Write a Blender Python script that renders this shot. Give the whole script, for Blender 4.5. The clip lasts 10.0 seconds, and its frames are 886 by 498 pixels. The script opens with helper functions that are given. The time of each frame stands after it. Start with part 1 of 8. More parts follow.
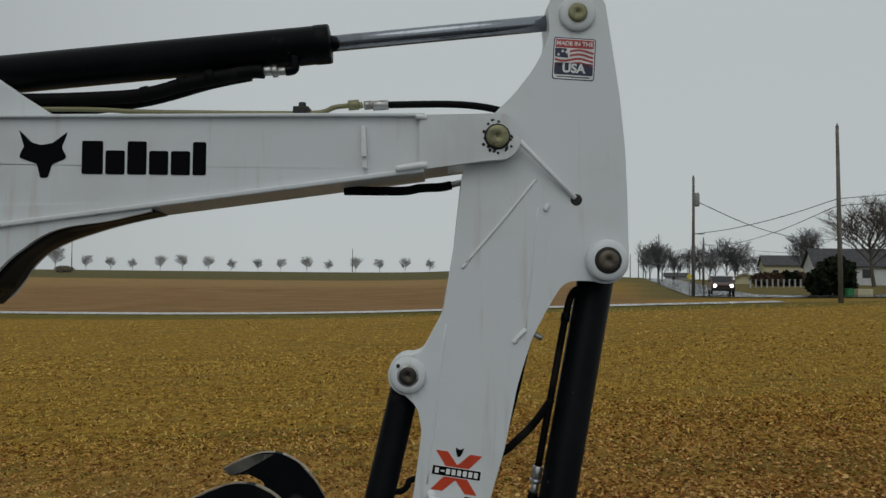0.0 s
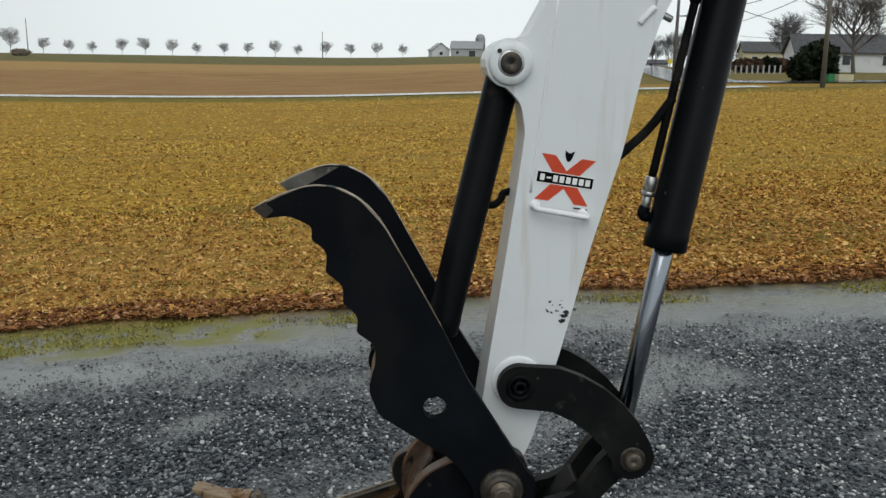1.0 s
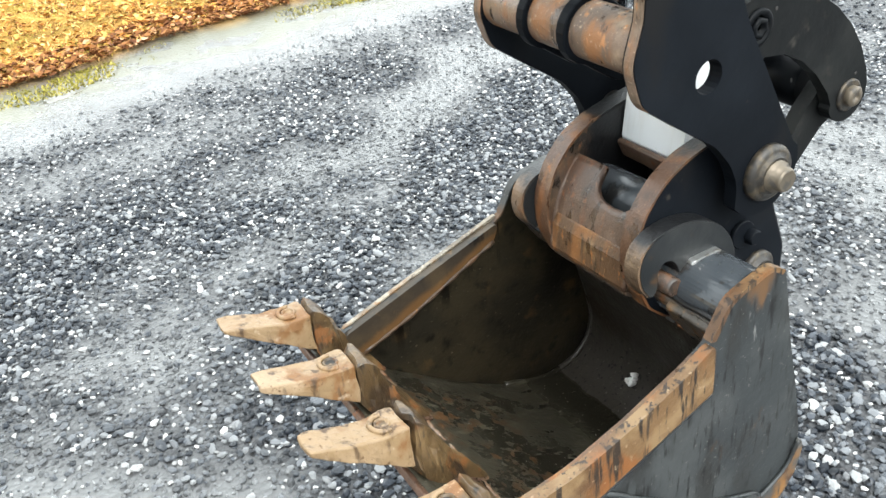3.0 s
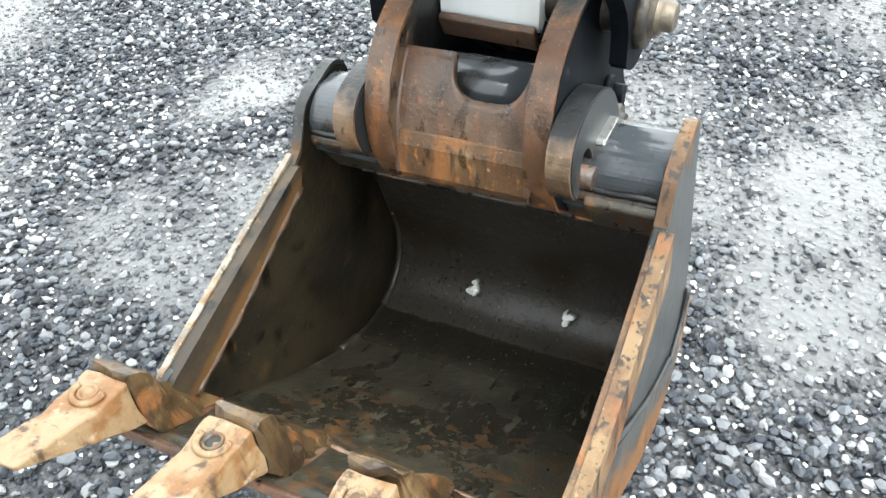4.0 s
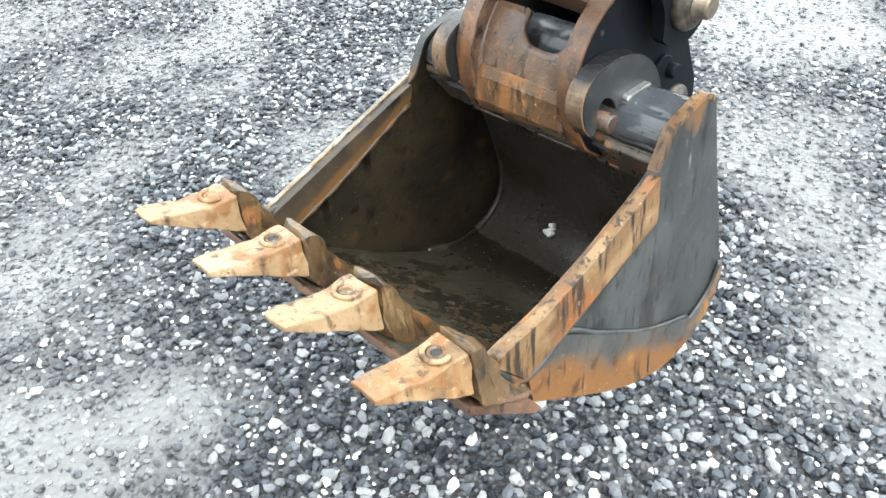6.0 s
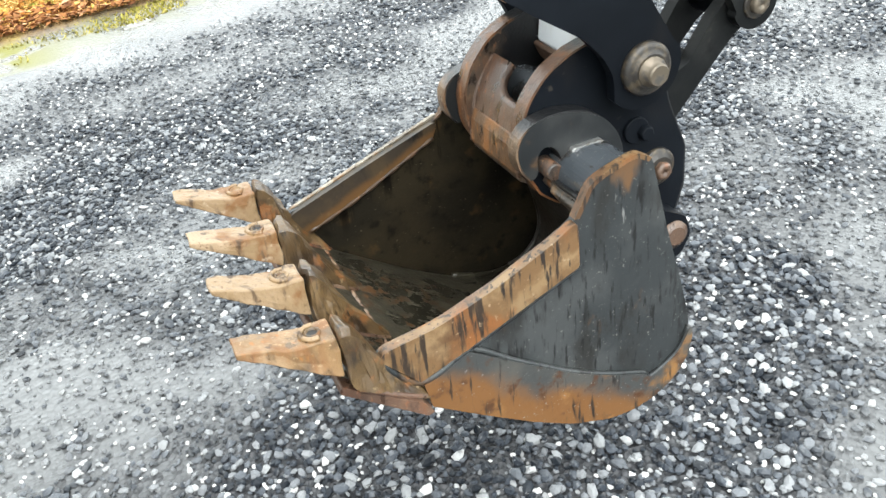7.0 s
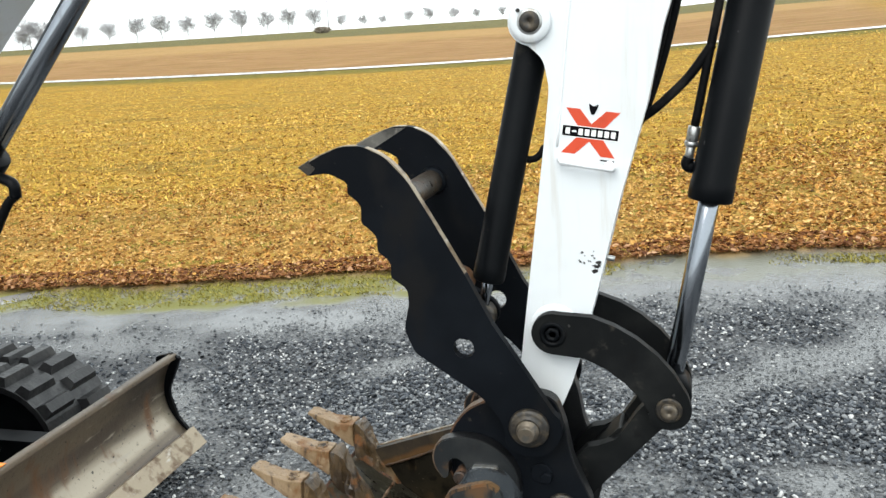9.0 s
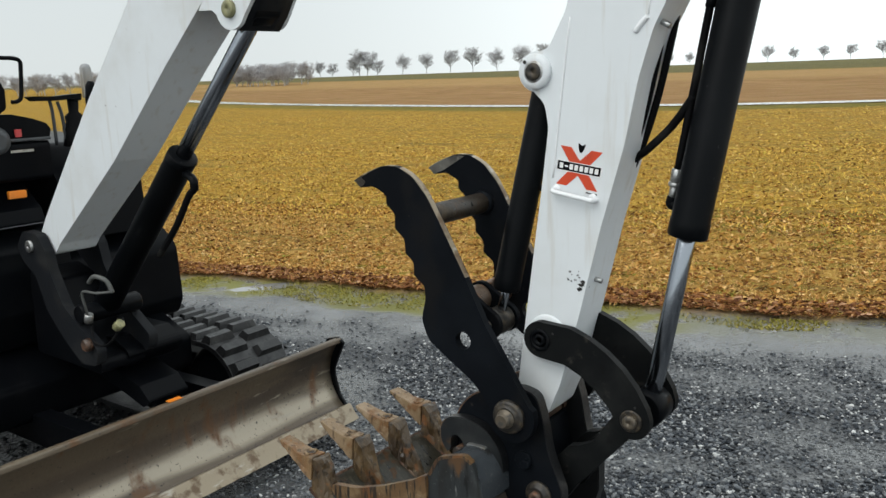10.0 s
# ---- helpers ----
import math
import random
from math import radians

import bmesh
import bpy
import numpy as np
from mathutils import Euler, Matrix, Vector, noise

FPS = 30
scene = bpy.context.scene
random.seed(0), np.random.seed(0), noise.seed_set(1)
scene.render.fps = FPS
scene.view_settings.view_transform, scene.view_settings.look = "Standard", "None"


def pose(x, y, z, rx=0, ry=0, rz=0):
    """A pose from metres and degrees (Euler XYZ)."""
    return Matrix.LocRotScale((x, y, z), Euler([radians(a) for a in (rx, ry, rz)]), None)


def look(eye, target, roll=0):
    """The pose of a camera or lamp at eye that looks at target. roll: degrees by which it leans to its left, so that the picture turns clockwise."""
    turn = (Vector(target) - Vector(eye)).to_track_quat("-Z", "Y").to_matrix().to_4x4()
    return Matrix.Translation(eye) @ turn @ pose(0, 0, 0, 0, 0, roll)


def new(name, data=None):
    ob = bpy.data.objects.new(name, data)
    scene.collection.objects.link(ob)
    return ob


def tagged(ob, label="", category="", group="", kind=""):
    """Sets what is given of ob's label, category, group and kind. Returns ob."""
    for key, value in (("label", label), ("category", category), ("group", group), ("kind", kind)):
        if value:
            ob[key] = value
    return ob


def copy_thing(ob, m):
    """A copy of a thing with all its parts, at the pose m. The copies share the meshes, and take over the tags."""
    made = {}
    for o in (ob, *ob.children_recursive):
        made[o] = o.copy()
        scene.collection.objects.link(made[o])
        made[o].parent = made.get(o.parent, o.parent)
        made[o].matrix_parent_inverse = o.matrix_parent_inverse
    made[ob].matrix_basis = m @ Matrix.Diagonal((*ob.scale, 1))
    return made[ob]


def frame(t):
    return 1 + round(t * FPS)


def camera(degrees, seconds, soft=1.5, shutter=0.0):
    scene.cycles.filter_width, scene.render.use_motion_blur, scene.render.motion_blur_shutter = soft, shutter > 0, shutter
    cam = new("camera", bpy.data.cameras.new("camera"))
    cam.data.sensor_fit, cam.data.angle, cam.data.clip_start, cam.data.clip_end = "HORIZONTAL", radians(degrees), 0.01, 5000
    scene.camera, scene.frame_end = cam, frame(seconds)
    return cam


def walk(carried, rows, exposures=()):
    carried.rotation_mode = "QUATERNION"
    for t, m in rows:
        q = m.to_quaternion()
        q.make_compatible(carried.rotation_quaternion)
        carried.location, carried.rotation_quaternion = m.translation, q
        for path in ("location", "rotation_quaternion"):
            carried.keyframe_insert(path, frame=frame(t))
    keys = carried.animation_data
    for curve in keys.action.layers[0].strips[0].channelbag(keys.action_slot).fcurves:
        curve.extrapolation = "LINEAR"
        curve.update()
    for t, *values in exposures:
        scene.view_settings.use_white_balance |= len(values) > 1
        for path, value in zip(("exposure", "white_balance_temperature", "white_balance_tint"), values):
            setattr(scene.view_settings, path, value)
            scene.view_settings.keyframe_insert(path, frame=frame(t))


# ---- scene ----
from mathutils.geometry import tessellate_polygon

cam = camera(55.6, 10.0)
PATH = [
    (0, (0.083, -2.3, 2.147), (0.096, -0.302, 2.213), 0.6),
    (0.5, (-0.012, -2.172, 2.024), (0.008, -0.18, 1.844), 0.8),
    (1, (-0.213, -1.928, 1.88), (-0.13, 0.023, 1.45), 0.9),
    (1.5, (-0.485, -1.746, 1.802), (-0.245, 0.148, 1.204), 1.1),
    (2, (-0.795, -1.546, 1.728), (-0.396, 0.262, 0.973), -0.4),
    (2.2, (-0.884, -1.444, 1.71), (-0.342, 0.289, 0.871), -0.1),
    (3.3, (-1.059, -0.851, 1.532), (-0.107, 0.517, 0.428), -4.9),
    (3.5, (-1.054, -0.753, 1.518), (0.024, 0.472, 0.362), -4.3),
    (4, (-1.07, -0.439, 1.467), (0.264, 0.262, 0.152), -3.3),
    (4.5, (-1.039, -0.326, 1.453), (0.305, 0.24, 0.085), -6.2),
    (5, (-1.06, -0.455, 1.471), (0.212, 0.256, 0.1), -2.6),
    (5.5, (-1.145, -0.73, 1.516), (-0.04, 0.247, 0.166), -2.7),
    (5.7, (-1.203, -0.804, 1.506), (-0.11, 0.252, 0.205), -2.6),
    (6.8, (-0.963, -1.227, 1.539), (-0.259, 0.228, 0.362), -5.7),
    (7, (-0.849, -1.351, 1.535), (-0.256, 0.201, 0.42), -5.9),
    (7.5, (-0.658, -1.57, 1.619), (-0.407, 0.147, 0.624), -4.9),
    (8, (-0.421, -1.845, 1.717), (-0.471, -0.024, 0.893), -2.6),
    (8.5, (-0.047, -1.937, 1.785), (-0.319, -0.074, 1.11), -3.3),
    (9, (0.363, -2.005, 1.884), (-0.202, -0.155, 1.374), -3.6),
    (9.5, (0.764, -2.104, 1.886), (-0.019, -0.303, 1.51), -1.0),
    (10, (1.168, -2.068, 1.879), (0.003, -0.493, 1.477), -1.8),
]
EXPOSURES = [(0, -1.12), (0.5, -0.86), (1.0, -0.28), (1.5, 0.38), (2.0, 1.03), (3.3, 2.08), (4.5, 2.34), (5.7, 2.45), (7.0, 1.95), (7.5, 2.02), (8.0, 1.58), (8.5, 1.34), (9.0, 0.92), (9.5, 0.28), (10.0, 0.20)]
walk(cam, [(t, look(eye, target, roll)) for t, eye, target, roll in PATH], EXPOSURES)

# ---- light: an overcast winter sky ----
world = bpy.data.worlds.new("overcast")
world.use_nodes = True
scene.world = world
wn, wl = world.node_tree.nodes, world.node_tree.links
wn.clear()
w_out = wn.new("ShaderNodeOutputWorld")
w_mix = wn.new("ShaderNodeMixShader")
w_sky = wn.new("ShaderNodeTexSky")
w_sky.sky_type, w_sky.sun_disc = "NISHITA", False
w_sky.sun_elevation, w_sky.sun_rotation = radians(50), radians(192)
w_bg1 = wn.new("ShaderNodeBackground")
w_bg1.inputs["Strength"].default_value = 0.08
wl.new(w_sky.outputs[0], w_bg1.inputs["Color"])
w_tc = wn.new("ShaderNodeTexCoord")
w_sep = wn.new("ShaderNodeSeparateXYZ")
wl.new(w_tc.outputs["Generated"], w_sep.inputs[0])
w_map = wn.new("ShaderNodeMapRange")
w_map.inputs["From Min"].default_value, w_map.inputs["From Max"].default_value = 0.25, 0.95
w_map.inputs["To Min"].default_value, w_map.inputs["To Max"].default_value = 1.16, 1.22
wl.new(w_sep.outputs["Z"], w_map.inputs["Value"])
w_bg2 = wn.new("ShaderNodeBackground")
w_bg2.inputs["Color"].default_value = (0.905, 0.975, 0.985, 1)
w_side = wn.new("ShaderNodeMapRange")
w_side.interpolation_type = "SMOOTHSTEP"
w_side.inputs["From Min"].default_value, w_side.inputs["From Max"].default_value = -0.85, -0.15
w_side.inputs["To Min"].default_value, w_side.inputs["To Max"].default_value = 0.61, 1.0
wl.new(w_sep.outputs["X"], w_side.inputs["Value"])
w_mul = wn.new("ShaderNodeMath")
w_mul.operation = "MULTIPLY"
wl.new(w_map.outputs[0], w_mul.inputs[0])
wl.new(w_side.outputs[0], w_mul.inputs[1])
wl.new(w_mul.outputs[0], w_bg2.inputs["Strength"])
w_mix.inputs[0].default_value = 0.94
wl.new(w_bg1.outputs[0], w_mix.inputs[1])
wl.new(w_bg2.outputs[0], w_mix.inputs[2])
wl.new(w_mix.outputs[0], w_out.inputs["Surface"])
sun = new("sun", bpy.data.lights.new("sun", "SUN"))
sun.data.energy, sun.data.angle, sun.data.color = 1.0, radians(45), (1.0, 0.985, 0.95)
sun.matrix_world = look((0, 0, 30), (5, 24, 0))


# ---- materials ----
def rgba(c):
    return (c[0], c[1], c[2], 1.0)


class Mat:
    """A node material built up from a base colour and masked layers in world-sized object space."""

    def __init__(self, name, colour, rough=0.6, metal=0.0, spec=0.5):
        self.m = bpy.data.materials.new(name)
        self.m.use_nodes = True
        self.n, self.l = self.m.node_tree.nodes, self.m.node_tree.links
        self.b = self.n["Principled BSDF"]
        self.tc = self.n.new("ShaderNodeTexCoord")
        self.b.inputs["Base Color"].default_value = rgba(colour)
        self.b.inputs["Roughness"].default_value = rough
        self.b.inputs["Metallic"].default_value = metal
        self.b.inputs["Specular IOR Level"].default_value = spec
        self.col, self.rgh, self.met = None, None, None
        self.base, self.rough, self.metal = rgba(colour), rough, metal
        self.hgt = None

    def coords(self, stretch=(1, 1, 1), offset=0.0):
        mp = self.n.new("ShaderNodeMapping")
        mp.inputs["Scale"].default_value = stretch
        mp.inputs["Location"].default_value = (offset, offset * 0.7, offset * 1.3)
        self.l.new(self.tc.outputs["Object"], mp.inputs[0])
        return mp.outputs[0]

    def noise(self, scale, detail=4, stretch=(1, 1, 1), offset=0.0, rough=0.55):
        t = self.n.new("ShaderNodeTexNoise")
        t.inputs["Scale"].default_value, t.inputs["Detail"].default_value = scale, detail
        t.inputs["Roughness"].default_value = rough
        self.l.new(self.coords(stretch, offset), t.inputs["Vector"])
        return t.outputs["Fac"]

    def voronoi(self, scale, feature="F1", out="Distance", rand=1.0):
        t = self.n.new("ShaderNodeTexVoronoi")
        t.feature = feature
        t.inputs["Scale"].default_value = scale
        t.inputs["Randomness"].default_value = rand
        self.l.new(self.coords(), t.inputs["Vector"])
        return t.outputs[out]

    def ramp(self, value, lo, hi):
        r = self.n.new("ShaderNodeMapRange")
        r.interpolation_type = "SMOOTHSTEP"
        r.inputs["From Min"].default_value, r.inputs["From Max"].default_value = lo, hi
        self.l.new(value, r.inputs["Value"])
        return r.outputs[0]

    def math(self, op, a, b=None, c=None):
        t = self.n.new("ShaderNodeMath")
        t.operation = op
        for i, v in enumerate((a, b, c)):
            if v is None:
                continue
            if isinstance(v, (int, float)):
                t.inputs[i].default_value = v
            else:
                self.l.new(v, t.inputs[i])
        return t.outputs[0]

    def axis(self, which):
        s = self.n.new("ShaderNodeSeparateXYZ")
        self.l.new(self.tc.outputs["Object"], s.inputs[0])
        return s.outputs[which]

    def attr(self, name):
        a = self.n.new("ShaderNodeAttribute")
        a.attribute_name = name
        return a.outputs["Fac"]

    def island(self):
        return self.n.new("ShaderNodeNewGeometry").outputs["Random Per Island"]

    def blend(self, mask, colour, rough=None, metal=None):
        mx = self.n.new("ShaderNodeMix")
        mx.data_type = "RGBA"
        self.l.new(mask, mx.inputs[0])
        if self.col is None:
            mx.inputs[6].default_value = self.base
        else:
            self.l.new(self.col, mx.inputs[6])
        if isinstance(colour, tuple):
            mx.inputs[7].default_value = rgba(colour)
        else:
            self.l.new(colour, mx.inputs[7])
        self.col = mx.outputs[2]
        self.l.new(self.col, self.b.inputs["Base Color"])
        if rough is not None:
            self.rgh = self._scalar(mask, self.rgh, self.rough, rough, "Roughness")
        if metal is not None:
            self.met = self._scalar(mask, self.met, self.metal, metal, "Metallic")
        return self

    def _scalar(self, mask, now, start, value, socket):
        mx = self.n.new("ShaderNodeMix")
        self.l.new(mask, mx.inputs[0])
        if now is None:
            mx.inputs[2].default_value = start
        else:
            self.l.new(now, mx.inputs[2])
        mx.inputs[3].default_value = value
        self.l.new(mx.outputs[0], self.b.inputs[socket])
        return mx.outputs[0]

    def layer(self, colour, scale, lo, hi, rough=None, metal=None, detail=4, stretch=(1, 1, 1), offset=0.0):
        return self.blend(self.ramp(self.noise(scale, detail, stretch, offset), lo, hi), colour, rough, metal)

    def palette(self, value, stops):
        r = self.n.new("ShaderNodeValToRGB")
        e = r.color_ramp.elements
        e[0].position, e[0].color = stops[0][0], rgba(stops[0][1])
        e[1].position, e[1].color = stops[-1][0], rgba(stops[-1][1])
        for p, c in stops[1:-1]:
            k = e.new(p)
            k.color = rgba(c)
        self.l.new(value, r.inputs[0])
        return r.outputs[0]

    def bump(self, height, strength=0.3, dist=0.01):
        t = self.n.new("ShaderNodeBump")
        t.inputs["Strength"].default_value, t.inputs["Distance"].default_value = strength, dist
        self.l.new(height, t.inputs["Height"])
        if self.hgt is not None:
            self.l.new(self.hgt, t.inputs["Normal"])
        self.hgt = t.outputs[0]
        self.l.new(self.hgt, self.b.inputs["Normal"])
        return self


white = Mat("white_paint", (0.70, 0.725, 0.74), 0.36)
white.layer((0.63, 0.64, 0.635), 3.5, 0.45, 0.75, 0.45)
white.layer((0.61, 0.605, 0.585), 22, 0.54, 0.72, 0.5, detail=7, stretch=(1.2, 1.2, 0.10), offset=6)
white.layer((0.60, 0.59, 0.55), 14, 0.62, 0.80, 0.5, stretch=(1, 1, 0.3))
white.layer((0.12, 0.11, 0.10), 45, 0.755, 0.775, 0.7, offset=3)
white.bump(white.noise(90, 3), 0.05, 0.002).bump(white.noise(7, 2), 0.08, 0.004)
white = white.m

weld_white = Mat("weld_white", (0.78, 0.79, 0.80), 0.4)
weld_white.bump(weld_white.noise(160, 3), 0.5, 0.004)
weld_white = weld_white.m

black = Mat("black_paint", (0.0022, 0.0027, 0.0035), 0.38, spec=0.08)
black.layer((0.0045, 0.0052, 0.0062), 5, 0.42, 0.68, 0.45, detail=8)
black.layer((0.022, 0.020, 0.017), 20, 0.63, 0.80, 0.7, detail=9)
black.layer((0.06, 0.06, 0.06), 75, 0.70, 0.76, 0.5, stretch=(1, 1, 0.3), offset=5)
black.bump(black.noise(120, 3), 0.08, 0.002)
black = black.m

# lifted greys hold some dirt and also the sky's sheen on the links
link_black = Mat("dirt_and_sheen_link_paint", (0.0058, 0.0064, 0.0067), 0.5, spec=0.10)
link_black.layer((0.0135, 0.0140, 0.0136), 6, 0.42, 0.68, 0.5, detail=9)
link_black.layer((0.033, 0.030, 0.026), 24, 0.60, 0.76, 0.65, detail=9, offset=3)
link_black.layer((0.005, 0.005, 0.005), 14, 0.56, 0.70, 0.4, detail=9, offset=9)
link_black.bump(link_black.noise(60, 5), 0.2, 0.003)
link_black = link_black.m

thumb_black = Mat("thumb_black_steel", (0.0038, 0.0048, 0.0065), 0.5, spec=0.06)
thumb_black.layer((0.0080, 0.0098, 0.0128), 3, 0.4, 0.7, 0.42, detail=8)
thumb_black.layer((0.024, 0.022, 0.020), 40, 0.66, 0.76, 0.65)
thumb_black.layer((0.0085, 0.0085, 0.009), 7, 0.52, 0.70, 0.55, detail=8, stretch=(1, 1, 0.6), offset=11)
thumb_black.bump(thumb_black.noise(60, 4), 0.12, 0.003)
thumb_black = thumb_black.m

rubber = Mat("black_rubber", (0.004, 0.004, 0.0045), 0.6, spec=0.08)
rubber.layer((0.022, 0.021, 0.019), 9, 0.55, 0.75, 0.8)
rubber.bump(rubber.noise(200, 2), 0.2, 0.002)
rubber = rubber.m

track_rubber = Mat("track_rubber", (0.012, 0.012, 0.013), 0.42, spec=0.45)
track_rubber.layer((0.034, 0.034, 0.034), 9, 0.46, 0.66, 0.36, detail=8)
track_rubber.layer((0.006, 0.006, 0.007), 26, 0.56, 0.66, 0.5, detail=8, offset=6)
track_rubber.bump(track_rubber.noise(60, 4), 0.5, 0.006)
track_rubber = track_rubber.m

chrome = Mat("chrome_rod", (0.27, 0.29, 0.32), 0.17, 1.0)
chrome.layer((0.22, 0.23, 0.25), 25, 0.5, 0.7, 0.25, stretch=(1, 1, 0.1))
chrome = chrome.m
steel = Mat("zinc_steel", (0.45, 0.45, 0.44), 0.35, 0.9)
steel.layer((0.25, 0.23, 0.20), 60, 0.5, 0.7, 0.55)
steel = steel.m
brass = Mat("yellow_zinc", (0.26, 0.25, 0.13), 0.45, 0.35)
brass.layer((0.12, 0.115, 0.07), 40, 0.45, 0.70, 0.6, 0.1)
brass = brass.m
olive = Mat("olive_tube", (0.20, 0.19, 0.10), 0.4, 0.4).m
grease = Mat("greasy_pin", (0.026, 0.023, 0.020), 0.40, 0.3)
grease.layer((0.070, 0.054, 0.035), 60, 0.45, 0.65, 0.5)
grease.bump(grease.noise(150, 3), 0.3, 0.003)
grease = grease.m
bronze = Mat("worn_pin_steel", (0.12, 0.098, 0.072), 0.4, 0.5)
bronze.layer((0.05, 0.045, 0.04), 45, 0.5, 0.68, 0.6, 0.2)
bronze.bump(bronze.noise(90, 3), 0.3, 0.003)
bronze = bronze.m


def rusty(name, base, streak=(0.17, 0.075, 0.025), fleck=(0.32, 0.15, 0.045), amount=0.0, wet=0.35, seed=0.0, drips=1.0, painted=None):
    """Bare or painted steel with rust runs down its faces, stains of several sizes and pale worn flecks."""
    m = Mat(name, base, wet)
    m.layer(tuple(c * 0.60 for c in base), 4, 0.40, 0.70, wet + 0.1, detail=8, offset=seed)
    m.layer(tuple(c * 0.38 for c in base), 11, 0.52, 0.64, wet, detail=10, offset=seed + 37)
    m.layer(fleck, 13, 0.52 - amount, 0.74 - amount, 0.6, detail=10, offset=seed + 4)
    m.layer(streak, 20, 0.50 - amount, 0.70 - amount, 0.6, detail=9, stretch=(1.3, 1.3, 0.35), offset=seed + 2)
    drip = m.math("MULTIPLY", m.ramp(m.noise(48, 6, (1.3, 1.3, 0.12), seed + 7), 0.56, 0.70), m.ramp(m.noise(7, 4, offset=seed + 29), 0.42, 0.62))
    m.blend(m.math("MULTIPLY", drip, drips), (0.022, 0.014, 0.009), 0.5)
    m.layer(tuple(min(c * 1.25, 0.6) for c in fleck), 80, 0.62, 0.76, 0.65, detail=8, offset=seed + 1)
    m.blend(m.math("MULTIPLY", m.ramp(m.noise(34, 9, (1.3, 1.3, 0.5), seed + 15), 0.54, 0.68), 0.8), tuple(c * 0.30 for c in base), 0.16)
    m.layer(tuple(min(c * 1.5, 0.5) for c in streak), 60, 0.60, 0.70, 0.6, detail=8, stretch=(1, 1, 0.6), offset=seed + 23)
    m.layer(tuple(min(c * 1.1, 0.6) for c in fleck), 210, 0.66, 0.70, 0.3, detail=3, offset=seed + 19)
    if painted is not None:
        # black paint still holds behind this line
        hold = m.math("MULTIPLY_ADD", m.noise(14, 8, offset=seed + 31), 0.10, m.axis(0))
        m.blend(m.ramp(hold, painted + 0.035, painted + 0.060), (0.0045, 0.0048, 0.0055), 0.42)
    m.bump(m.noise(22, 6), 0.25, 0.006).bump(m.noise(70, 6), 0.4, 0.003).bump(m.noise(230, 3), 0.4, 0.002)
    return m.m


bucket_grey = Mat("bucket_grey_paint", (0.026, 0.029, 0.030), 0.34, spec=0.3)
bucket_grey.layer((0.044, 0.047, 0.047), 6, 0.44, 0.66, 0.38, detail=8)
bucket_grey.layer((0.020, 0.020, 0.019), 11, 0.52, 0.66, 0.30, detail=8, stretch=(1, 1, 0.5), offset=17)
bucket_grey.layer((0.095, 0.095, 0.088), 150, 0.64, 0.70, 0.5, detail=4, offset=19)
bucket_grey.layer((0.011, 0.011, 0.011), 75, 0.54, 0.68, 0.35, detail=6, stretch=(1.3, 1.3, 0.22))
bucket_grey.layer((0.090, 0.048, 0.022), 12, 0.58, 0.72, 0.6, detail=7, stretch=(1, 1, 0.5), offset=9)
bucket_grey.layer((0.15, 0.15, 0.145), 60, 0.69, 0.74, 0.5, stretch=(0.7, 1, 0.10), offset=2)
bucket_grey.layer((0.20, 0.20, 0.19), 40, 0.71, 0.74, 0.5, stretch=(0.15, 1, 1.6), offset=12)
bucket_grey.bump(bucket_grey.noise(30, 5), 0.18, 0.004)
bucket_grey = bucket_grey.m
bucket_wear = rusty("rusty_wear_plate", (0.058, 0.049, 0.040), (0.16, 0.062, 0.019), (0.15, 0.088, 0.038), 0.0, 0.4)
bucket_in = Mat("bucket_inside_mud", (0.026, 0.0235, 0.0165), 0.34, spec=0.3)
bucket_in.layer((0.044, 0.039, 0.027), 5, 0.42, 0.66, 0.36, detail=9)
bucket_in.layer((0.011, 0.010, 0.007), 3.2, 0.46, 0.64, 0.18, detail=10, offset=4)
bucket_in.layer((0.066, 0.059, 0.040), 60, 0.56, 0.70, 0.4, detail=8, stretch=(0.30, 1.0, 0.30), offset=33)
bucket_in.layer((0.010, 0.009, 0.007), 44, 0.57, 0.68, 0.25, detail=8, stretch=(0.25, 1.0, 0.25), offset=35)
floor_side = bucket_in.ramp(bucket_in.axis(0), -0.24, -0.46)
bucket_in.blend(bucket_in.math("MULTIPLY", floor_side, bucket_in.math("MULTIPLY", bucket_in.ramp(bucket_in.noise(34, 10, offset=3), 0.50, 0.62), bucket_in.ramp(bucket_in.noise(8, 5, offset=63), 0.44, 0.58))), (0.072, 0.034, 0.012), 0.55)
bucket_in.blend(bucket_in.math("MULTIPLY", floor_side, bucket_in.math("MULTIPLY", bucket_in.ramp(bucket_in.noise(60, 9, offset=8), 0.54, 0.68), 0.6)), (0.070, 0.061, 0.040), 0.5)
# back wall behind a wavy line, greyer and pitted; darker and smoother before it
wall_line = bucket_in.math("MULTIPLY_ADD", bucket_in.noise(9, 7, offset=27), 0.03, bucket_in.axis(0))
back_wall = bucket_in.ramp(wall_line, -0.066, -0.056)
bucket_in.blend(bucket_in.math("MULTIPLY", back_wall, 0.75), (0.036, 0.031, 0.027), 0.30)
bucket_in.blend(bucket_in.math("MULTIPLY", back_wall, bucket_in.ramp(bucket_in.noise(6, 8, offset=51), 0.50, 0.66)), (0.024, 0.017, 0.011), 0.4)
bucket_in.blend(bucket_in.math("MULTIPLY", back_wall, bucket_in.math("MULTIPLY", bucket_in.ramp(bucket_in.noise(105, 4, offset=57), 0.60, 0.65), bucket_in.ramp(bucket_in.axis(2), 0.43, 0.36))), (0.004, 0.004, 0.004), 0.3)
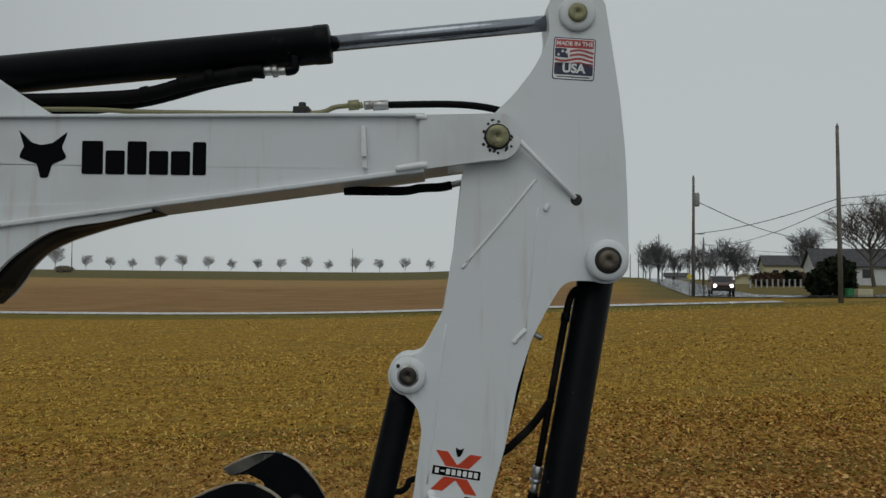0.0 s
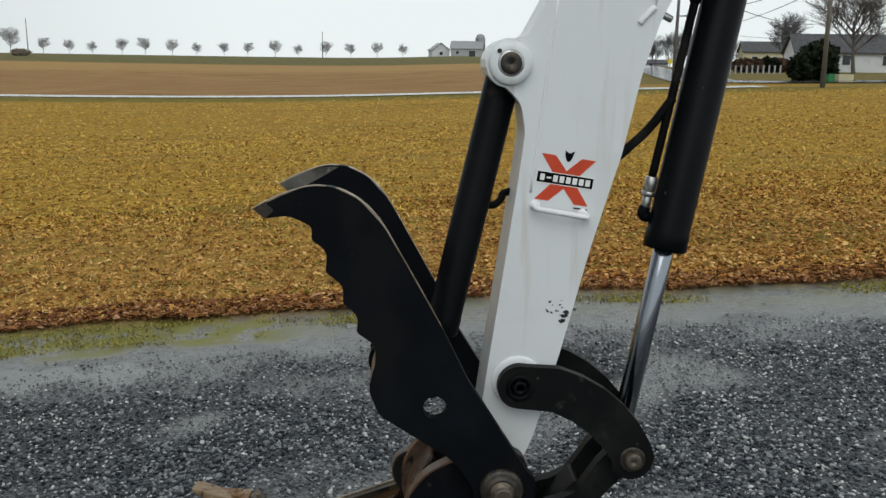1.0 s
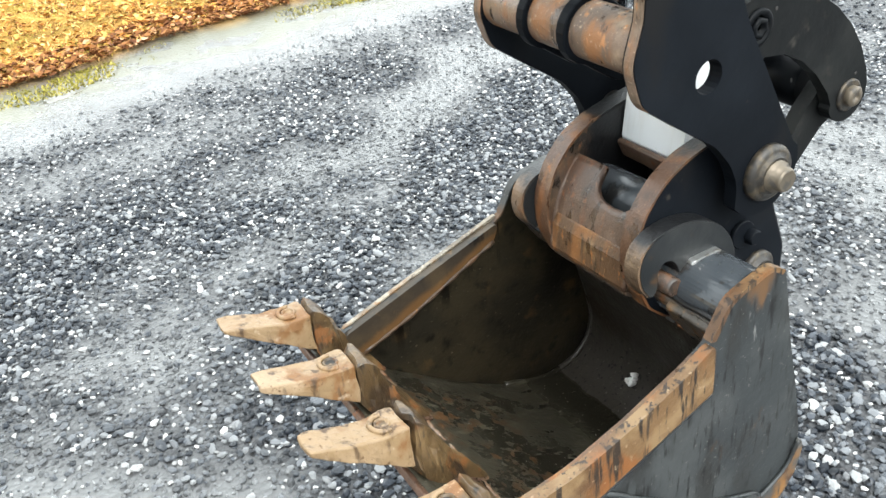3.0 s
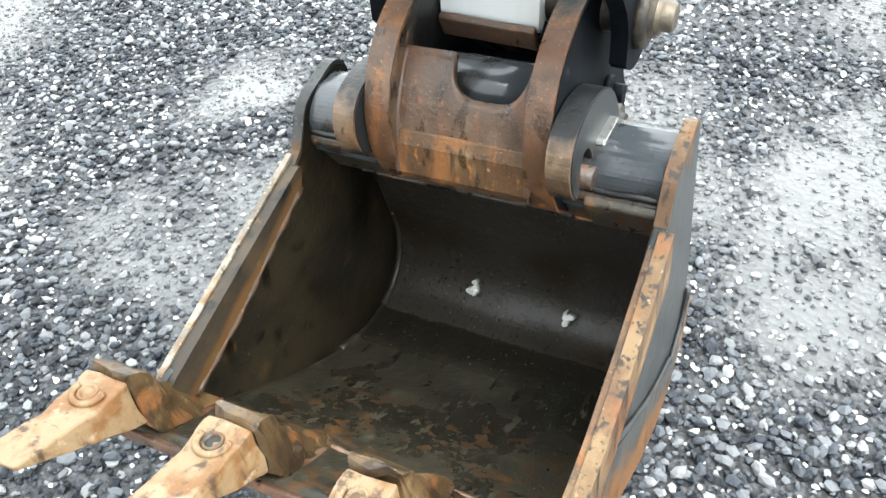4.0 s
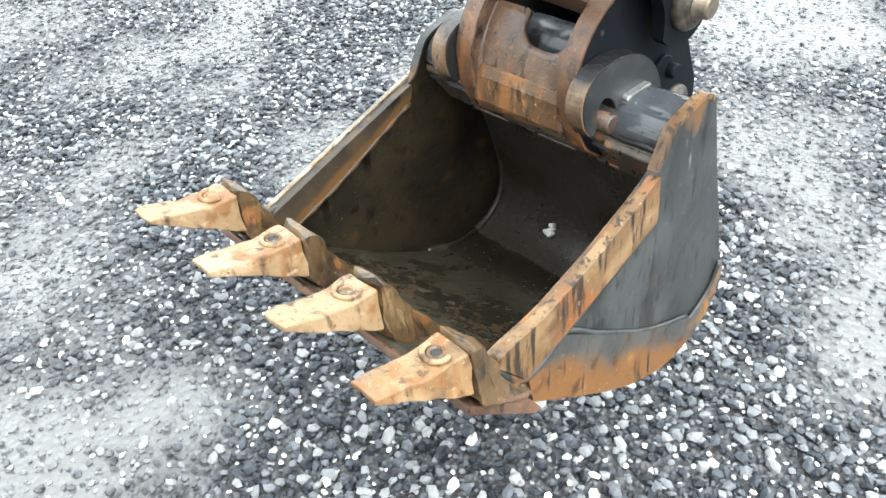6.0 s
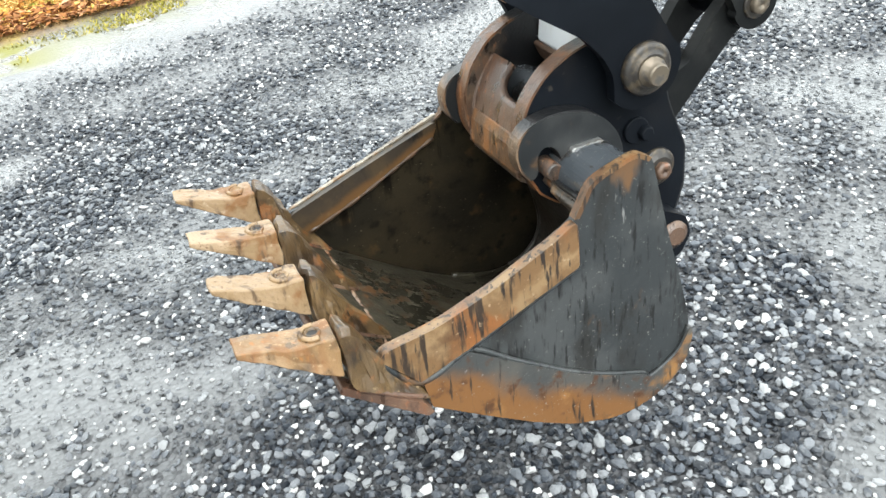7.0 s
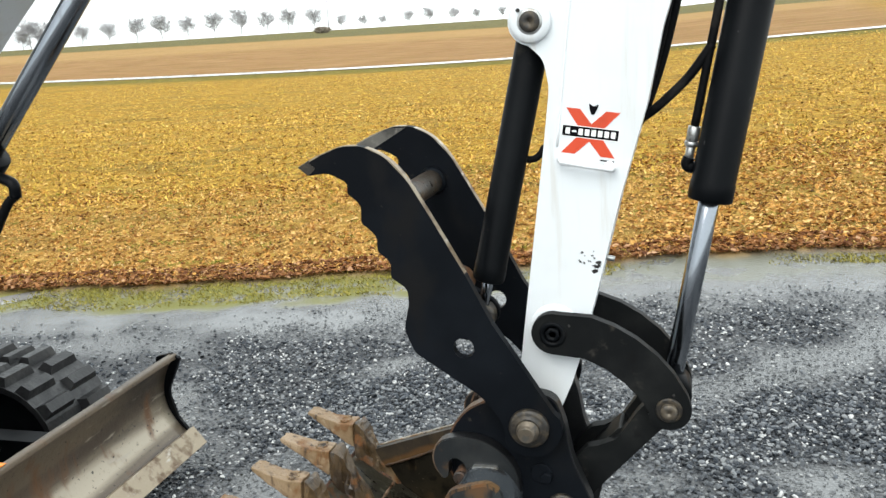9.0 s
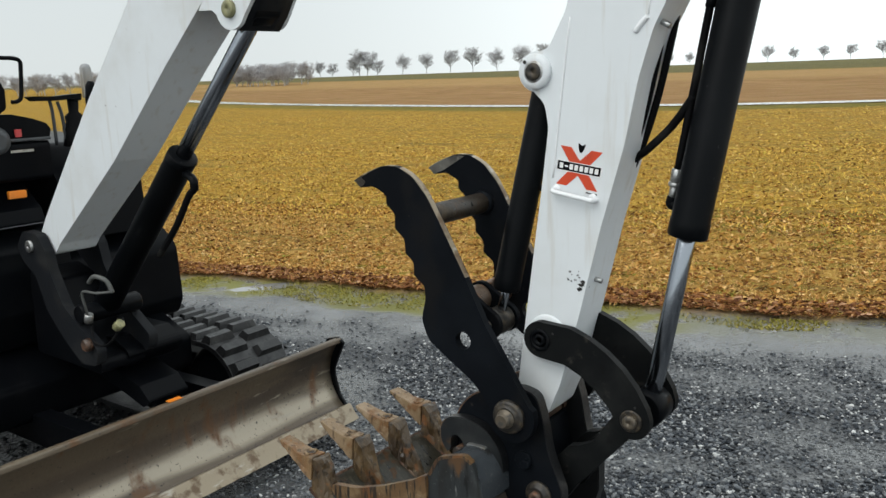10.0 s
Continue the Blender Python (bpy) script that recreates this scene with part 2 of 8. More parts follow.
bucket_in.blend(bucket_in.math("MULTIPLY", bucket_in.ramp(wall_line, -0.20, -0.10), bucket_in.math("SUBTRACT", 1.0, back_wall)), (0.013, 0.0115, 0.0080), 0.14)
# pale specks paint in the fine highlights of the wet steel
bucket_in.layer((0.15, 0.14, 0.12), 170, 0.665, 0.71, 0.3, detail=4, offset=6)
bucket_in.bump(bucket_in.noise(28, 6), 0.35, 0.006).bump(bucket_in.noise(120, 3), 0.3, 0.003)
bucket_in = bucket_in.m
# mud of the inner side walls, darkened to hold the shade inside the bucket
bucket_wall = Mat("shaded_wall_mud", (0.0125, 0.0105, 0.0068), 0.5, spec=0.12)
bucket_wall.layer((0.021, 0.0165, 0.0095), 7, 0.44, 0.64, 0.5, detail=10)
bucket_wall.layer((0.0070, 0.0060, 0.0045), 4, 0.46, 0.62, 0.35, detail=10, offset=4)
bucket_wall.layer((0.048, 0.030, 0.013), 13, 0.58, 0.72, 0.6, detail=10, offset=8)
below = bucket_wall.math("MULTIPLY_ADD", bucket_wall.axis(0), -0.448, bucket_wall.axis(2))
below = bucket_wall.math("MULTIPLY_ADD", bucket_wall.noise(16, 5, (1, 1, 0.2), 41), -0.16, below)
bucket_wall.blend(bucket_wall.math("MULTIPLY", bucket_wall.ramp(bucket_wall.noise(46, 6, (1.2, 1.2, 0.06), 2), 0.54, 0.62), bucket_wall.ramp(below, 0.64, 0.70)), (0.0038, 0.0030, 0.0020), 0.35)
bucket_wall.layer((0.0060, 0.0052, 0.0036), 30, 0.52, 0.70, 0.4, detail=10, offset=12)
bucket_wall.layer((0.060, 0.050, 0.034), 120, 0.66, 0.74, 0.5, detail=5, offset=6)
bucket_wall.bump(bucket_wall.noise(28, 6), 0.4, 0.006).bump(bucket_wall.noise(120, 3), 0.3, 0.003)
bucket_wall = bucket_wall.m
wrap_mat = Mat("wear_wrap_paint", (0.040, 0.042, 0.041), 0.36, spec=0.35)
wrap_mat.layer((0.060, 0.058, 0.052), 7, 0.44, 0.66, 0.4, detail=9)
low_edge = wrap_mat.math("ADD", wrap_mat.math("MULTIPLY_ADD", wrap_mat.axis(0), 0.56, wrap_mat.axis(2)), wrap_mat.math("MULTIPLY", wrap_mat.noise(9, 8, (1, 1, 0.7), 5), 0.16))
wrap_mat.blend(wrap_mat.ramp(low_edge, 0.375, 0.315), (0.125, 0.056, 0.017), 0.6)
wrap_mat.layer((0.185, 0.092, 0.030), 14, 0.57, 0.72, 0.6, detail=9, offset=3)
wrap_mat.layer((0.055, 0.024, 0.010), 26, 0.54, 0.68, 0.5, detail=8, offset=13)
wrap_mat.layer((0.013, 0.012, 0.011), 60, 0.56, 0.70, 0.35, detail=6, stretch=(1.3, 1.3, 0.18))
wrap_mat.layer((0.16, 0.15, 0.14), 150, 0.66, 0.71, 0.5, detail=4, offset=19)
wrap_mat.bump(wrap_mat.noise(30, 6), 0.3, 0.004)
wrap_mat = wrap_mat.m
hook_mat = rusty("rubbed_hook_steel", (0.130, 0.086, 0.054), (0.105, 0.052, 0.024), (0.21, 0.145, 0.090), -0.01, 0.34, 41.0, 0.5, -0.235)
hook_side = Mat("dark_hook_paint", (0.013, 0.0145, 0.0155), 0.30, spec=0.3)
hook_side.layer((0.026, 0.027, 0.027), 9, 0.46, 0.66, 0.34, detail=9)
hook_side.layer((0.060, 0.034, 0.017), 16, 0.60, 0.72, 0.5, detail=9, offset=5)
hook_side.bump(hook_side.noise(40, 6), 0.2, 0.003)
hook_side = hook_side.m
tube_grey = Mat("wet_grey_paint", (0.040, 0.046, 0.052), 0.13)
tube_grey.layer((0.062, 0.068, 0.074), 4, 0.42, 0.66, 0.18, detail=8)
tube_grey.layer((0.012, 0.012, 0.012), 16, 0.57, 0.66, 0.3, detail=9, stretch=(1, 1, 0.5), offset=3)
tube_grey.layer((0.060, 0.036, 0.020), 9, 0.60, 0.72, 0.5, detail=9, offset=6)
tube_grey.layer((0.010, 0.009, 0.008), 130, 0.62, 0.68, 0.4, detail=4, offset=9)
tube_grey.layer((0.14, 0.14, 0.14), 34, 0.64, 0.70, 0.35, detail=9, stretch=(1, 0.5, 0.5), offset=12)
tube_grey.bump(tube_grey.noise(14, 5), 0.15, 0.006).bump(tube_grey.noise(90, 4), 0.2, 0.002)
tube_grey = tube_grey.m
cutter = Mat("rusty_side_cutter", (0.118, 0.066, 0.028), 0.42)
cutter.layer((0.180, 0.115, 0.056), 17, 0.47, 0.62, 0.5, detail=10, offset=3)
cutter.layer((0.160, 0.060, 0.015), 10, 0.50, 0.63, 0.55, detail=10, stretch=(1, 1, 0.6), offset=8)
cutter.layer((0.075, 0.038, 0.017), 7, 0.54, 0.66, 0.4, detail=10, offset=13)
cutter.layer((0.024, 0.015, 0.009), 52, 0.53, 0.63, 0.45, detail=8, stretch=(1.2, 1.2, 0.13), offset=5)
cutter.layer((0.016, 0.011, 0.008), 90, 0.57, 0.66, 0.45, detail=7, stretch=(1.2, 1.2, 0.16), offset=15)
cutter.layer((0.26, 0.185, 0.115), 95, 0.63, 0.74, 0.5, detail=8, offset=21)
cutter.bump(cutter.noise(24, 7), 0.35, 0.006).bump(cutter.noise(110, 5), 0.4, 0.002)
cutter = cutter.m
tooth_rust = rusty("rusty_tooth", (0.205, 0.122, 0.055), (0.150, 0.064, 0.018), (0.27, 0.185, 0.105), 0.04, 0.45, 61.0, 1.6)
tooth_mat = Mat("ochre_tooth", (0.205, 0.135, 0.070), 0.45)
tooth_mat.layer((0.268, 0.190, 0.115), 9, 0.44, 0.68, 0.5, detail=10)
tooth_mat.layer((0.150, 0.070, 0.022), 15, 0.50, 0.62, 0.6, detail=10, stretch=(1, 1, 0.7))
tooth_mat.layer((0.33, 0.255, 0.175), 45, 0.60, 0.74, 0.5, detail=8, offset=8)
tooth_mat.layer((0.050, 0.027, 0.012), 42, 0.54, 0.68, 0.6, detail=9, stretch=(1.2, 1.2, 0.30), offset=3)
tooth_mat.layer((0.10, 0.055, 0.022), 110, 0.60, 0.70, 0.6, detail=5, offset=13)
tooth_mat.bump(tooth_mat.noise(70, 6), 0.5, 0.004).bump(tooth_mat.noise(16, 5), 0.5, 0.010)
tooth_mat = tooth_mat.m
adapter_mat = Mat("muddy_adapter", (0.066, 0.040, 0.017), 0.40)
adapter_mat.layer((0.135, 0.084, 0.036), 9, 0.48, 0.64, 0.5, detail=10, offset=6)
adapter_mat.layer((0.034, 0.021, 0.011), 13, 0.50, 0.62, 0.36, detail=10, offset=2)
adapter_mat.layer((0.150, 0.060, 0.016), 22, 0.56, 0.68, 0.6, detail=10, offset=9)
adapter_mat.layer((0.016, 0.011, 0.007), 60, 0.56, 0.68, 0.4, detail=8, stretch=(1.2, 1.2, 0.25), offset=4)
adapter_mat.layer((0.21, 0.150, 0.082), 80, 0.62, 0.74, 0.5, detail=8, offset=14)
adapter_mat.bump(adapter_mat.noise(26, 7), 0.5, 0.010).bump(adapter_mat.noise(90, 5), 0.4, 0.003)
adapter_mat = adapter_mat.m
coupler_rust = rusty("coupler_rust", (0.084, 0.050, 0.033), (0.115, 0.050, 0.024), (0.150, 0.098, 0.066), -0.02, 0.34, 11.0, 0.35)
coupler_band = rusty("coupler_band", (0.085, 0.045, 0.022), (0.17, 0.070, 0.020), (0.20, 0.125, 0.060), 0.04, 0.36, 31.0)
weld_rust = rusty("rusty_weld", (0.058, 0.030, 0.012), (0.085, 0.036, 0.011), (0.100, 0.058, 0.026), 0.0, 0.6, 51.0)
cheek_rust = rusty("cheek_rust", (0.098, 0.050, 0.028), (0.165, 0.066, 0.022), (0.170, 0.100, 0.056), 0.02, 0.32, 11.0, 0.8, -0.10)
cheek_dark = rusty("cheek_flank", (0.040, 0.030, 0.024), (0.11, 0.05, 0.022), (0.13, 0.08, 0.045), 0.0, 0.4, 13.0, 1.0, -0.14)
lip_rust = rusty("rusted_lip", (0.105, 0.058, 0.038), (0.13, 0.050, 0.020), (0.17, 0.115, 0.072), 0.0, 0.38, 37.0)
coupler_in = rusty("coupler_dark", (0.040, 0.032, 0.027), (0.11, 0.05, 0.022), (0.15, 0.09, 0.05), 0.0, 0.4, 13.0)
tube_rust = rusty("rusty_tube", (0.17, 0.115, 0.08), (0.22, 0.10, 0.04), (0.30, 0.22, 0.15), 0.02, 0.4, 17.0)
blade_mat = Mat("worn_blade_steel", (0.105, 0.078, 0.052), 0.38, 0.1)
blade_mat.layer((0.200, 0.165, 0.120), 2.2, 0.45, 0.66, 0.34, 0.25, detail=10, stretch=(1, 0.35, 1.6))
blade_mat.layer((0.040, 0.030, 0.022), 3.0, 0.50, 0.64, 0.45, 0.0, detail=10, stretch=(1, 0.3, 1.2), offset=5)
wave = blade_mat.math("MULTIPLY_ADD", blade_mat.noise(5, 7, (1, 0.12, 1), 9), 0.14, blade_mat.axis(2))
blade_mat.blend(blade_mat.math("MULTIPLY", blade_mat.math("MULTIPLY", blade_mat.ramp(wave, 0.175, 0.215), blade_mat.ramp(wave, 0.300, 0.250)), 0.85), (0.42, 0.365, 0.280), 0.30, 0.25)
blade_mat.blend(blade_mat.math("MULTIPLY", blade_mat.ramp(wave, 0.165, 0.140), 0.8), (0.050, 0.036, 0.026), 0.45, 0.0)
blade_mat.blend(blade_mat.math("MULTIPLY", blade_mat.math("MULTIPLY", blade_mat.ramp(wave, 0.30, 0.325), blade_mat.ramp(wave, 0.40, 0.36)), 0.7), (0.060, 0.044, 0.031), 0.4, 0.1)
blade_mat.layer((0.120, 0.056, 0.022), 6, 0.55, 0.68, 0.6, 0.0, detail=10, stretch=(1, 1, 0.3))
blade_mat.layer((0.34, 0.30, 0.24), 30, 0.62, 0.76, 0.4, 0.2, detail=8, stretch=(1, 0.2, 1), offset=3)
blade_mat.layer((0.020, 0.016, 0.013), 60, 0.62, 0.70, 0.5, 0.0, detail=6, offset=23)
blade_mat.bump(blade_mat.noise(5, 4, (1, 0.3, 1)), 0.3, 0.012).bump(blade_mat.noise(40, 6), 0.4, 0.004)
blade_mat = blade_mat.m
edge_mat = Mat("chipped_cutting_edge", (0.30, 0.245, 0.17), 0.45, 0.1)
edge_mat.layer((0.12, 0.075, 0.040), 14, 0.48, 0.66, 0.6, 0.0, detail=7)
edge_mat.layer((0.42, 0.38, 0.32), 30, 0.58, 0.70, 0.4, 0.2, detail=6, stretch=(1, 0.3, 1), offset=2)
edge_mat.bump(edge_mat.noise(60, 4), 0.3, 0.004)
edge_mat = edge_mat.m
bead_mat = rusty("rubbed_bead", (0.165, 0.105, 0.068), (0.13, 0.055, 0.020), (0.27, 0.200, 0.140), 0.02, 0.42, 71.0, 0.5)
panel_black = Mat("black_bodywork", (0.003, 0.0035, 0.0045), 0.32, spec=0.06)
panel_black.layer((0.006, 0.006, 0.007), 4, 0.5, 0.75, 0.45)
panel_black = panel_black.m
cast_grey = Mat("grey_casting", (0.011, 0.012, 0.014), 0.5, spec=0.10)
cast_grey.layer((0.022, 0.022, 0.022), 8, 0.5, 0.7, 0.65)
cast_grey.bump(cast_grey.noise(60, 4), 0.25, 0.003)
cast_grey = cast_grey.m


def plain(name, colour, rough=0.5, metal=0.0):
    m = Mat(name, colour, rough, metal)
    m.layer(tuple(c * 0.75 for c in colour), 12, 0.45, 0.75)
    return m.m


decal_black = Mat("decal_black", (0.003, 0.003, 0.004), 0.5, spec=0.05).m
decal_red = plain("decal_orange_red", (0.58, 0.055, 0.014), 0.4)
decal_white = plain("decal_white", (0.80, 0.80, 0.78), 0.4)
decal_navy = plain("decal_navy", (0.02, 0.025, 0.06), 0.4)
flag_red = plain("flag_red", (0.45, 0.05, 0.05), 0.4)
orange = plain("amber_reflector", (0.75, 0.22, 0.02), 0.25)
grey_plastic = plain("grey_plastic", (0.05, 0.053, 0.057), 0.5)
pale_hose = plain("grey_hose_sleeve", (0.085, 0.087, 0.082), 0.6)
chip_dark = plain("paint_chip", (0.02, 0.018, 0.016), 0.7)


# ---- mesh tools ----
def arc(cx, cz, r, a0, a1, n=12):
    return [(cx + r * math.cos(radians(a0 + (a1 - a0) * i / n)), cz + r * math.sin(radians(a0 + (a1 - a0) * i / n))) for i in range(n + 1)]


def rounded(points, n=5):
    """A closed outline whose corners (x, z, r) are filleted with radius r."""
    out = []
    k = len(points)
    for i, p in enumerate(points):
        r = p[2] if len(p) > 2 else 0.0
        a, b, c = Vector(points[i - 1][:2]), Vector(p[:2]), Vector(points[(i + 1) % k][:2])
        if r <= 0:
            out.append((b.x, b.y))
            continue
        u, v = (a - b), (c - b)
        lu, lv = u.length, v.length
        u, v = u / lu, v / lv
        half = math.acos(max(-1, min(1, u.dot(v)))) / 2
        d = min(r / max(math.tan(half), 1e-4), lu * 0.48, lv * 0.48)
        s, e = b + u * d, b + v * d
        for j in range(n + 1):
            t = j / n
            q = s * (1 - t) ** 2 + b * 2 * t * (1 - t) + e * t * t
            out.append((q.x, q.y))
    return out


def flow(points, per=6):
    """A smooth open line through points (Catmull-Rom)."""
    p = [Vector(q) for q in points]
    p = [2 * p[0] - p[1]] + p + [2 * p[-1] - p[-2]]
    out = []
    for i in range(1, len(p) - 2):
        for j in range(per):
            t = j / per
            a, b, c, d = p[i - 1], p[i], p[i + 1], p[i + 2]
            out.append(0.5 * (2 * b + (c - a) * t + (2 * a - 5 * b + 4 * c - d) * t * t + (3 * b - a - 3 * c + d) * t ** 3))
    out.append(p[-2])
    return out


def slab(outline, y0, y1, holes=()):
    """An upright plate: an outline in x and z with holes, from y0 to y1."""
    bm = bmesh.new()
    loops = [list(outline)] + [list(h) for h in holes]
    flat = [q for lp in loops for q in lp]
    tris = tessellate_polygon([[Vector((q[0], q[1], 0)) for q in lp] for lp in loops])
    front = [bm.verts.new((q[0], y0, q[1])) for q in flat]
    back = [bm.verts.new((q[0], y1, q[1])) for q in flat]
    for a, b, c in tris:
        if len({a, b, c}) == 3:
            bm.faces.new((front[a], front[b], front[c]))
            bm.faces.new((back[c], back[b], back[a]))
    at = 0
    for lp in loops:
        for i in range(len(lp)):
            j = (i + 1) % len(lp)
            bm.faces.new((front[at + i], front[at + j], back[at + j], back[at + i]))
        at += len(lp)
    bmesh.ops.recalc_face_normals(bm, faces=bm.faces)
    return bm


def lathe(start, end, rings, n=24, bm=None):
    """A turned body from start towards end: rings of (metres along, radius)."""
    bm = bm or bmesh.new()
    a, b = Vector(start), Vector(end)
    w = (b - a).normalized()
    u = w.orthogonal().normalized()
    v = w.cross(u)
    rows = []
    for s, r in rings:
        rows.append([bm.verts.new(a + w * s + (u * math.cos(2 * math.pi * i / n) + v * math.sin(2 * math.pi * i / n)) * r) for i in range(n)])
    new_faces = []
    for p, q in zip(rows, rows[1:]):
        for i in range(n):
            new_faces.append(bm.faces.new((p[i], p[(i + 1) % n], q[(i + 1) % n], q[i])))
    new_faces.append(bm.faces.new(rows[0][::-1]))
    new_faces.append(bm.faces.new(rows[-1]))
    for f in new_faces[:-2]:
        f.smooth = True
    bmesh.ops.recalc_face_normals(bm, faces=new_faces)
    return bm


def rod(start, end, r, n=24, chamfer=None, bm=None):
    length = (Vector(end) - Vector(start)).length
    c = min(0.15 * r, 0.2 * length) if chamfer is None else chamfer
    return lathe(start, end, [(0, r - c), (c, r), (length - c, r), (length, r - c)], n, bm)


def sweep(points, r, n=10, bm=None, per=6, ridges=0):
    """A hose or tube along a smooth line."""
    bm = bm or bmesh.new()
    line = flow(points, per)
    rows, u = [], None
    for i, p in enumerate(line):
        w = (line[min(i + 1, len(line) - 1)] - line[max(i - 1, 0)]).normalized()
        u = w.orthogonal().normalized() if u is None else (u - w * u.dot(w)).normalized()
        v = w.cross(u)
        rr = (r(i / (len(line) - 1)) if callable(r) else r) * (1 + (0.05 if ridges and i % 2 else 0))
        rows.append([bm.verts.new(p + (u * math.cos(2 * math.pi * k / n) + v * math.sin(2 * math.pi * k / n)) * rr) for k in range(n)])
    for p, q in zip(rows, rows[1:]):
        for i in range(n):
            bm.faces.new((p[i], p[(i + 1) % n], q[(i + 1) % n], q[i])).smooth = True
    bm.faces.new(rows[0][::-1])
    bm.faces.new(rows[-1])
    return bm


def box(x0, x1, y0, y1, z0, z1, bm=None):
    bm = bm or bmesh.new()
    v = [bm.verts.new((x, y, z)) for x in (x0, x1) for y in (y0, y1) for z in (z0, z1)]
    for q in ((0, 1, 3, 2), (4, 6, 7, 5), (0, 4, 5, 1), (2, 3, 7, 6), (0, 2, 6, 4), (1, 5, 7, 3)):
        bm.faces.new([v[i] for i in q])
    bmesh.ops.recalc_face_normals(bm, faces=bm.faces)
    return bm


def thing(name, at, label, category, group="", kind=""):
    ob = new(name)
    ob.location = at
    ob.empty_display_size = 0.1
    return tagged(ob, label, category, group, kind)


def place_of(ob):
    return place_of(ob.parent) + Vector(ob.get("at", (0, 0, 0))) if ob.parent else ob.location.copy()


def part(name, bm, material, parent=None, label="", bevel=0.0, smooth=False, segments=2):
    """Links a bmesh, in world coordinates, as one mesh object under a thing or a part."""
    me = bpy.data.meshes.new(name)
    if smooth:
        for f in bm.faces:
            f.smooth = True
    bm.to_mesh(me)
    bm.free()
    for m in material if isinstance(material, (list, tuple)) else (material,):
        me.materials.append(m)
    ob = new(name, me)
    if parent is not None:
        root = parent
        while root.parent:
            root = root.parent
        ob.parent = parent
        if parent.parent is None:
            ob.matrix_parent_inverse = Matrix.Translation(-root.location)
    if bevel:
        b = ob.modifiers.new("edges", "BEVEL")
        b.width, b.segments, b.limit_method, b.angle_limit = bevel, segments, "ANGLE", radians(35)
        b.harden_normals = False
    if label:
        ob["label"] = label
    return ob


# ---- the lie of the land ----
def land(x, y):
    """Height of the ground: falls gently to the machine's rear, rises to a low ridge far off."""
    z = 1.9 * math.tanh(x * 0.04 / 1.9) if x > 0 else -0.6 * (1 - math.exp(0.075 * x))
    t = min(max((y - 60) / 205, 0), 1)
    side = min(max((70 - x) / 60, 0), 1)
    z += 3.7 * t * t * (3 - 2 * t) * side * side * (3 - 2 * side)
    # a shallow dip along the edge of the field, where the rain stands
    a, b = min(max((y - 0.8) / 1.8, 0), 1), min(max((y - 12) / 28, 0), 1)
    return z - 0.12 * a * a * (3 - 2 * a) * (1 - b * b * (3 - 2 * b))


def verge(x):
    """Where the gravel ends and the field begins."""
    return 4.98 + (0.13 * x if x < 0 else 0.18 * math.tanh(x / 1.4)) + 0.04 * math.sin(1.9 * x) + 0.03 * math.sin(4.7 * x + 1)


CY = 0.030          # the middle plane of boom, arm and thumb

# ---- the excavator ----
digger = thing("excavator", (-3.4, 0.2, land(-3.4, 0.2)), "white compact excavator with black undercarriage parked on wet gravel", "excavator")
PIVOT, TOPPIN, CYLPIN, THCYL, LINKPIN, LINKEND, BPIN, CPIN = (0.239, 2.521), (0.457, 2.868), (0.536, 2.195), (0.008, 1.884), (0.047, 1.153), (0.320, 0.973), (0.0, 0.948), (0.068, 0.708)
ARM0, ARM1 = -0.050, 0.100


def at(p, y):
    return (p[0], y, p[1])


def boss(name, p, r, y0, y1, material, parent, label="", hole=0.0):
    d = abs(y1 - y0)
    return part(name, lathe(at(p, y1), at(p, y0), [(0, r), (d * 0.75, r), (d, r * 0.93), (d, r * 0.6)], 32), material, parent, label)


def pin(p, r, y0, y1, material, parent, label="", dimple=True):
    d = abs(y1 - y0)
    rings = [(0, r), (d - 0.003, r), (d, r - 0.003)]
    if dimple:
        rings += [(d, r * 0.16), (d - 0.004, r * 0.13)]
    return part("pin", lathe(at(p, y1), at(p, y0), rings, 28), material, parent, label)


arm_line = rounded(
    arc(*TOPPIN, 0.083, 20, 165, 10)
    + [(0.384, 2.800, 0.1), (0.337, 2.712, 0.3), (0.284, 2.642, 0.3), (0.200, 2.560), (0.149, 2.441, 0.2), (0.127, 2.22, 0.3), (0.098, 2.045, 0.12), (0.045, 1.945, 0.1)]
    + arc(*THCYL, 0.054, 80, 262, 10)
    + [(0.034, 1.800, 0.06), (0.046, 1.735, 0.1), (0.030, 1.600), (-0.033, 1.125), (-0.048, 1.000, 0.03), (-0.056, 0.930, 0.015), (-0.042, 0.912, 0.012), (0.046, 0.912, 0.03)]
    + [(0.088, 1.015, 0.2), (0.146, 1.230), (0.205, 1.475), (0.266, 1.690, 0.4), (0.300, 1.860, 0.3), (0.336, 1.980, 0.2), (0.374, 2.056, 0.2), (0.424, 2.140, 0.06), (0.500, 2.140)]
    + arc(*CYLPIN, 0.062, 255, 360, 8)
    + [(0.594, 2.363, 0.4), (0.588, 2.501, 0.5), (0.572, 2.654, 0.5)],
    4,
)
arm = part("arm", slab(arm_line, ARM0, ARM1), white, digger, "white painted steel dipper arm with chips at its edges", 0.011, segments=3)
boss("boss", TOPPIN, 0.050, ARM0 - 0.012, ARM0 + 0.01, white, arm)
pin(TOPPIN, 0.026, ARM0 - 0.020, ARM0 + 0.02, brass, arm, "yellow-zinc pivot pin")
boss("boss", CYLPIN, 0.056, ARM0 - 0.030, ARM0 + 0.01, white, arm)
boss("boss", CYLPIN, 0.036, ARM0 - 0.034, ARM0 - 0.02, chip_dark, arm)
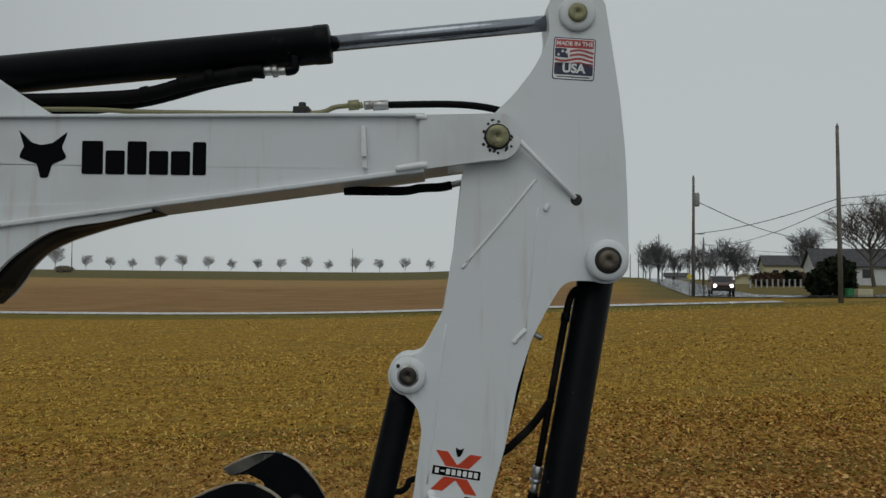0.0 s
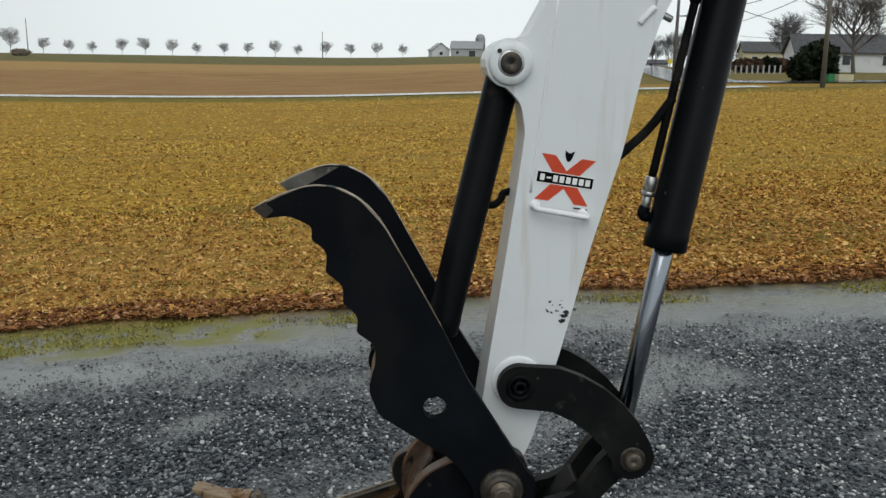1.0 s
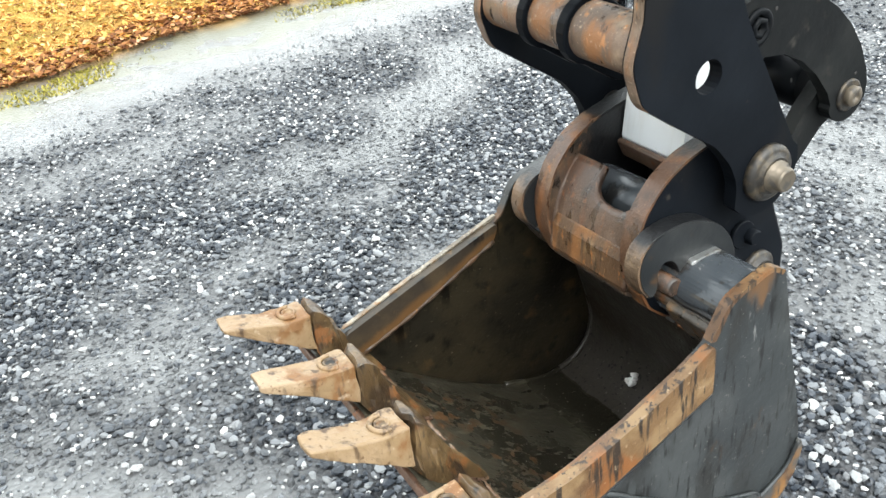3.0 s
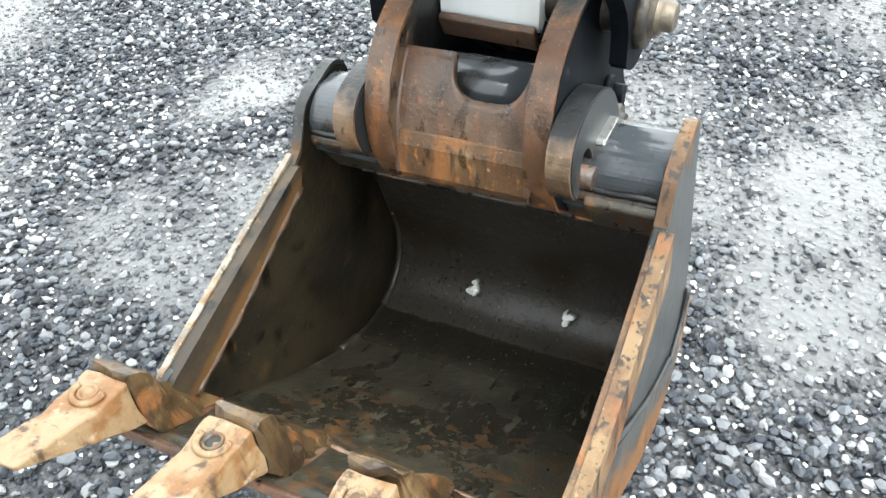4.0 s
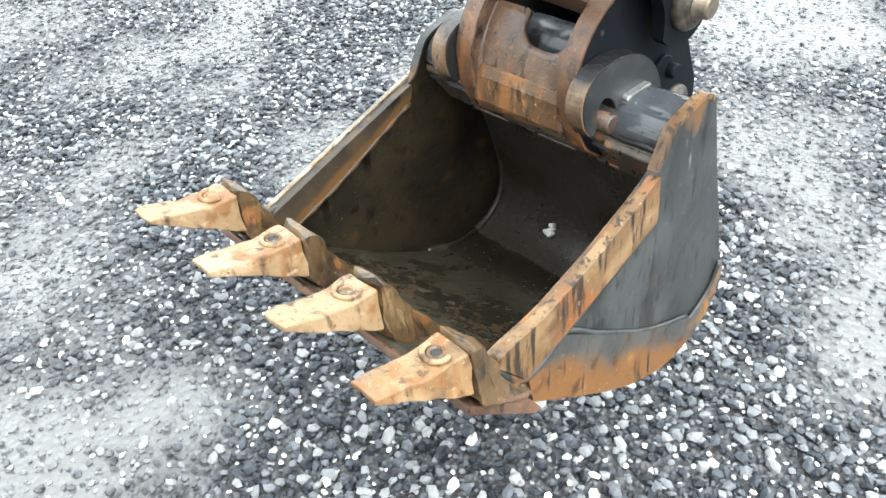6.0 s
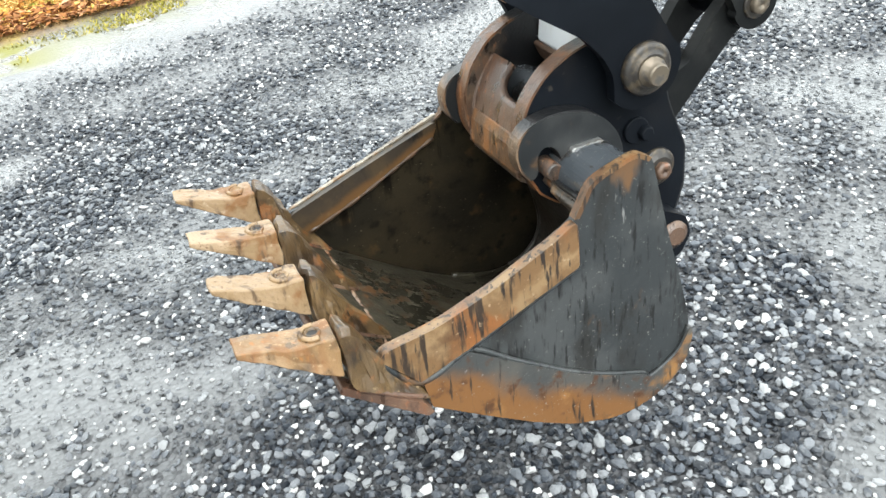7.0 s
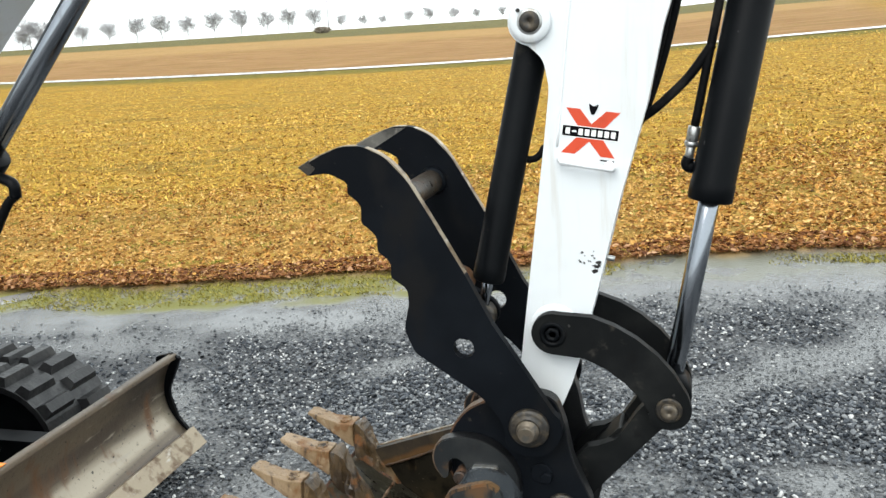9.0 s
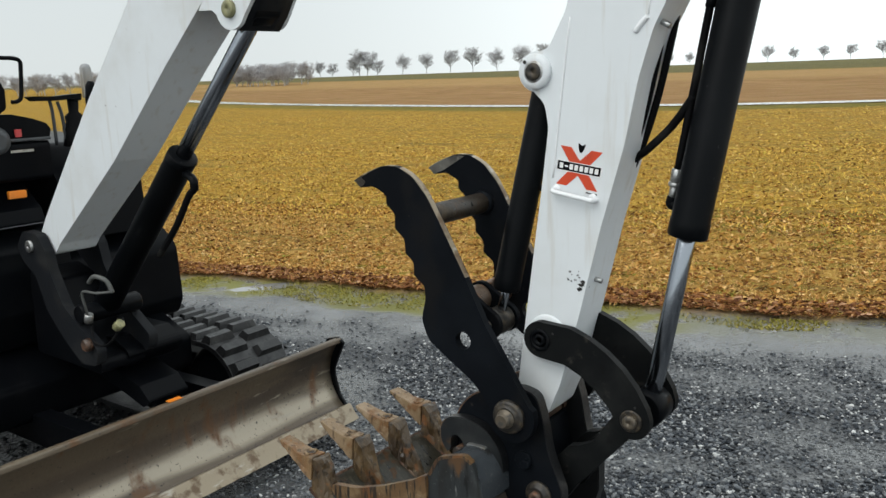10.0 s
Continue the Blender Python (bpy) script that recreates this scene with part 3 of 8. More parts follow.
pin(CYLPIN, 0.027, ARM0 - 0.040, ARM0 + 0.02, bronze, arm)
boss("boss", THCYL, 0.048, ARM0 - 0.016, ARM0 + 0.01, white, arm)
boss("boss", THCYL, 0.029, ARM0 - 0.018, ARM0 - 0.01, steel, arm)
pin(THCYL, 0.024, ARM0 - 0.022, ARM0 + 0.02, grease, arm)
part("bolt", rod(at((THCYL[0] - 0.026, THCYL[1] + 0.026), ARM0 - 0.02), at((THCYL[0] - 0.026, THCYL[1] + 0.026), ARM0), 0.005, 8), chip_dark, arm)
boss("boss", LINKPIN, 0.062, ARM0 - 0.006, ARM0 + 0.01, white, arm)
# weld seams, retaining bar and hand bar
for a, b, r in (((0.346, 2.412), (0.160, 2.185), 0.004), ((0.160, 2.185), (0.149, 2.172), 0.005), ((0.380, 2.345), (0.372, 2.328), 0.007), ((0.321, 2.008), (0.289, 1.973), 0.007),
                ((0.352, 2.335), (0.322, 2.012), 0.002), ((0.108, 2.02), (0.062, 1.60), 0.0028)):
    m = [a[0] * 0.5 + b[0] * 0.5 + random.uniform(-0.004, 0.004), a[1] * 0.5 + b[1] * 0.5]
    part("weld", sweep([at(a, ARM0), at(m, ARM0 - 0.001), at(b, ARM0)], r, 8), weld_white, arm)
part("retaining_bar", rod((0.288, ARM0 - 0.034, 2.522), (0.452, ARM0 - 0.006, 2.362), 0.0068, 12), weld_white, arm, "white retaining bar across the arm")
part("bar_socket", lathe((0.456, ARM0 + 0.01, 2.358), (0.456, ARM0 - 0.002, 2.358), [(0, 0.016), (0.010, 0.016), (0.012, 0.013)], 16), chip_dark, arm)
part("hand_bar", sweep([(0.070, ARM0 + 0.004, 1.571), (0.072, ARM0 - 0.020, 1.569), (0.085, ARM0 - 0.024, 1.565), (0.175, ARM0 - 0.024, 1.550), (0.189, ARM0 - 0.020, 1.548), (0.191, ARM0 + 0.004, 1.548)], 0.0065, 10), weld_white, arm, "white welded hand bar")
for dx, dz in ((0.0, 0.0), (0.109, -0.019)):
    part("weld", lathe((0.072 + dx, ARM0 + 0.004, 1.571 + dz), (0.072 + dx, ARM0 - 0.008, 1.571 + dz), [(0, 0.014), (0.006, 0.012), (0.012, 0.007)], 12), weld_white, arm)
rng = random.Random(5)
for i in range(15):
    cx, cz, s = rng.gauss(0.128, 0.015), rng.gauss(1.334, 0.010), rng.uniform(0.0012, 0.0035)
    if i > 9:
        cx, cz, s = 0.150 + rng.uniform(-0.010, 0.006), 1.310 + rng.uniform(-0.014, 0.014), 0.0065
    part("paint_chip", slab([(cx + s * rng.uniform(0.3, 1.5) * math.cos(k * 0.7), cz + s * rng.uniform(0.3, 1.2) * math.sin(k * 0.7)) for k in range(9)], ARM0 - 0.0012, ARM0 + 0.002), chip_dark, arm)
part("bolt", rod((0.162, 0.0, 1.322), (0.188, 0.0, 1.317), 0.008, 6), steel, arm)
part("bolt", rod((0.345, -0.02, 1.995), (0.368, -0.02, 1.983), 0.008, 6), steel, arm)

# boom: a box section with flanges, an elbow and a lower leg
BM0, BM1 = -0.066, 0.138
boom_line = rounded([(0.11, 2.578), (-1.088, 2.560), (-1.36, 2.520, 0.2), (-1.50, 2.445, 0.2), (-1.778, 2.207), (-2.152, 1.805), (-2.60, 1.285), (-2.67, 1.19, 0.05), (-2.56, 1.11, 0.05),
                     (-2.495, 1.180), (-1.994, 1.574), (-1.589, 1.948), (-1.33, 2.175, 0.12), (-1.08, 2.273, 0.1), (0.03, 2.430), (0.11, 2.441)], 6)
boom = part("boom", slab(boom_line, BM0, BM1), white, digger, "white painted steel boom with dark lettering", 0.008)
part("top_flange", slab([(0.045, 2.583), (-1.10, 2.565), (-1.10, 2.556), (0.045, 2.573)], BM0 - 0.014, BM1 + 0.014), white, boom, "", 0.003)
part("bottom_flange", slab([(0.045, 2.438), (-1.15, 2.268), (-1.15, 2.254), (0.045, 2.424)], BM0 - 0.016, BM1 + 0.016), white, boom, "", 0.004)
for y0, y1 in ((BM0 - 0.012, ARM0 - 0.002), (ARM1 + 0.002, BM1 + 0.012)):
    tip = rounded([(0.030, 2.577), (0.225, 2.583, 0.04)] + arc(*PIVOT, 0.064, 75, -70, 12) + [(0.200, 2.455, 0.05), (0.030, 2.430)], 4)
    part("boom_tip_plate", slab(tip, y0, y1), white, boom, "", 0.004)
boss("boss", PIVOT, 0.035, BM0 - 0.017, BM0, chip_dark, boom)
pin(PIVOT, 0.030, BM0 - 0.024, BM0 + 0.02, brass, boom, "yellow-zinc pivot pin with black grease round it")
rng = random.Random(3)
for k in range(22):
    a, r = rng.uniform(0, 6.28), 0.035 + abs(rng.gauss(0, 0.006))
    part("grease_blob", lathe((PIVOT[0] + r * math.cos(a), BM0 - 0.010, PIVOT[1] + r * math.sin(a)), (PIVOT[0] + r * math.cos(a), BM0 - 0.016, PIVOT[1] + r * math.sin(a)), [(0, 0.003), (0.003, rng.uniform(0.002, 0.005)), (0.005, 0.001)], 7), chip_dark, boom)
part("weld", sweep([(0.05, BM0 - 0.008, 2.443), (0.028, BM0 - 0.016, 2.440), (-0.03, BM0 - 0.014, 2.430)], 0.010, 8), weld_white, boom)
part("weld", sweep([(0.05, BM0 - 0.008, 2.570), (0.02, BM0 - 0.014, 2.572)], 0.008, 8), weld_white, boom)
for z0, z1 in ((2.545, 2.520), (2.520, 2.462), (2.462, 2.432)):
    part("hose_bracket", slab([(-0.124 + (2.545 - z0) * 0.05, z0), (-0.111 + (2.545 - z0) * 0.05, z0), (-0.111 + (2.545 - z1) * 0.05, z1), (-0.124 + (2.545 - z1) * 0.05, z1)], BM0 - (0.026 if z0 == 2.520 else 0.016), BM0 + 0.002), weld_white, boom, "", 0.002)
# lug plates at the elbow for the lifting cylinder
near_curve = [(-0.68, 2.312), (-0.79, 2.286), (-0.881, 2.272), (-0.933, 2.259), (-0.977, 2.237), (-1.013, 2.211), (-1.042, 2.189), (-1.071, 2.160), (-1.12, 2.105), (-1.17, 2.055)]
far_curve = [(-0.70, 2.315), (-0.78, 2.298), (-0.863, 2.276), (-0.948, 2.248), (-0.985, 2.233), (-1.02, 2.215), (-1.055, 2.189), (-1.083, 2.158), (-1.115, 2.108), (-1.165, 2.055)]
for curve, y0, y1 in ((near_curve, BM0 - 0.004, BM0 + 0.012), (far_curve, BM1 - 0.012, BM1 + 0.004)):
    part("elbow_lug", slab([(p[0], p[1]) for p in flow(curve[:-1], 4)] + arc(-1.191, 2.135, 0.076, -45, -165, 8) + [(-1.290, 2.132), (-1.36, 2.135), (-1.20, 2.32), (-0.68, 2.335)], y0, y1), white, boom, "", 0.003)
bm = bmesh.new()
rows = [[bm.verts.new((p[0] + (q[0] - p[0]) * k / 4, BM0 + 0.012 + (BM1 - BM0 - 0.024) * k / 4, p[1] + (q[1] - p[1]) * k / 4 + 0.004)) for k in range(5)] for p, q in zip(flow(near_curve, 5), flow(far_curve, 5))]
for p, q in zip(rows, rows[1:]):
    for k in range(4):
        bm.faces.new((p[k], p[k + 1], q[k + 1], q[k])).smooth = True
# curved underside of the elbow, its shade put in as dark grey
guard = part("elbow_guard", bm, cast_grey, boom, "curved underside of the elbow, dark grey for its shade")
sol = guard.modifiers.new("thickness", "SOLIDIFY")
sol.thickness, sol.offset = 0.008, 0
pin((-1.191, 2.130), 0.030, BM0 - 0.02, BM0 + 0.02, brass, boom)
part("cylinder_gusset", slab(rounded([(-1.45, 2.80), (-1.20, 2.73, 0.05), (-1.06, 2.635, 0.08), (-0.94, 2.560), (-1.45, 2.55)]), CY - 0.06, CY - 0.03), white, boom, "", 0.003)


def block_letters(widths, x0, x1, z0, z1, y, tall, parent):
    """Lettering reduced to plain upright bars of its size."""
    total = sum(widths) + 0.14 * (len(widths) - 1)
    x = x0
    for i, w in enumerate(widths):
        step = w / total * (x1 - x0)
        top = z1 if i in tall else z0 + (z1 - z0) * 0.72
        part("lettering_bar", slab(rounded([(x, z0, 0.006), (x + step, z0, 0.006), (x + step, top, 0.006), (x, top, 0.006)]), y - 0.0015, y + 0.001), decal_black, parent)
        x += step + 0.14 / total * (x1 - x0)


block_letters([1.1, 1.0, 1.0, 1.0, 1.0, 0.7], -0.866, -0.536, 2.410, 2.499, BM0, (0, 2, 5), boom)
part("emblem", slab(rounded([(-1.034, 2.526), (-1.000, 2.493, 0.01), (-0.975, 2.486, 0.03), (-0.945, 2.492, 0.01), (-0.905, 2.522), (-0.920, 2.480, 0.01), (-0.905, 2.452, 0.01), (-0.945, 2.435, 0.01), (-0.955, 2.400, 0.006), (-0.975, 2.398, 0.006), (-0.985, 2.436, 0.01), (-1.035, 2.452, 0.01), (-1.020, 2.482, 0.01)]), BM0 - 0.0015, BM0 + 0.001), decal_black, boom, "plain dark emblem")


# the flag decal and the crossed decal on the arm
def lettering(text, size, x, z, y, material, parent, bold=0.0):
    cu = bpy.data.curves.new("lettering", "FONT")
    cu.body, cu.size, cu.extrude, cu.offset, cu.align_x, cu.align_y = text, size, 0.0004, bold, "CENTER", "CENTER"
    ob = new("lettering", cu)
    me = bpy.data.meshes.new_from_object(ob)
    bpy.data.objects.remove(ob)
    me.transform(Matrix.Translation((x, y, z)) @ Matrix.Rotation(radians(90), 4, "X") @ Matrix.Rotation(radians(-3), 4, "Z"))
    me.materials.append(material)
    ob = new("lettering", me)
    ob.parent = parent
    return ob


def decal(name, outline, depth, material, parent, label=""):
    return part(name, slab(outline, ARM0 - depth, ARM0 + 0.001), material, parent, label)


def tilt(u, v, cx, cz, a=-3.0):
    c, q = math.cos(radians(a)), math.sin(radians(a))
    return (cx + u * c - v * q, cz + u * q + v * c)


UC = (0.449, 2.743)
rect = lambda w, h, r, du=0.0, dv=0.0, c=UC: rounded([(*tilt(du + su * w, dv + sv * h, *c), r) for su, sv in ((-1, -1), (1, -1), (1, 1), (-1, 1))], 4)  # noqa: E731
flag = decal("flag_decal", rect(0.0575, 0.058, 0.008), 0.0006, decal_navy, arm, "decal with a waving striped flag")
decal("decal_border", rect(0.0550, 0.0555, 0.007), 0.0009, decal_white, flag)
decal("decal_band", rect(0.0525, 0.0115, 0.005, 0, 0.0415), 0.0012, flag_red, flag)
decal("decal_band", rect(0.0525, 0.0165, 0.004, 0, -0.028), 0.0012, decal_navy, flag)
for k in range(4):
    wave = [tilt(u, 0.024 - 0.0118 * k + 0.004 * math.sin(u * 70 + 0.6), *UC) for u in np.linspace(-0.012 if k < 2 else -0.0525, 0.0525, 12)]
    low = [tilt(u, 0.018 - 0.0118 * k + 0.004 * math.sin(u * 70 + 0.6), *UC) for u in np.linspace(0.0525, -0.012 if k < 2 else -0.0525, 12)]
    decal("flag_stripe", wave + low, 0.0012, flag_red, flag)
decal("flag_canton", [tilt(u, v, *UC) for u, v in ((-0.0525, 0.004), (-0.016, 0.002), (-0.022, 0.028), (-0.0525, 0.028))], 0.0013, decal_navy, flag)
for k in range(3):
    c = tilt(-0.043 + 0.011 * k, 0.010 + 0.006 * (k % 2) + 0.004 * k, *UC)
    decal("flag_star", [(c[0] + (0.0055 if i % 2 else 0.0023) * math.sin(i * math.pi / 5), c[1] + (0.0055 if i % 2 else 0.0023) * math.cos(i * math.pi / 5)) for i in range(10)], 0.0016, decal_white, flag)
lettering("MADE IN THE", 0.0165, *tilt(0, 0.0415, *UC), ARM0 - 0.0014, decal_white, flag, 0.0003)
lettering("USA", 0.034, *tilt(0, -0.027, *UC), ARM0 - 0.0014, decal_white, flag, 0.0012)
decal("small_print_bar", rect(0.044, 0.0015, 0.0005, 0, -0.050), 0.0012, decal_navy, flag)
XC = (0.139, 1.629)
crossed = decal("crossed_decal", [tilt(u, v, *XC, -8) for u, v in ((-0.062, 0.052), (-0.030, 0.052), (0.0, 0.020), (0.030, 0.052), (0.062, 0.052), (0.020, 0.0), (0.062, -0.052), (0.030, -0.052), (0.0, -0.020), (-0.030, -0.052), (-0.062, -0.052), (-0.020, 0.0))], 0.0008, decal_red, arm, "orange-red crossed decal with a dark band")
decal("decal_band", [tilt(su * 0.066, sv * 0.0135, *XC, -8) for su, sv in ((-1, -1), (1, -1), (1, 1), (-1, 1))], 0.0012, decal_white, crossed)
decal("decal_band", [tilt(su * 0.064, sv * 0.0118, *XC, -8) for su, sv in ((-1, -1), (1, -1), (1, 1), (-1, 1))], 0.0014, decal_black, crossed)
for k in range(8):
    u = -0.052 + k * 0.0149
    h = 0.0072 if k != 1 else 0.002
    decal("lettering_bar", [tilt(u + su * 0.0052, sv * h, *XC, -8) for su, sv in ((-1, -1), (1, -1), (1, 1), (-1, 1))], 0.0017, decal_white, crossed)
decal("emblem", [tilt(u, v, *XC, -8) for u, v in ((-0.011, 0.066), (0.0, 0.060), (0.011, 0.066), (0.008, 0.052), (0.003, 0.042), (-0.003, 0.042), (-0.008, 0.052))], 0.0012, decal_black, crossed)
decal("small_print_bar", [tilt(u, v, *XC, -8) for u, v in ((0.030, -0.0585), (0.062, -0.0585), (0.062, -0.0615), (0.030, -0.0615))], 0.0012, decal_black, crossed)


# hydraulic cylinders
def ram(name, base, end, r_barrel, r_rod, gland, start, parent, label, y=(CY, CY)):
    """A barrel from start to gland (fractions of the way from base to end) with its rod."""
    a, b = Vector(at(base, y[0])), Vector(at(end, y[1]))
    w = b - a
    length = w.length
    g, s = gland * length, start * length
    ob = part(name, lathe(a + w.normalized() * s, b, [(0, r_barrel * 0.9), (0.01, r_barrel), (g - s - 0.045, r_barrel), (g - s - 0.042, r_barrel * 1.03), (g - s - 0.004, r_barrel * 1.03), (g - s, r_barrel * 0.98), (g - s, r_rod * 1.25), (g - s + 0.004, r_rod * 1.1)], 40), black, parent, label)
    part("rod", rod(a + w.normalized() * (g - 0.02), b - w.normalized() * r_rod, r_rod, 32), chrome, ob, "bright chrome piston rod")
    return ob


stick_ram = ram("arm_cylinder", (-1.62, 2.642), TOPPIN, 0.053, 0.0225, 0.673, 0.0, digger, "black hydraulic cylinder lying over the boom")
part("rod_eye", rod(at((0.43, 2.862), CY - 0.03), at((0.43, 2.862), CY + 0.03), 0.040, 24), black, stick_ram)
bucket_ram = ram("bucket_cylinder", CYLPIN, LINKEND, 0.0505, 0.0245, 0.608, 0.0, digger, "black hydraulic cylinder hanging behind the arm", (0.058, 0.016))
part("rod_eye", rod(at(LINKEND, -0.030), at(LINKEND, 0.060), 0.052, 28), black, bucket_ram)
thumb_ram = ram("thumb_cylinder", THCYL, (-0.156, 1.150), 0.040, 0.0145, 0.862, 0.0, digger, "black hydraulic cylinder working the thumb", (0.025, 0.0))
part("rod_eye", rod((-0.162, -0.035, 1.150), (-0.162, 0.035, 1.150), 0.042, 28), grease, thumb_ram)
boom_ram = ram("boom_cylinder", (-2.32, 0.905), (-1.180, 2.108), 0.060, 0.032, 0.580, 0.0, digger, "black hydraulic cylinder lifting the boom")
part("rod_eye", rod((-1.175, CY - 0.05, 2.128), (-1.175, CY + 0.05, 2.128), 0.062, 28), black, boom_ram)
part("eye_cap", slab(rounded([(-1.25, 2.070, 0.02), (-1.155, 2.078, 0.03), (-1.107, 2.105, 0.03), (-1.099, 2.150, 0.03), (-1.110, 2.190, 0.03), (-1.23, 2.215, 0.02)]), CY - 0.055, CY + 0.055), black, boom_ram, "", 0.012)

# hoses and fittings along boom and arm
hoses = ((stick_ram, "hose", [(-1.40, 0.0, 2.628), (-1.08, -0.005, 2.618), (-0.80, -0.01, 2.628), (-0.70, -0.01, 2.642), (-0.60, -0.01, 2.670), (-0.45, 0.0, 2.703), (-0.40, 0.0, 2.706)], 0.019, rubber),
         (stick_ram, "hose", [(-1.40, 0.03, 2.640), (-1.0, 0.03, 2.600), (-0.75, 0.03, 2.624), (-0.55, 0.02, 2.676), (-0.44, 0.02, 2.700)], 0.016, rubber),
         (boom, "hard_tube", [(-1.10, -0.02, 2.590), (-0.86, -0.02, 2.592), (-0.72, -0.02, 2.587), (-0.40, -0.02, 2.587), (-0.25, -0.02, 2.590), (-0.20, -0.02, 2.606), (-0.15, -0.02, 2.612)], 0.007, olive),
         (boom, "hose", [(-0.06, -0.02, 2.614), (0.10, -0.02, 2.618), (0.20, -0.01, 2.614), (0.30, 0.02, 2.600)], 0.010, rubber),
         (boom, "hose", [(-0.18, 0.05, 2.385), (-0.02, 0.05, 2.386), (0.03, 0.05, 2.394), (0.09, 0.05, 2.398), (0.12, 0.05, 2.404)], 0.013, rubber),
         (bucket_ram, "hard_tube", [(0.490, 0.05, 2.120), (0.462, 0.05, 2.105), (0.4426, 0.05, 2.04), (0.407, 0.05, 1.84), (0.368, 0.05, 1.62)], 0.010, rubber),
         (bucket_ram, "hose", [(0.205, 0.06, 1.620), (0.270, 0.05, 1.662), (0.309, 0.05, 1.695), (0.356, 0.05, 1.742), (0.405, 0.05, 1.810)], 0.011, rubber),
         (arm, "hose", [(0.345, 0.085, 2.04), (0.336, 0.075, 1.96), (0.300, 0.075, 1.80), (0.262, 0.075, 1.68), (0.225, 0.075, 1.60)], 0.010, rubber),
         (arm, "hose", [(0.330, 0.06, 2.04), (0.318, 0.05, 1.96), (0.285, 0.05, 1.80), (0.250, 0.05, 1.68), (0.215, 0.05, 1.60)], 0.010, rubber),
         (thumb_ram, "hose", [(-0.050, 0.03, 1.575), (-0.030, 0.03, 1.558), (-0.010, 0.035, 1.556), (0.006, 0.04, 1.568), (0.012, 0.05, 1.580), (0.03, 0.06, 1.585)], 0.009, rubber))
for owner, name, line, r, m in hoses:
    part(name, sweep(line, r, 10, per=8), m, owner)
for x, r in ((-0.620, 0.021), (-0.545, 0.020), (-0.72, 0.021)):
    part("hose_clip", rod((x - 0.012, -0.01, 2.664 + 0.28 * (x + 0.62)), (x + 0.012, -0.01, 2.670 + 0.28 * (x + 0.62)), r, 14), rubber, stick_ram)
for x0, x1, r, m in ((-0.405, -0.378, 0.013, steel), (-0.378, -0.362, 0.017, steel), (-0.362, -0.335, 0.011, steel)):
    part("hose_fitting", rod((x0, 0.0, 2.707), (x1, 0.0, 2.709), r, 6 if r > 0.015 else 14), m, stick_ram)
part("elbow_fitting", sweep([(-0.340, 0.0, 2.709), (-0.322, 0.0, 2.712), (-0.316, 0.0, 2.722), (-0.316, 0.0, 2.75)], 0.014, 10), black, stick_ram)
for x0, x1, r, m in ((-0.165, -0.135, 0.014, brass), (-0.135, -0.125, 0.009, brass), (-0.122, -0.098, 0.012, steel), (-0.098, -0.055, 0.0135, steel)):
    part("hose_fitting", rod((x0, -0.02, 2.611), (x1, -0.02, 2.614), r, 6 if r > 0.0137 else 14), m, boom)
part("hose_fitting", rod((0.112, 0.05, 2.403), (0.150, 0.05, 2.412), 0.009, 10), steel, boom)
part("clamp_bolt", rod((-0.290, -0.02, 2.578), (-0.290, -0.02, 2.618), 0.011, 6), chip_dark, boom)
part("clamp", box(-0.312, -0.268, -0.045, 0.01, 2.580, 2.604), chip_dark, boom, "", 0.004)
for z0, z1, r, m in ((1.625, 1.590, 0.015, steel), (1.590, 1.578, 0.017, steel), (1.578, 1.548, 0.011, steel)):
    part("hose_fitting", rod((0.368 - (1.62 - z0) * 0.17, 0.05, z0), (0.368 - (1.62 - z1) * 0.17, 0.05, z1), r, 12), m, bucket_ram)
part("elbow_fitting", sweep([(0.357, 0.05, 1.552), (0.352, 0.05, 1.535), (0.362, 0.05, 1.528), (0.390, 0.06, 1.525)], 0.014, 10), black, bucket_ram)
part("tube_clamp", rod((0.4445, 0.05, 2.05), (0.4400, 0.05, 2.025), 0.013, 12), black, bucket_ram)

# the arm leans slightly towards its foot
for ob in (arm, *arm.children_recursive):
    for v in ob.data.vertices:
        v.co.y -= 0.023 * (2.0 - v.co.z)

# bucket linkage
link_line = arc(*LINKPIN, 0.052, 75, 265, 12) + [(0.123, 1.093), (0.172, 1.070), (0.217, 1.036), (0.258, 0.992), (0.275, 0.962)] + arc(*LINKEND, 0.052, 200, 372, 12) + [(0.362, 1.012), (0.330, 1.066), (0.292, 1.110), (0.246, 1.148), (0.195, 1.178), (0.139, 1.199)]
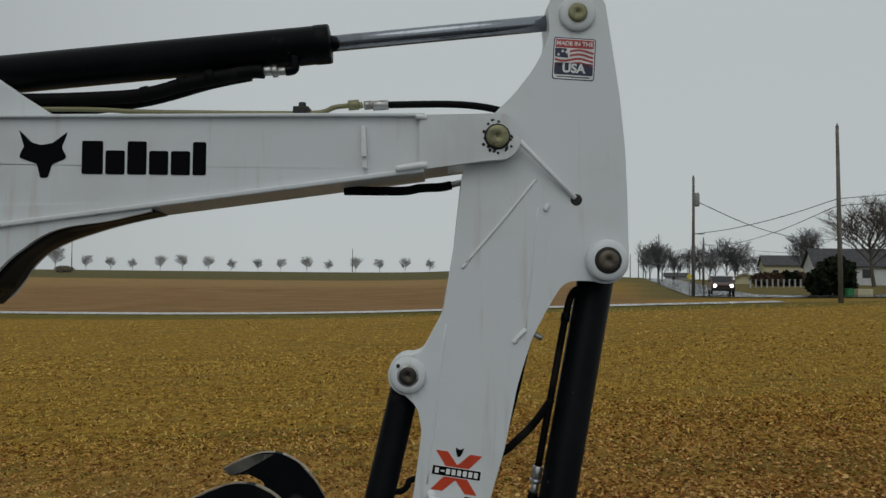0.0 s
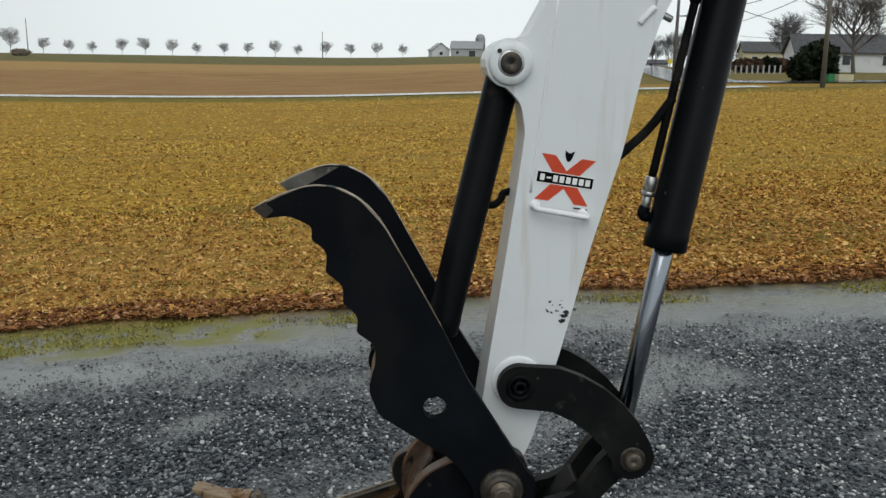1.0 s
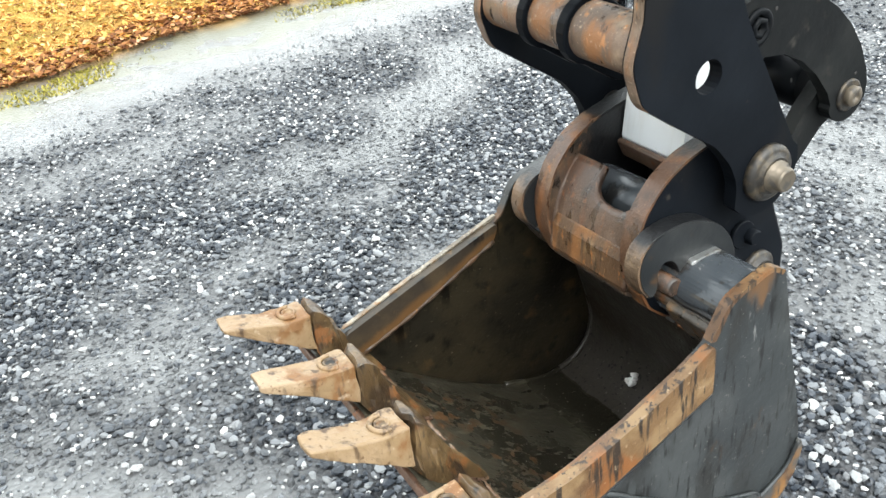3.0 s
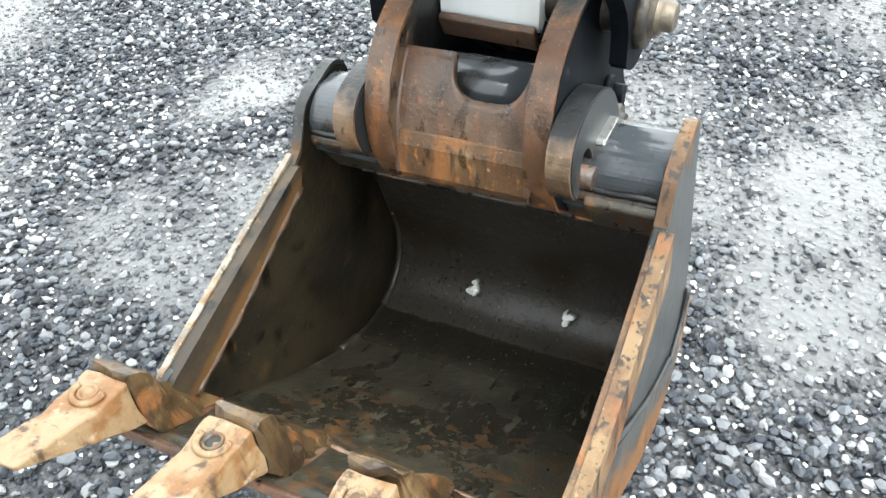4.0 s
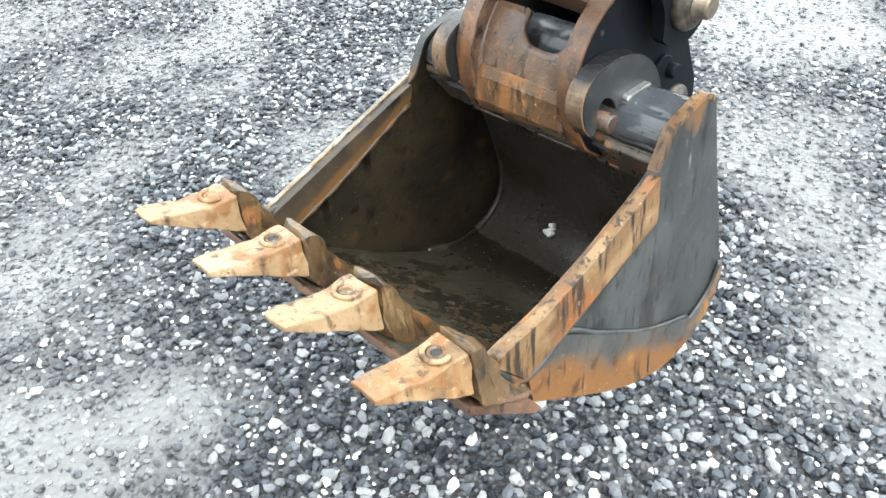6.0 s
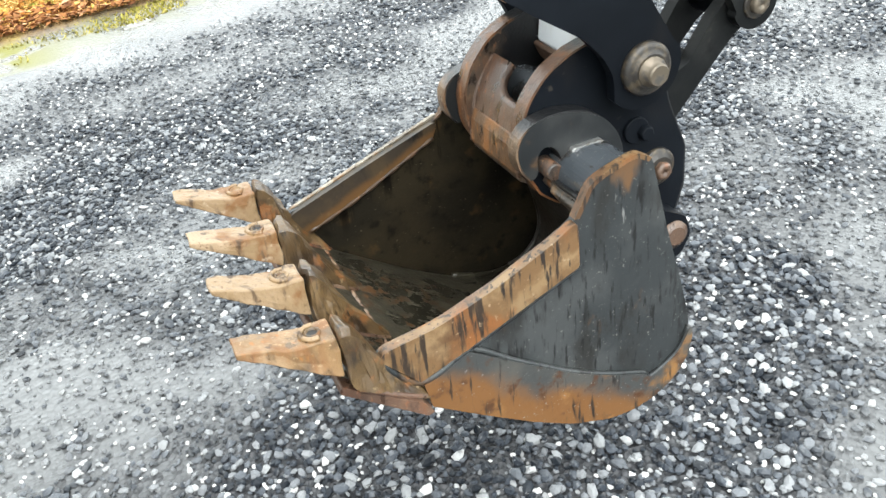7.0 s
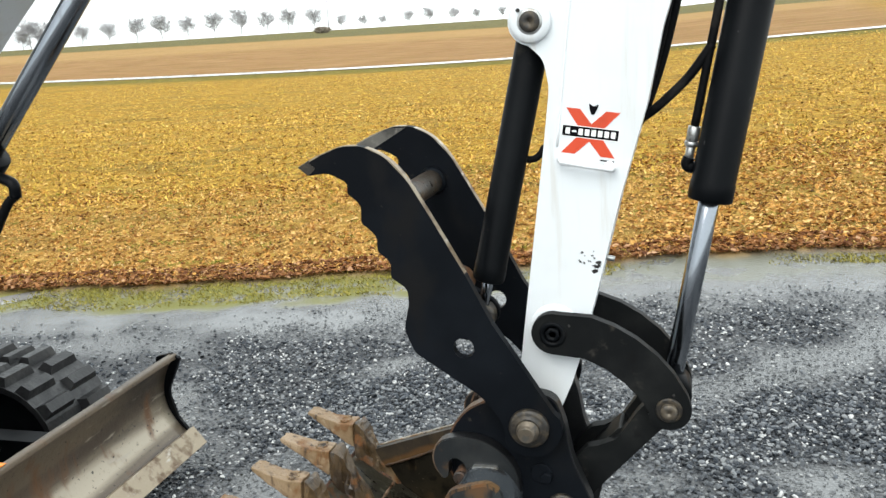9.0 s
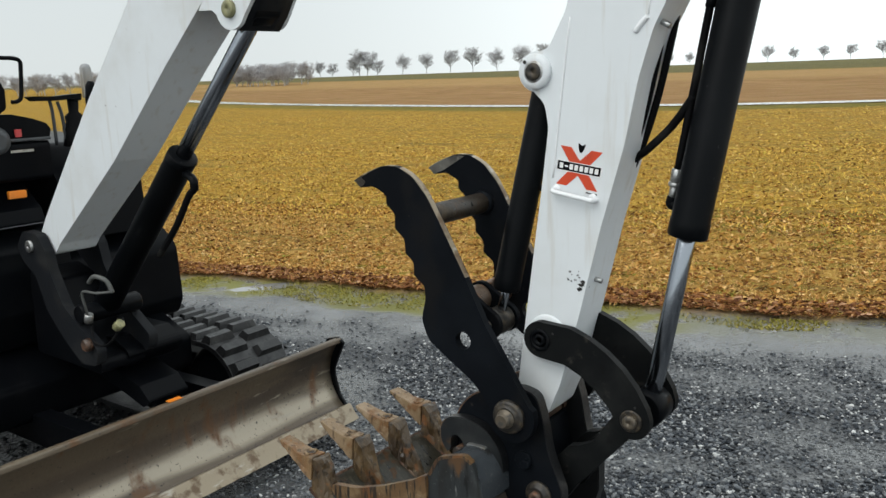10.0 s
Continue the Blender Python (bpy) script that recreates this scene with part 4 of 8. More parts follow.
for side, y0, y1 in ((-1, -0.112, -0.088), (1, 0.069, 0.093)):
    lk = part("side_link", slab(rounded([(*p, 0.02) for p in link_line], 2), y0, y1), link_black, digger, "black curved side link", 0.004)
    if side < 0:
        part("washer", lathe(at(LINKPIN, y0 + 0.004), at(LINKPIN, y0 - 0.006), [(0, 0.032), (0.008, 0.032), (0.010, 0.029), (0.010, 0.022), (0.004, 0.020)], 28), black, lk)
        part("hex_pin", lathe(at(LINKPIN, y0 + 0.004), at(LINKPIN, y0 - 0.009), [(0, 0.019), (0.011, 0.019), (0.013, 0.016), (0.013, 0.010), (0.004, 0.009)], 6), black, lk)
        part("washer", lathe(at(LINKEND, y0 + 0.004), at(LINKEND, y0 - 0.005), [(0, 0.031), (0.007, 0.031), (0.009, 0.028)], 28), grease, lk)
        pin(LINKEND, 0.0195, y0 - 0.018, y0 + 0.01, bronze, lk)
        part("grease_hole", rod((0.087, y0 - 0.001, 1.176), (0.087, y0 + 0.003, 1.176), 0.0035, 8), chip_dark, lk)
        part("grease_hole", rod((0.330, y0 - 0.001, 1.012), (0.330, y0 + 0.003, 1.012), 0.0035, 8), chip_dark, lk)
push_line = rounded([(0.340, 0.930, 0.03), (0.300, 0.905), (0.145, 0.728, 0.02), (0.105, 0.668, 0.03), (0.045, 0.672, 0.03), (0.034, 0.720, 0.02), (0.085, 0.805), (0.118, 0.842, 0.03), (0.150, 0.850, 0.03), (0.195, 0.872, 0.03), (0.245, 0.950, 0.02), (0.290, 1.000, 0.03), (0.345, 0.995, 0.03)], 4)
push = None
for y0, y1 in ((-0.082, -0.052), (0.032, 0.062)):
    ob = part("push_link", slab(push_line, y0, y1), link_black, digger, "black forked push link", 0.006)
    push = push or ob
part("web", slab(rounded([(0.060, 0.700), (0.150, 0.800, 0.02), (0.215, 0.880, 0.02), (0.200, 0.892, 0.02), (0.130, 0.815, 0.02), (0.045, 0.712)]), -0.055, 0.035), link_black, push, "", 0.003)

# quick coupler between arm and bucket, built upright and then leaned with the machine
LEAN, LEAN_Y = 0.036, -0.025


def leaned(*tops):
    """Tips whole parts sideways, as the machine stands on the falling ground."""
    for top in tops:
        for ob in (top, *top.children_recursive):
            if ob.type == "MESH":
                for v in ob.data.vertices:
                    y, z = v.co.y, v.co.z
                    v.co.y, v.co.z = y + LEAN_Y + LEAN * (z - 0.7), z - LEAN * y


CH = ((-0.135, -0.099), (0.097, 0.135))
cheek_line = rounded([(0.055, 1.000, 0.05), (0.0, 1.010, 0.05), (-0.060, 0.998, 0.1), (-0.118, 0.982, 0.12), (-0.168, 0.955, 0.12), (-0.206, 0.910, 0.12), (-0.227, 0.855, 0.12), (-0.224, 0.788, 0.12), (-0.190, 0.724, 0.05), (-0.150, 0.692, 0.03),
                      (-0.06, 0.685), (0.00, 0.640, 0.05), (0.020, 0.570, 0.05), (0.075, 0.545, 0.05), (0.118, 0.570, 0.04), (0.142, 0.650, 0.06), (0.140, 0.735, 0.05), (0.095, 0.840, 0.2), (0.078, 0.930, 0.08)], 5)
coupler = thing("quick_coupler", (-0.05, 0.0, 0.69), "rust-brown and black steel quick coupler between arm and bucket", "coupler")
for i, (y0, y1) in enumerate(CH):
    ob = part("coupler_cheek", slab(cheek_line, y0, y1), cheek_rust, coupler, "rust-brown coupler cheek plate", 0.006, segments=3)
    # the flanks keep their black paint, the rim is rusted
    part("cheek_paint", slab([(p[0] * 0.975 - 0.001, 0.82 + (p[1] - 0.82) * 0.975) for p in cheek_line], y0 - 0.0012, y1 + 0.0012), cheek_dark if i else thumb_black, ob)
bm = bmesh.new()
curve = flow([(-0.148, 0.922), (-0.170, 0.897), (-0.188, 0.862), (-0.200, 0.820), (-0.207, 0.788), (-0.208, 0.757)], 16)
ny, nv = 64, 12


def on_curve(f, v):
    q = v * (len(curve) - 1)
    k = min(int(q), len(curve) - 2)
    p = curve[k].lerp(curve[k + 1], q - k)
    return (p.x, CH[0][1] - 0.002 + (CH[1][0] - CH[0][1] + 0.004) * f, p.y)


cols = []
for j in range(ny + 1):
    f = j / ny
    u = abs((f - 0.345) / 0.275)
    v0 = 0.33 * (1 - u ** 3.2) ** (1 / 3.2) if u < 1 else 0.0
    cols.append([bm.verts.new(on_curve(f, v0 + (1 - v0) * i / nv)) for i in range(nv + 1)])
for a, b in zip(cols, cols[1:]):
    for i in range(nv):
        bm.faces.new((a[i], b[i], b[i + 1], a[i + 1])).smooth = True
front = part("front_plate", bm, coupler_rust, coupler, "rust-brown curved plate with a rounded opening")
sol = front.modifiers.new("thickness", "SOLIDIFY")
sol.thickness, sol.offset = 0.014, 0
part("wear_band", slab([(-0.2080, 0.826), (-0.2150, 0.806), (-0.2180, 0.760), (-0.213, 0.748), (-0.200, 0.752), (-0.194, 0.828)], CH[0][1] - 0.001, CH[1][0] + 0.001), coupler_band, coupler, "rust-streaked lower band", 0.002)
part("bottom_plate", slab([(-0.214, 0.754), (-0.211, 0.742), (-0.110, 0.686), (-0.104, 0.694)], CH[0][1] - 0.001, CH[1][0] + 0.001), coupler_in, coupler, "", 0.002)
for y in (CH[0][1], CH[1][0]):
    part("weld", sweep([(-0.155, y, 0.922), (-0.194, y, 0.864), (-0.208, y, 0.815), (-0.214, y, 0.755)], 0.006, 7), coupler_rust, coupler)
part("cross_pin", rod((-0.182, -0.184, 0.788), (-0.182, 0.184, 0.788), 0.0165, 24), coupler_in, coupler, "rusty cross pin held by the bucket hooks")
part("locking_block", lathe((-0.100, CH[0][1], 0.845), (-0.100, CH[1][0], 0.845), [(0, 0.046), (0.19, 0.046), (0.196, 0.044)], 32), tube_grey, coupler, "wet grey locking cylinder")
for y in (0.035, -0.005):
    part("locking_lever", slab(rounded([(-0.055, 0.900, 0.008), (-0.035, 0.985, 0.012), (-0.005, 0.990, 0.012), (0.02, 0.900, 0.01), (0.02, 0.840, 0.01)]), y, y + 0.022), thumb_black, coupler, "", 0.004)
part("socket_bolt", lathe((-0.015, -0.045, 0.890), (-0.055, -0.045, 0.935), [(0, 0.02), (0.034, 0.02), (0.038, 0.017), (0.038, 0.010), (0.026, 0.009)], 20), thumb_black, coupler)
part("back_plate", slab(rounded([(0.045, 0.700, 0.01), (0.060, 0.705, 0.01), (0.030, 0.880, 0.03), (0.012, 0.880, 0.02)]), CH[0][1] - 0.001, CH[1][0] + 0.001), thumb_black, coupler, "", 0.003)
part("lower_tube", rod(at((-0.005, 0.948), CH[0][1] - 0.002), at((-0.005, 0.948), CH[1][0] + 0.002), 0.028, 24), coupler_in, coupler)
part("washer", lathe(at(CPIN, CH[0][0] + 0.004), at(CPIN, CH[0][0] - 0.02), [(0, 0.040), (0.012, 0.040), (0.016, 0.036), (0.016, 0.027), (0.024, 0.026)], 28), grease, coupler)
part("hex_bolt", lathe(at(CPIN, CH[0][0]), at(CPIN, CH[0][0] - 0.034), [(0, 0.019), (0.030, 0.019), (0.034, 0.016), (0.034, 0.007), (0.028, 0.006)], 6), coupler_rust, coupler, "rusty hexagon bolt")
part("stop_bolt", rod((0.032, CH[0][0] - 0.026, 0.795), (0.032, CH[0][0], 0.795), 0.015, 6), thumb_black, coupler)
part("stop_boss", rod((0.018, CH[0][0] - 0.010, 0.800), (0.018, CH[0][0], 0.800), 0.027, 20), thumb_black, coupler)
part("arm_sole", slab([(-0.059, 0.932), (-0.044, 0.909), (0.032, 0.909), (0.032, 0.890), (-0.050, 0.890), (-0.068, 0.925)], ARM0 - 0.022, ARM1 - 0.024), coupler_rust, arm, "rusted sole of the arm", 0.004)
leaned(coupler)

# ---- thumb ----
TH0, TH1 = -0.202, 0.190
doubler_mat = rusty("muddy_doubler", (0.030, 0.023, 0.016), (0.058, 0.028, 0.012), (0.075, 0.052, 0.030), 0.0, 0.4, 21.0)
far_doubler = Mat("rust_run_doubler", (0.030, 0.023, 0.016), 0.45, spec=0.3)
far_doubler.layer((0.054, 0.038, 0.022), 12, 0.44, 0.66, 0.4, detail=10)
far_doubler.layer((0.008, 0.0075, 0.007), 24, 0.54, 0.66, 0.35, detail=9, stretch=(1, 1, 0.4), offset=5)
run = far_doubler.math("MULTIPLY_ADD", far_doubler.axis(0), -0.448, far_doubler.axis(2))
run = far_doubler.math("MULTIPLY_ADD", far_doubler.noise(13, 8, offset=3), 0.030, run)
far_doubler.blend(far_doubler.ramp(run, 0.840, 0.822), (0.092, 0.046, 0.016), 0.55)
far_doubler.layer((0.110, 0.066, 0.030), 30, 0.60, 0.72, 0.6, detail=9, offset=11)
far_doubler.bump(far_doubler.noise(24, 7), 0.4, 0.006).bump(far_doubler.noise(90, 4), 0.3, 0.002)
far_doubler = far_doubler.m
clay_edge = rusty("clay_caked_edge", (0.30, 0.26, 0.20), (0.13, 0.07, 0.03), (0.42, 0.37, 0.29), 0.02, 0.5, 24.0)
dusty_tip = Mat("dusty_tip", (0.105, 0.098, 0.085), 0.6)
dusty_tip.layer((0.040, 0.036, 0.031), 12, 0.45, 0.65, 0.6, detail=7)
dusty_tip.layer((0.16, 0.15, 0.13), 50, 0.55, 0.72, 0.6, detail=5, offset=3)
dusty_tip = dusty_tip.m
thumb = thing("excavator_thumb", (0, 0, 0.9), "black scalloped steel thumb hung from the bucket pin", "thumb")
thumb_line = rounded(
    [(-0.533, 1.582, 0.012), (-0.474, 1.610, 0.1), (-0.425, 1.630, 0.1), (-0.370, 1.630, 0.06), (-0.315, 1.603, 0.08), (-0.265, 1.548, 0.15), (-0.225, 1.480), (-0.140, 1.327), (-0.080, 1.205), (0.060, 0.985, 0.03)]
    + arc(*BPIN, 0.078, 20, -140, 12)
    + [(-0.062, 0.945, 0.08), (-0.085, 0.985, 0.08), (-0.122, 1.025, 0.1), (-0.200, 1.075, 0.1), (-0.275, 1.125, 0.05), (-0.298, 1.185, 0.06), (-0.282, 1.245, 0.05),
       (-0.282, 1.286, 0.025), (-0.322, 1.315, 0.012), (-0.318, 1.352, 0.03), (-0.350, 1.378, 0.012), (-0.350, 1.418, 0.03), (-0.386, 1.448, 0.012), (-0.382, 1.492, 0.03), (-0.415, 1.518, 0.012), (-0.412, 1.545, 0.03), (-0.460, 1.568, 0.05), (-0.510, 1.562, 0.01)],
    4,
)
hole = [(-0.152 + 0.026 * math.cos(a * math.pi / 10), 1.142 + 0.026 * math.sin(a * math.pi / 10)) for a in range(20)]
for side, y0, y1 in ((-1, TH0, TH0 + 0.024), (1, TH1 - 0.024, TH1)):
    pl = part("thumb_plate", slab(thumb_line, y0, y1, (hole,)), thumb_black, thumb, "", 0.003)
    tip_line = [(-0.5345, 1.582), (-0.505, 1.5985), (-0.505, 1.590, 0.01), (-0.490, 1.580, 0.01), (-0.500, 1.570, 0.01), (-0.511, 1.562)]
    if side > 0:
        tip_line = [(-0.5345, 1.582), (-0.476, 1.6095), (-0.430, 1.6255), (-0.385, 1.6265), (-0.410, 1.612, 0.02), (-0.445, 1.592, 0.03), (-0.475, 1.575, 0.02), (-0.511, 1.562)]
    part("worn_tip", slab(rounded(tip_line), y0 - 0.0008, y1 + 0.0008), doubler_mat if side < 0 else dusty_tip, pl, "rubbed rusty tip" if side < 0 else "dusty rubbed tip")
for y0, y1 in ((TH0, TH0 + 0.024), (TH1 - 0.024, TH1)):
    rim = [tuple(p) for p in flow([(-0.5335, 1.584), (-0.507, 1.5985), (-0.476, 1.6125), (-0.425, 1.6290), (-0.385, 1.6300), (-0.350, 1.6220), (-0.315, 1.6030), (-0.288, 1.5790), (-0.262, 1.5445), (-0.225, 1.4800), (-0.182, 1.4035), (-0.140, 1.3270)], 4)]
    part("rubbed_rim", slab(rim + [(x - 0.003, z - 0.006) for x, z in rim[::-1]], y0 + 0.002, y1 - 0.002), edge_mat, thumb, "bare rubbed upper rim")
scallops = [p for p in thumb_line[len(thumb_line) // 2:] if p[0] < -0.235 and p[1] > 1.10]
for y0, y1 in ((TH0, TH0 + 0.024), (TH1 - 0.024, TH1)):
    part("worn_edge", slab([(x - 0.0010, z - 0.0006) for x, z in scallops] + [(x + 0.004, z + 0.003) for x, z in scallops[::-1]], y0 + 0.003, y1 - 0.003), tube_rust, thumb, "pale rusty scalloped edge")
part("cross_tube", rod((-0.318, TH0 + 0.022, 1.478), (-0.318, TH1 - 0.022, 1.478), 0.033, 28), doubler_mat, thumb, "dark rusty cross tube")
part("weld", lathe((-0.318, TH1 - 0.022, 1.478), (-0.318, TH1 - 0.04, 1.478), [(0, 0.042), (0.008, 0.039), (0.018, 0.033)], 24), thumb_black, thumb)
part("lower_tube", rod((-0.252, TH0 + 0.022, 1.200), (-0.252, TH1 - 0.022, 1.200), 0.043, 30), tube_rust, thumb, "rusty bare steel cross tube")
for y in (-0.058, 0.042):
    lug = rounded(arc(-0.252, 1.200, 0.052, 60, 260, 12) + [(-0.200, 1.110, 0.03)] + arc(-0.162, 1.150, 0.045, 270, 430, 10), 2)
    part("clevis_lug", slab(lug, y - 0.004, y + 0.016), thumb_black, thumb, "dark clevis ring", 0.003)
part("clevis_pin", rod((-0.162, -0.074, 1.150), (-0.162, 0.068, 1.150), 0.016, 16), bronze, thumb)
part("pin_boss", lathe(at(BPIN, TH0 + 0.004), at(BPIN, TH0 - 0.022), [(0, 0.049), (0.012, 0.049), (0.018, 0.046), (0.020, 0.040), (0.020, 0.033), (0.026, 0.031)], 36), grease, thumb, "greasy washer stack")
part("pin_head", lathe(at(BPIN, TH0), at(BPIN, TH0 - 0.046), [(0, 0.027), (0.028, 0.027), (0.028, 0.021), (0.042, 0.021), (0.046, 0.018)], 14), bronze, thumb, "worn bare steel pin head")
part("hinge_pin", rod(at(BPIN, -0.18), at(BPIN, 0.21), 0.032, 24), grease, thumb)

# ---- bucket ----
bucket = thing("excavator_bucket", (-0.25, 0, 0.26), "grey and rust toothed digging bucket hanging from the coupler", "bucket")
side_line = rounded([(-0.085, 0.839, 0.02), (-0.054, 0.824, 0.025), (-0.040, 0.768, 0.1), (-0.015, 0.668, 0.3), (0.018, 0.557, 0.3), (0.042, 0.462, 0.2), (0.050, 0.407, 0.1), (0.040, 0.355, 0.08), (0.010, 0.312, 0.08), (-0.037, 0.283, 0.08), (-0.085, 0.271, 0.1), (-0.140, 0.272, 0.1),
                     (-0.225, 0.299, 0.2), (-0.310, 0.345), (-0.410, 0.410), (-0.505, 0.476), (-0.630, 0.566, 0.01), (-0.618, 0.598, 0.02), (-0.578, 0.620, 0.05), (-0.479, 0.634, 0.3), (-0.368, 0.671, 0.3), (-0.257, 0.719, 0.2), (-0.211, 0.750, 0.01), (-0.180, 0.806, 0.03), (-0.160, 0.820, 0.04)], 4)
strip_line = rounded([(-0.209, 0.757, 0.010), (-0.207, 0.662, 0.008), (-0.310, 0.620), (-0.430, 0.572), (-0.524, 0.538, 0.01), (-0.590, 0.612, 0.015), (-0.578, 0.626, 0.02), (-0.479, 0.640, 0.3), (-0.368, 0.678, 0.3), (-0.257, 0.727, 0.2)], 4)
far_strip = rounded([(-0.213, 0.750, 0.010), (-0.209, 0.662, 0.008), (-0.310, 0.620), (-0.430, 0.572), (-0.524, 0.538, 0.01), (-0.596, 0.604, 0.015), (-0.580, 0.620, 0.02), (-0.400, 0.684, 0.3)], 4)
wrap_line = rounded([(-0.518, 0.528), (-0.432, 0.566, 0.02), (-0.340, 0.502, 0.2), (-0.223, 0.424, 0.2), (-0.136, 0.380, 0.2), (-0.062, 0.352, 0.05), (-0.043, 0.334, 0.02), (0.020, 0.372, 0.08), (0.047, 0.430, 0.02), (0.0525, 0.407, 0.1), (0.0425, 0.354, 0.08), (0.012, 0.310, 0.08), (-0.036, 0.280, 0.08), (-0.085, 0.268, 0.1), (-0.140, 0.269, 0.1),
                     (-0.226, 0.296, 0.2), (-0.311, 0.342), (-0.411, 0.407), (-0.508, 0.474)], 4)
HW = 0.290
for s in (-1, 1):
    ya, yb = sorted((s * HW, s * (HW - 0.016)))
    sp = part("side_plate", slab(side_line, ya, yb), bucket_grey, bucket, "grey painted side plate, scratched", 0.003)
    ya, yb = sorted((s * (HW + (0.011 if s < 0 else 0.004)), s * (HW - (0.008 if s < 0 else 0.006))))
    part("side_cutter", slab(strip_line if s < 0 else far_strip, ya, yb), cutter if s < 0 else clay_edge, sp, "rusty ochre side cutter" if s < 0 else "clay-caked side cutter", 0.005, segments=3)
    ya, yb = sorted((s * (HW - (0.0075 if s < 0 else 0.0065)), s * (HW - (0.017 if s < 0 else 0.026))))
    inside = rounded([(-0.222, 0.742, 0.01), (-0.238, 0.702, 0.015), (-0.430, 0.610), (-0.555, 0.560, 0.01), (-0.600, 0.602, 0.02)] + ([(-0.578, 0.622, 0.04), (-0.479, 0.636, 0.3), (-0.368, 0.674, 0.3), (-0.257, 0.722, 0.2)] if s < 0 else [(-0.580, 0.617, 0.02), (-0.400, 0.681, 0.3)]), 4)
    part("inner_doubler", slab(inside, ya, yb), coupler_band if s < 0 else far_doubler, sp, "dirty doubler strip inside the rim", 0.006)
    if s > 0:
        part("weld", sweep([(-0.238, HW - 0.025, 0.702), (-0.30, HW - 0.026, 0.673), (-0.36, HW - 0.025, 0.643), (-0.43, HW - 0.026, 0.610), (-0.50, HW - 0.025, 0.581), (-0.555, HW - 0.025, 0.560)], lambda t: 0.0045 + 0.0015 * math.sin(t * 41), 7, per=5), weld_rust, sp, "rubbed rusty weld along the doubler")
    ya, yb = sorted((s * (HW - 0.0145), s * (HW - 0.0185)))
    part("inner_face", slab([(-0.16 + (p[0] + 0.16) * 0.985, 0.55 + (p[1] - 0.55) * 0.985) for p in side_line], ya, yb), bucket_wall, sp, "mud-stained inner face, darkened for the shade")
    ya, yb = sorted((s * (HW + 0.009), s * (HW - 0.004)))
    part("wear_wrap", slab(wrap_line, ya, yb), wrap_mat, sp, "rust-edged wear wrap", 0.003)
    wy = s * (HW + 0.004)
    part("weld", sweep([(-0.500, wy, 0.536), (-0.432, wy, 0.568), (-0.340, wy, 0.504), (-0.223, wy, 0.426), (-0.136, wy, 0.382), (-0.062, wy, 0.354), (-0.043, wy, 0.336), (0.020, wy, 0.374), (0.045, wy, 0.428)], 0.005, 6), bucket_grey, sp)
    part("weld", sweep([(-0.208, wy, 0.661), (-0.32, wy, 0.613), (-0.43, wy, 0.569), (-0.524, wy, 0.535), (-0.590, wy, 0.608)], 0.007, 6), bucket_grey, sp)
edge_pts = [tuple(p) for p in flow([(-0.056, 0.826), (-0.085, 0.840), (-0.125, 0.831), (-0.162, 0.819), (-0.181, 0.805), (-0.196, 0.778), (-0.210, 0.753)], 4)]
for s in (-1, 1):
    ya, yb = sorted((s * (HW + 0.0012), s * (HW - 0.0172)))
    inner = [(x + 0.010 * (-0.115 - x) / math.hypot(-0.115 - x, 0.74 - z), z + 0.008 * (0.74 - z) / math.hypot(-0.115 - x, 0.74 - z)) for x, z in edge_pts[::-1]]
    part("rusted_edge", slab(edge_pts + inner, ya, yb), cutter if s < 0 else bucket_grey, bucket, "rubbed bare edge of the side plate")
shell = flow([(-0.655, 0.592), (-0.540, 0.510), (-0.430, 0.433), (-0.330, 0.369), (-0.225, 0.313), (-0.140, 0.287), (-0.075, 0.286), (-0.020, 0.304), (0.018, 0.345), (0.030, 0.400), (0.019, 0.462), (-0.010, 0.557), (-0.045, 0.650)], 6)
bm = bmesh.new()
rows = [[bm.verts.new((p[0] + 0.003 * noise.noise((p[0] * 9, j * 0.7, p[1] * 9)), -HW + 0.004 + (2 * HW - 0.008) * j / 24, p[1] + 0.004 * noise.noise((p[0] * 7, j * 0.5, 3)))) for j in range(25)] for p in shell]
for a, b in zip(rows, rows[1:]):
    for j in range(24):
        bm.faces.new((a[j], a[j + 1], b[j + 1], b[j])).smooth = True
body = part("shell", bm, bucket_in, bucket, "mud-stained curved shell, wet inside")
sol = body.modifiers.new("thickness", "SOLIDIFY")
sol.thickness, sol.offset = 0.014, 0
for s in (-1, 1):
    part("weld", sweep([(p[0] - 0.004, s * (HW - 0.022), p[1] + 0.010) for p in shell[24:66:6]], 0.008, 6), bucket_in, body)
part("top_band", slab([(-0.184, 0.752), (-0.176, 0.766), (-0.05, 0.700), (-0.034, 0.660), (-0.046, 0.636), (-0.108, 0.660), (-0.122, 0.668)], -HW + 0.012, HW - 0.012), bucket_wear, bucket, "rusty band below the top tube", 0.006)
for y in (-0.128, 0.040, 0.210):
    part("slot", slab([(-0.130, 0.672), (-0.104, 0.655), (-0.096, 0.660), (-0.120, 0.680)], y - 0.008, y + 0.012), chip_dark, body)
    part("weld", sweep([(-0.122, y - 0.012, 0.668), (-0.121, y - 0.05, 0.667), (-0.120, y - 0.10, 0.667)], 0.004, 6), bucket_wear, body)
part("band_cover", slab(rounded([(-0.190, 0.748, 0.008), (-0.180, 0.762, 0.008), (-0.120, 0.680, 0.01), (-0.131, 0.668, 0.01)]), -HW + 0.016, -HW + 0.118), bucket_wear, bucket, "rusty cover plate on the band", 0.008, segments=3)
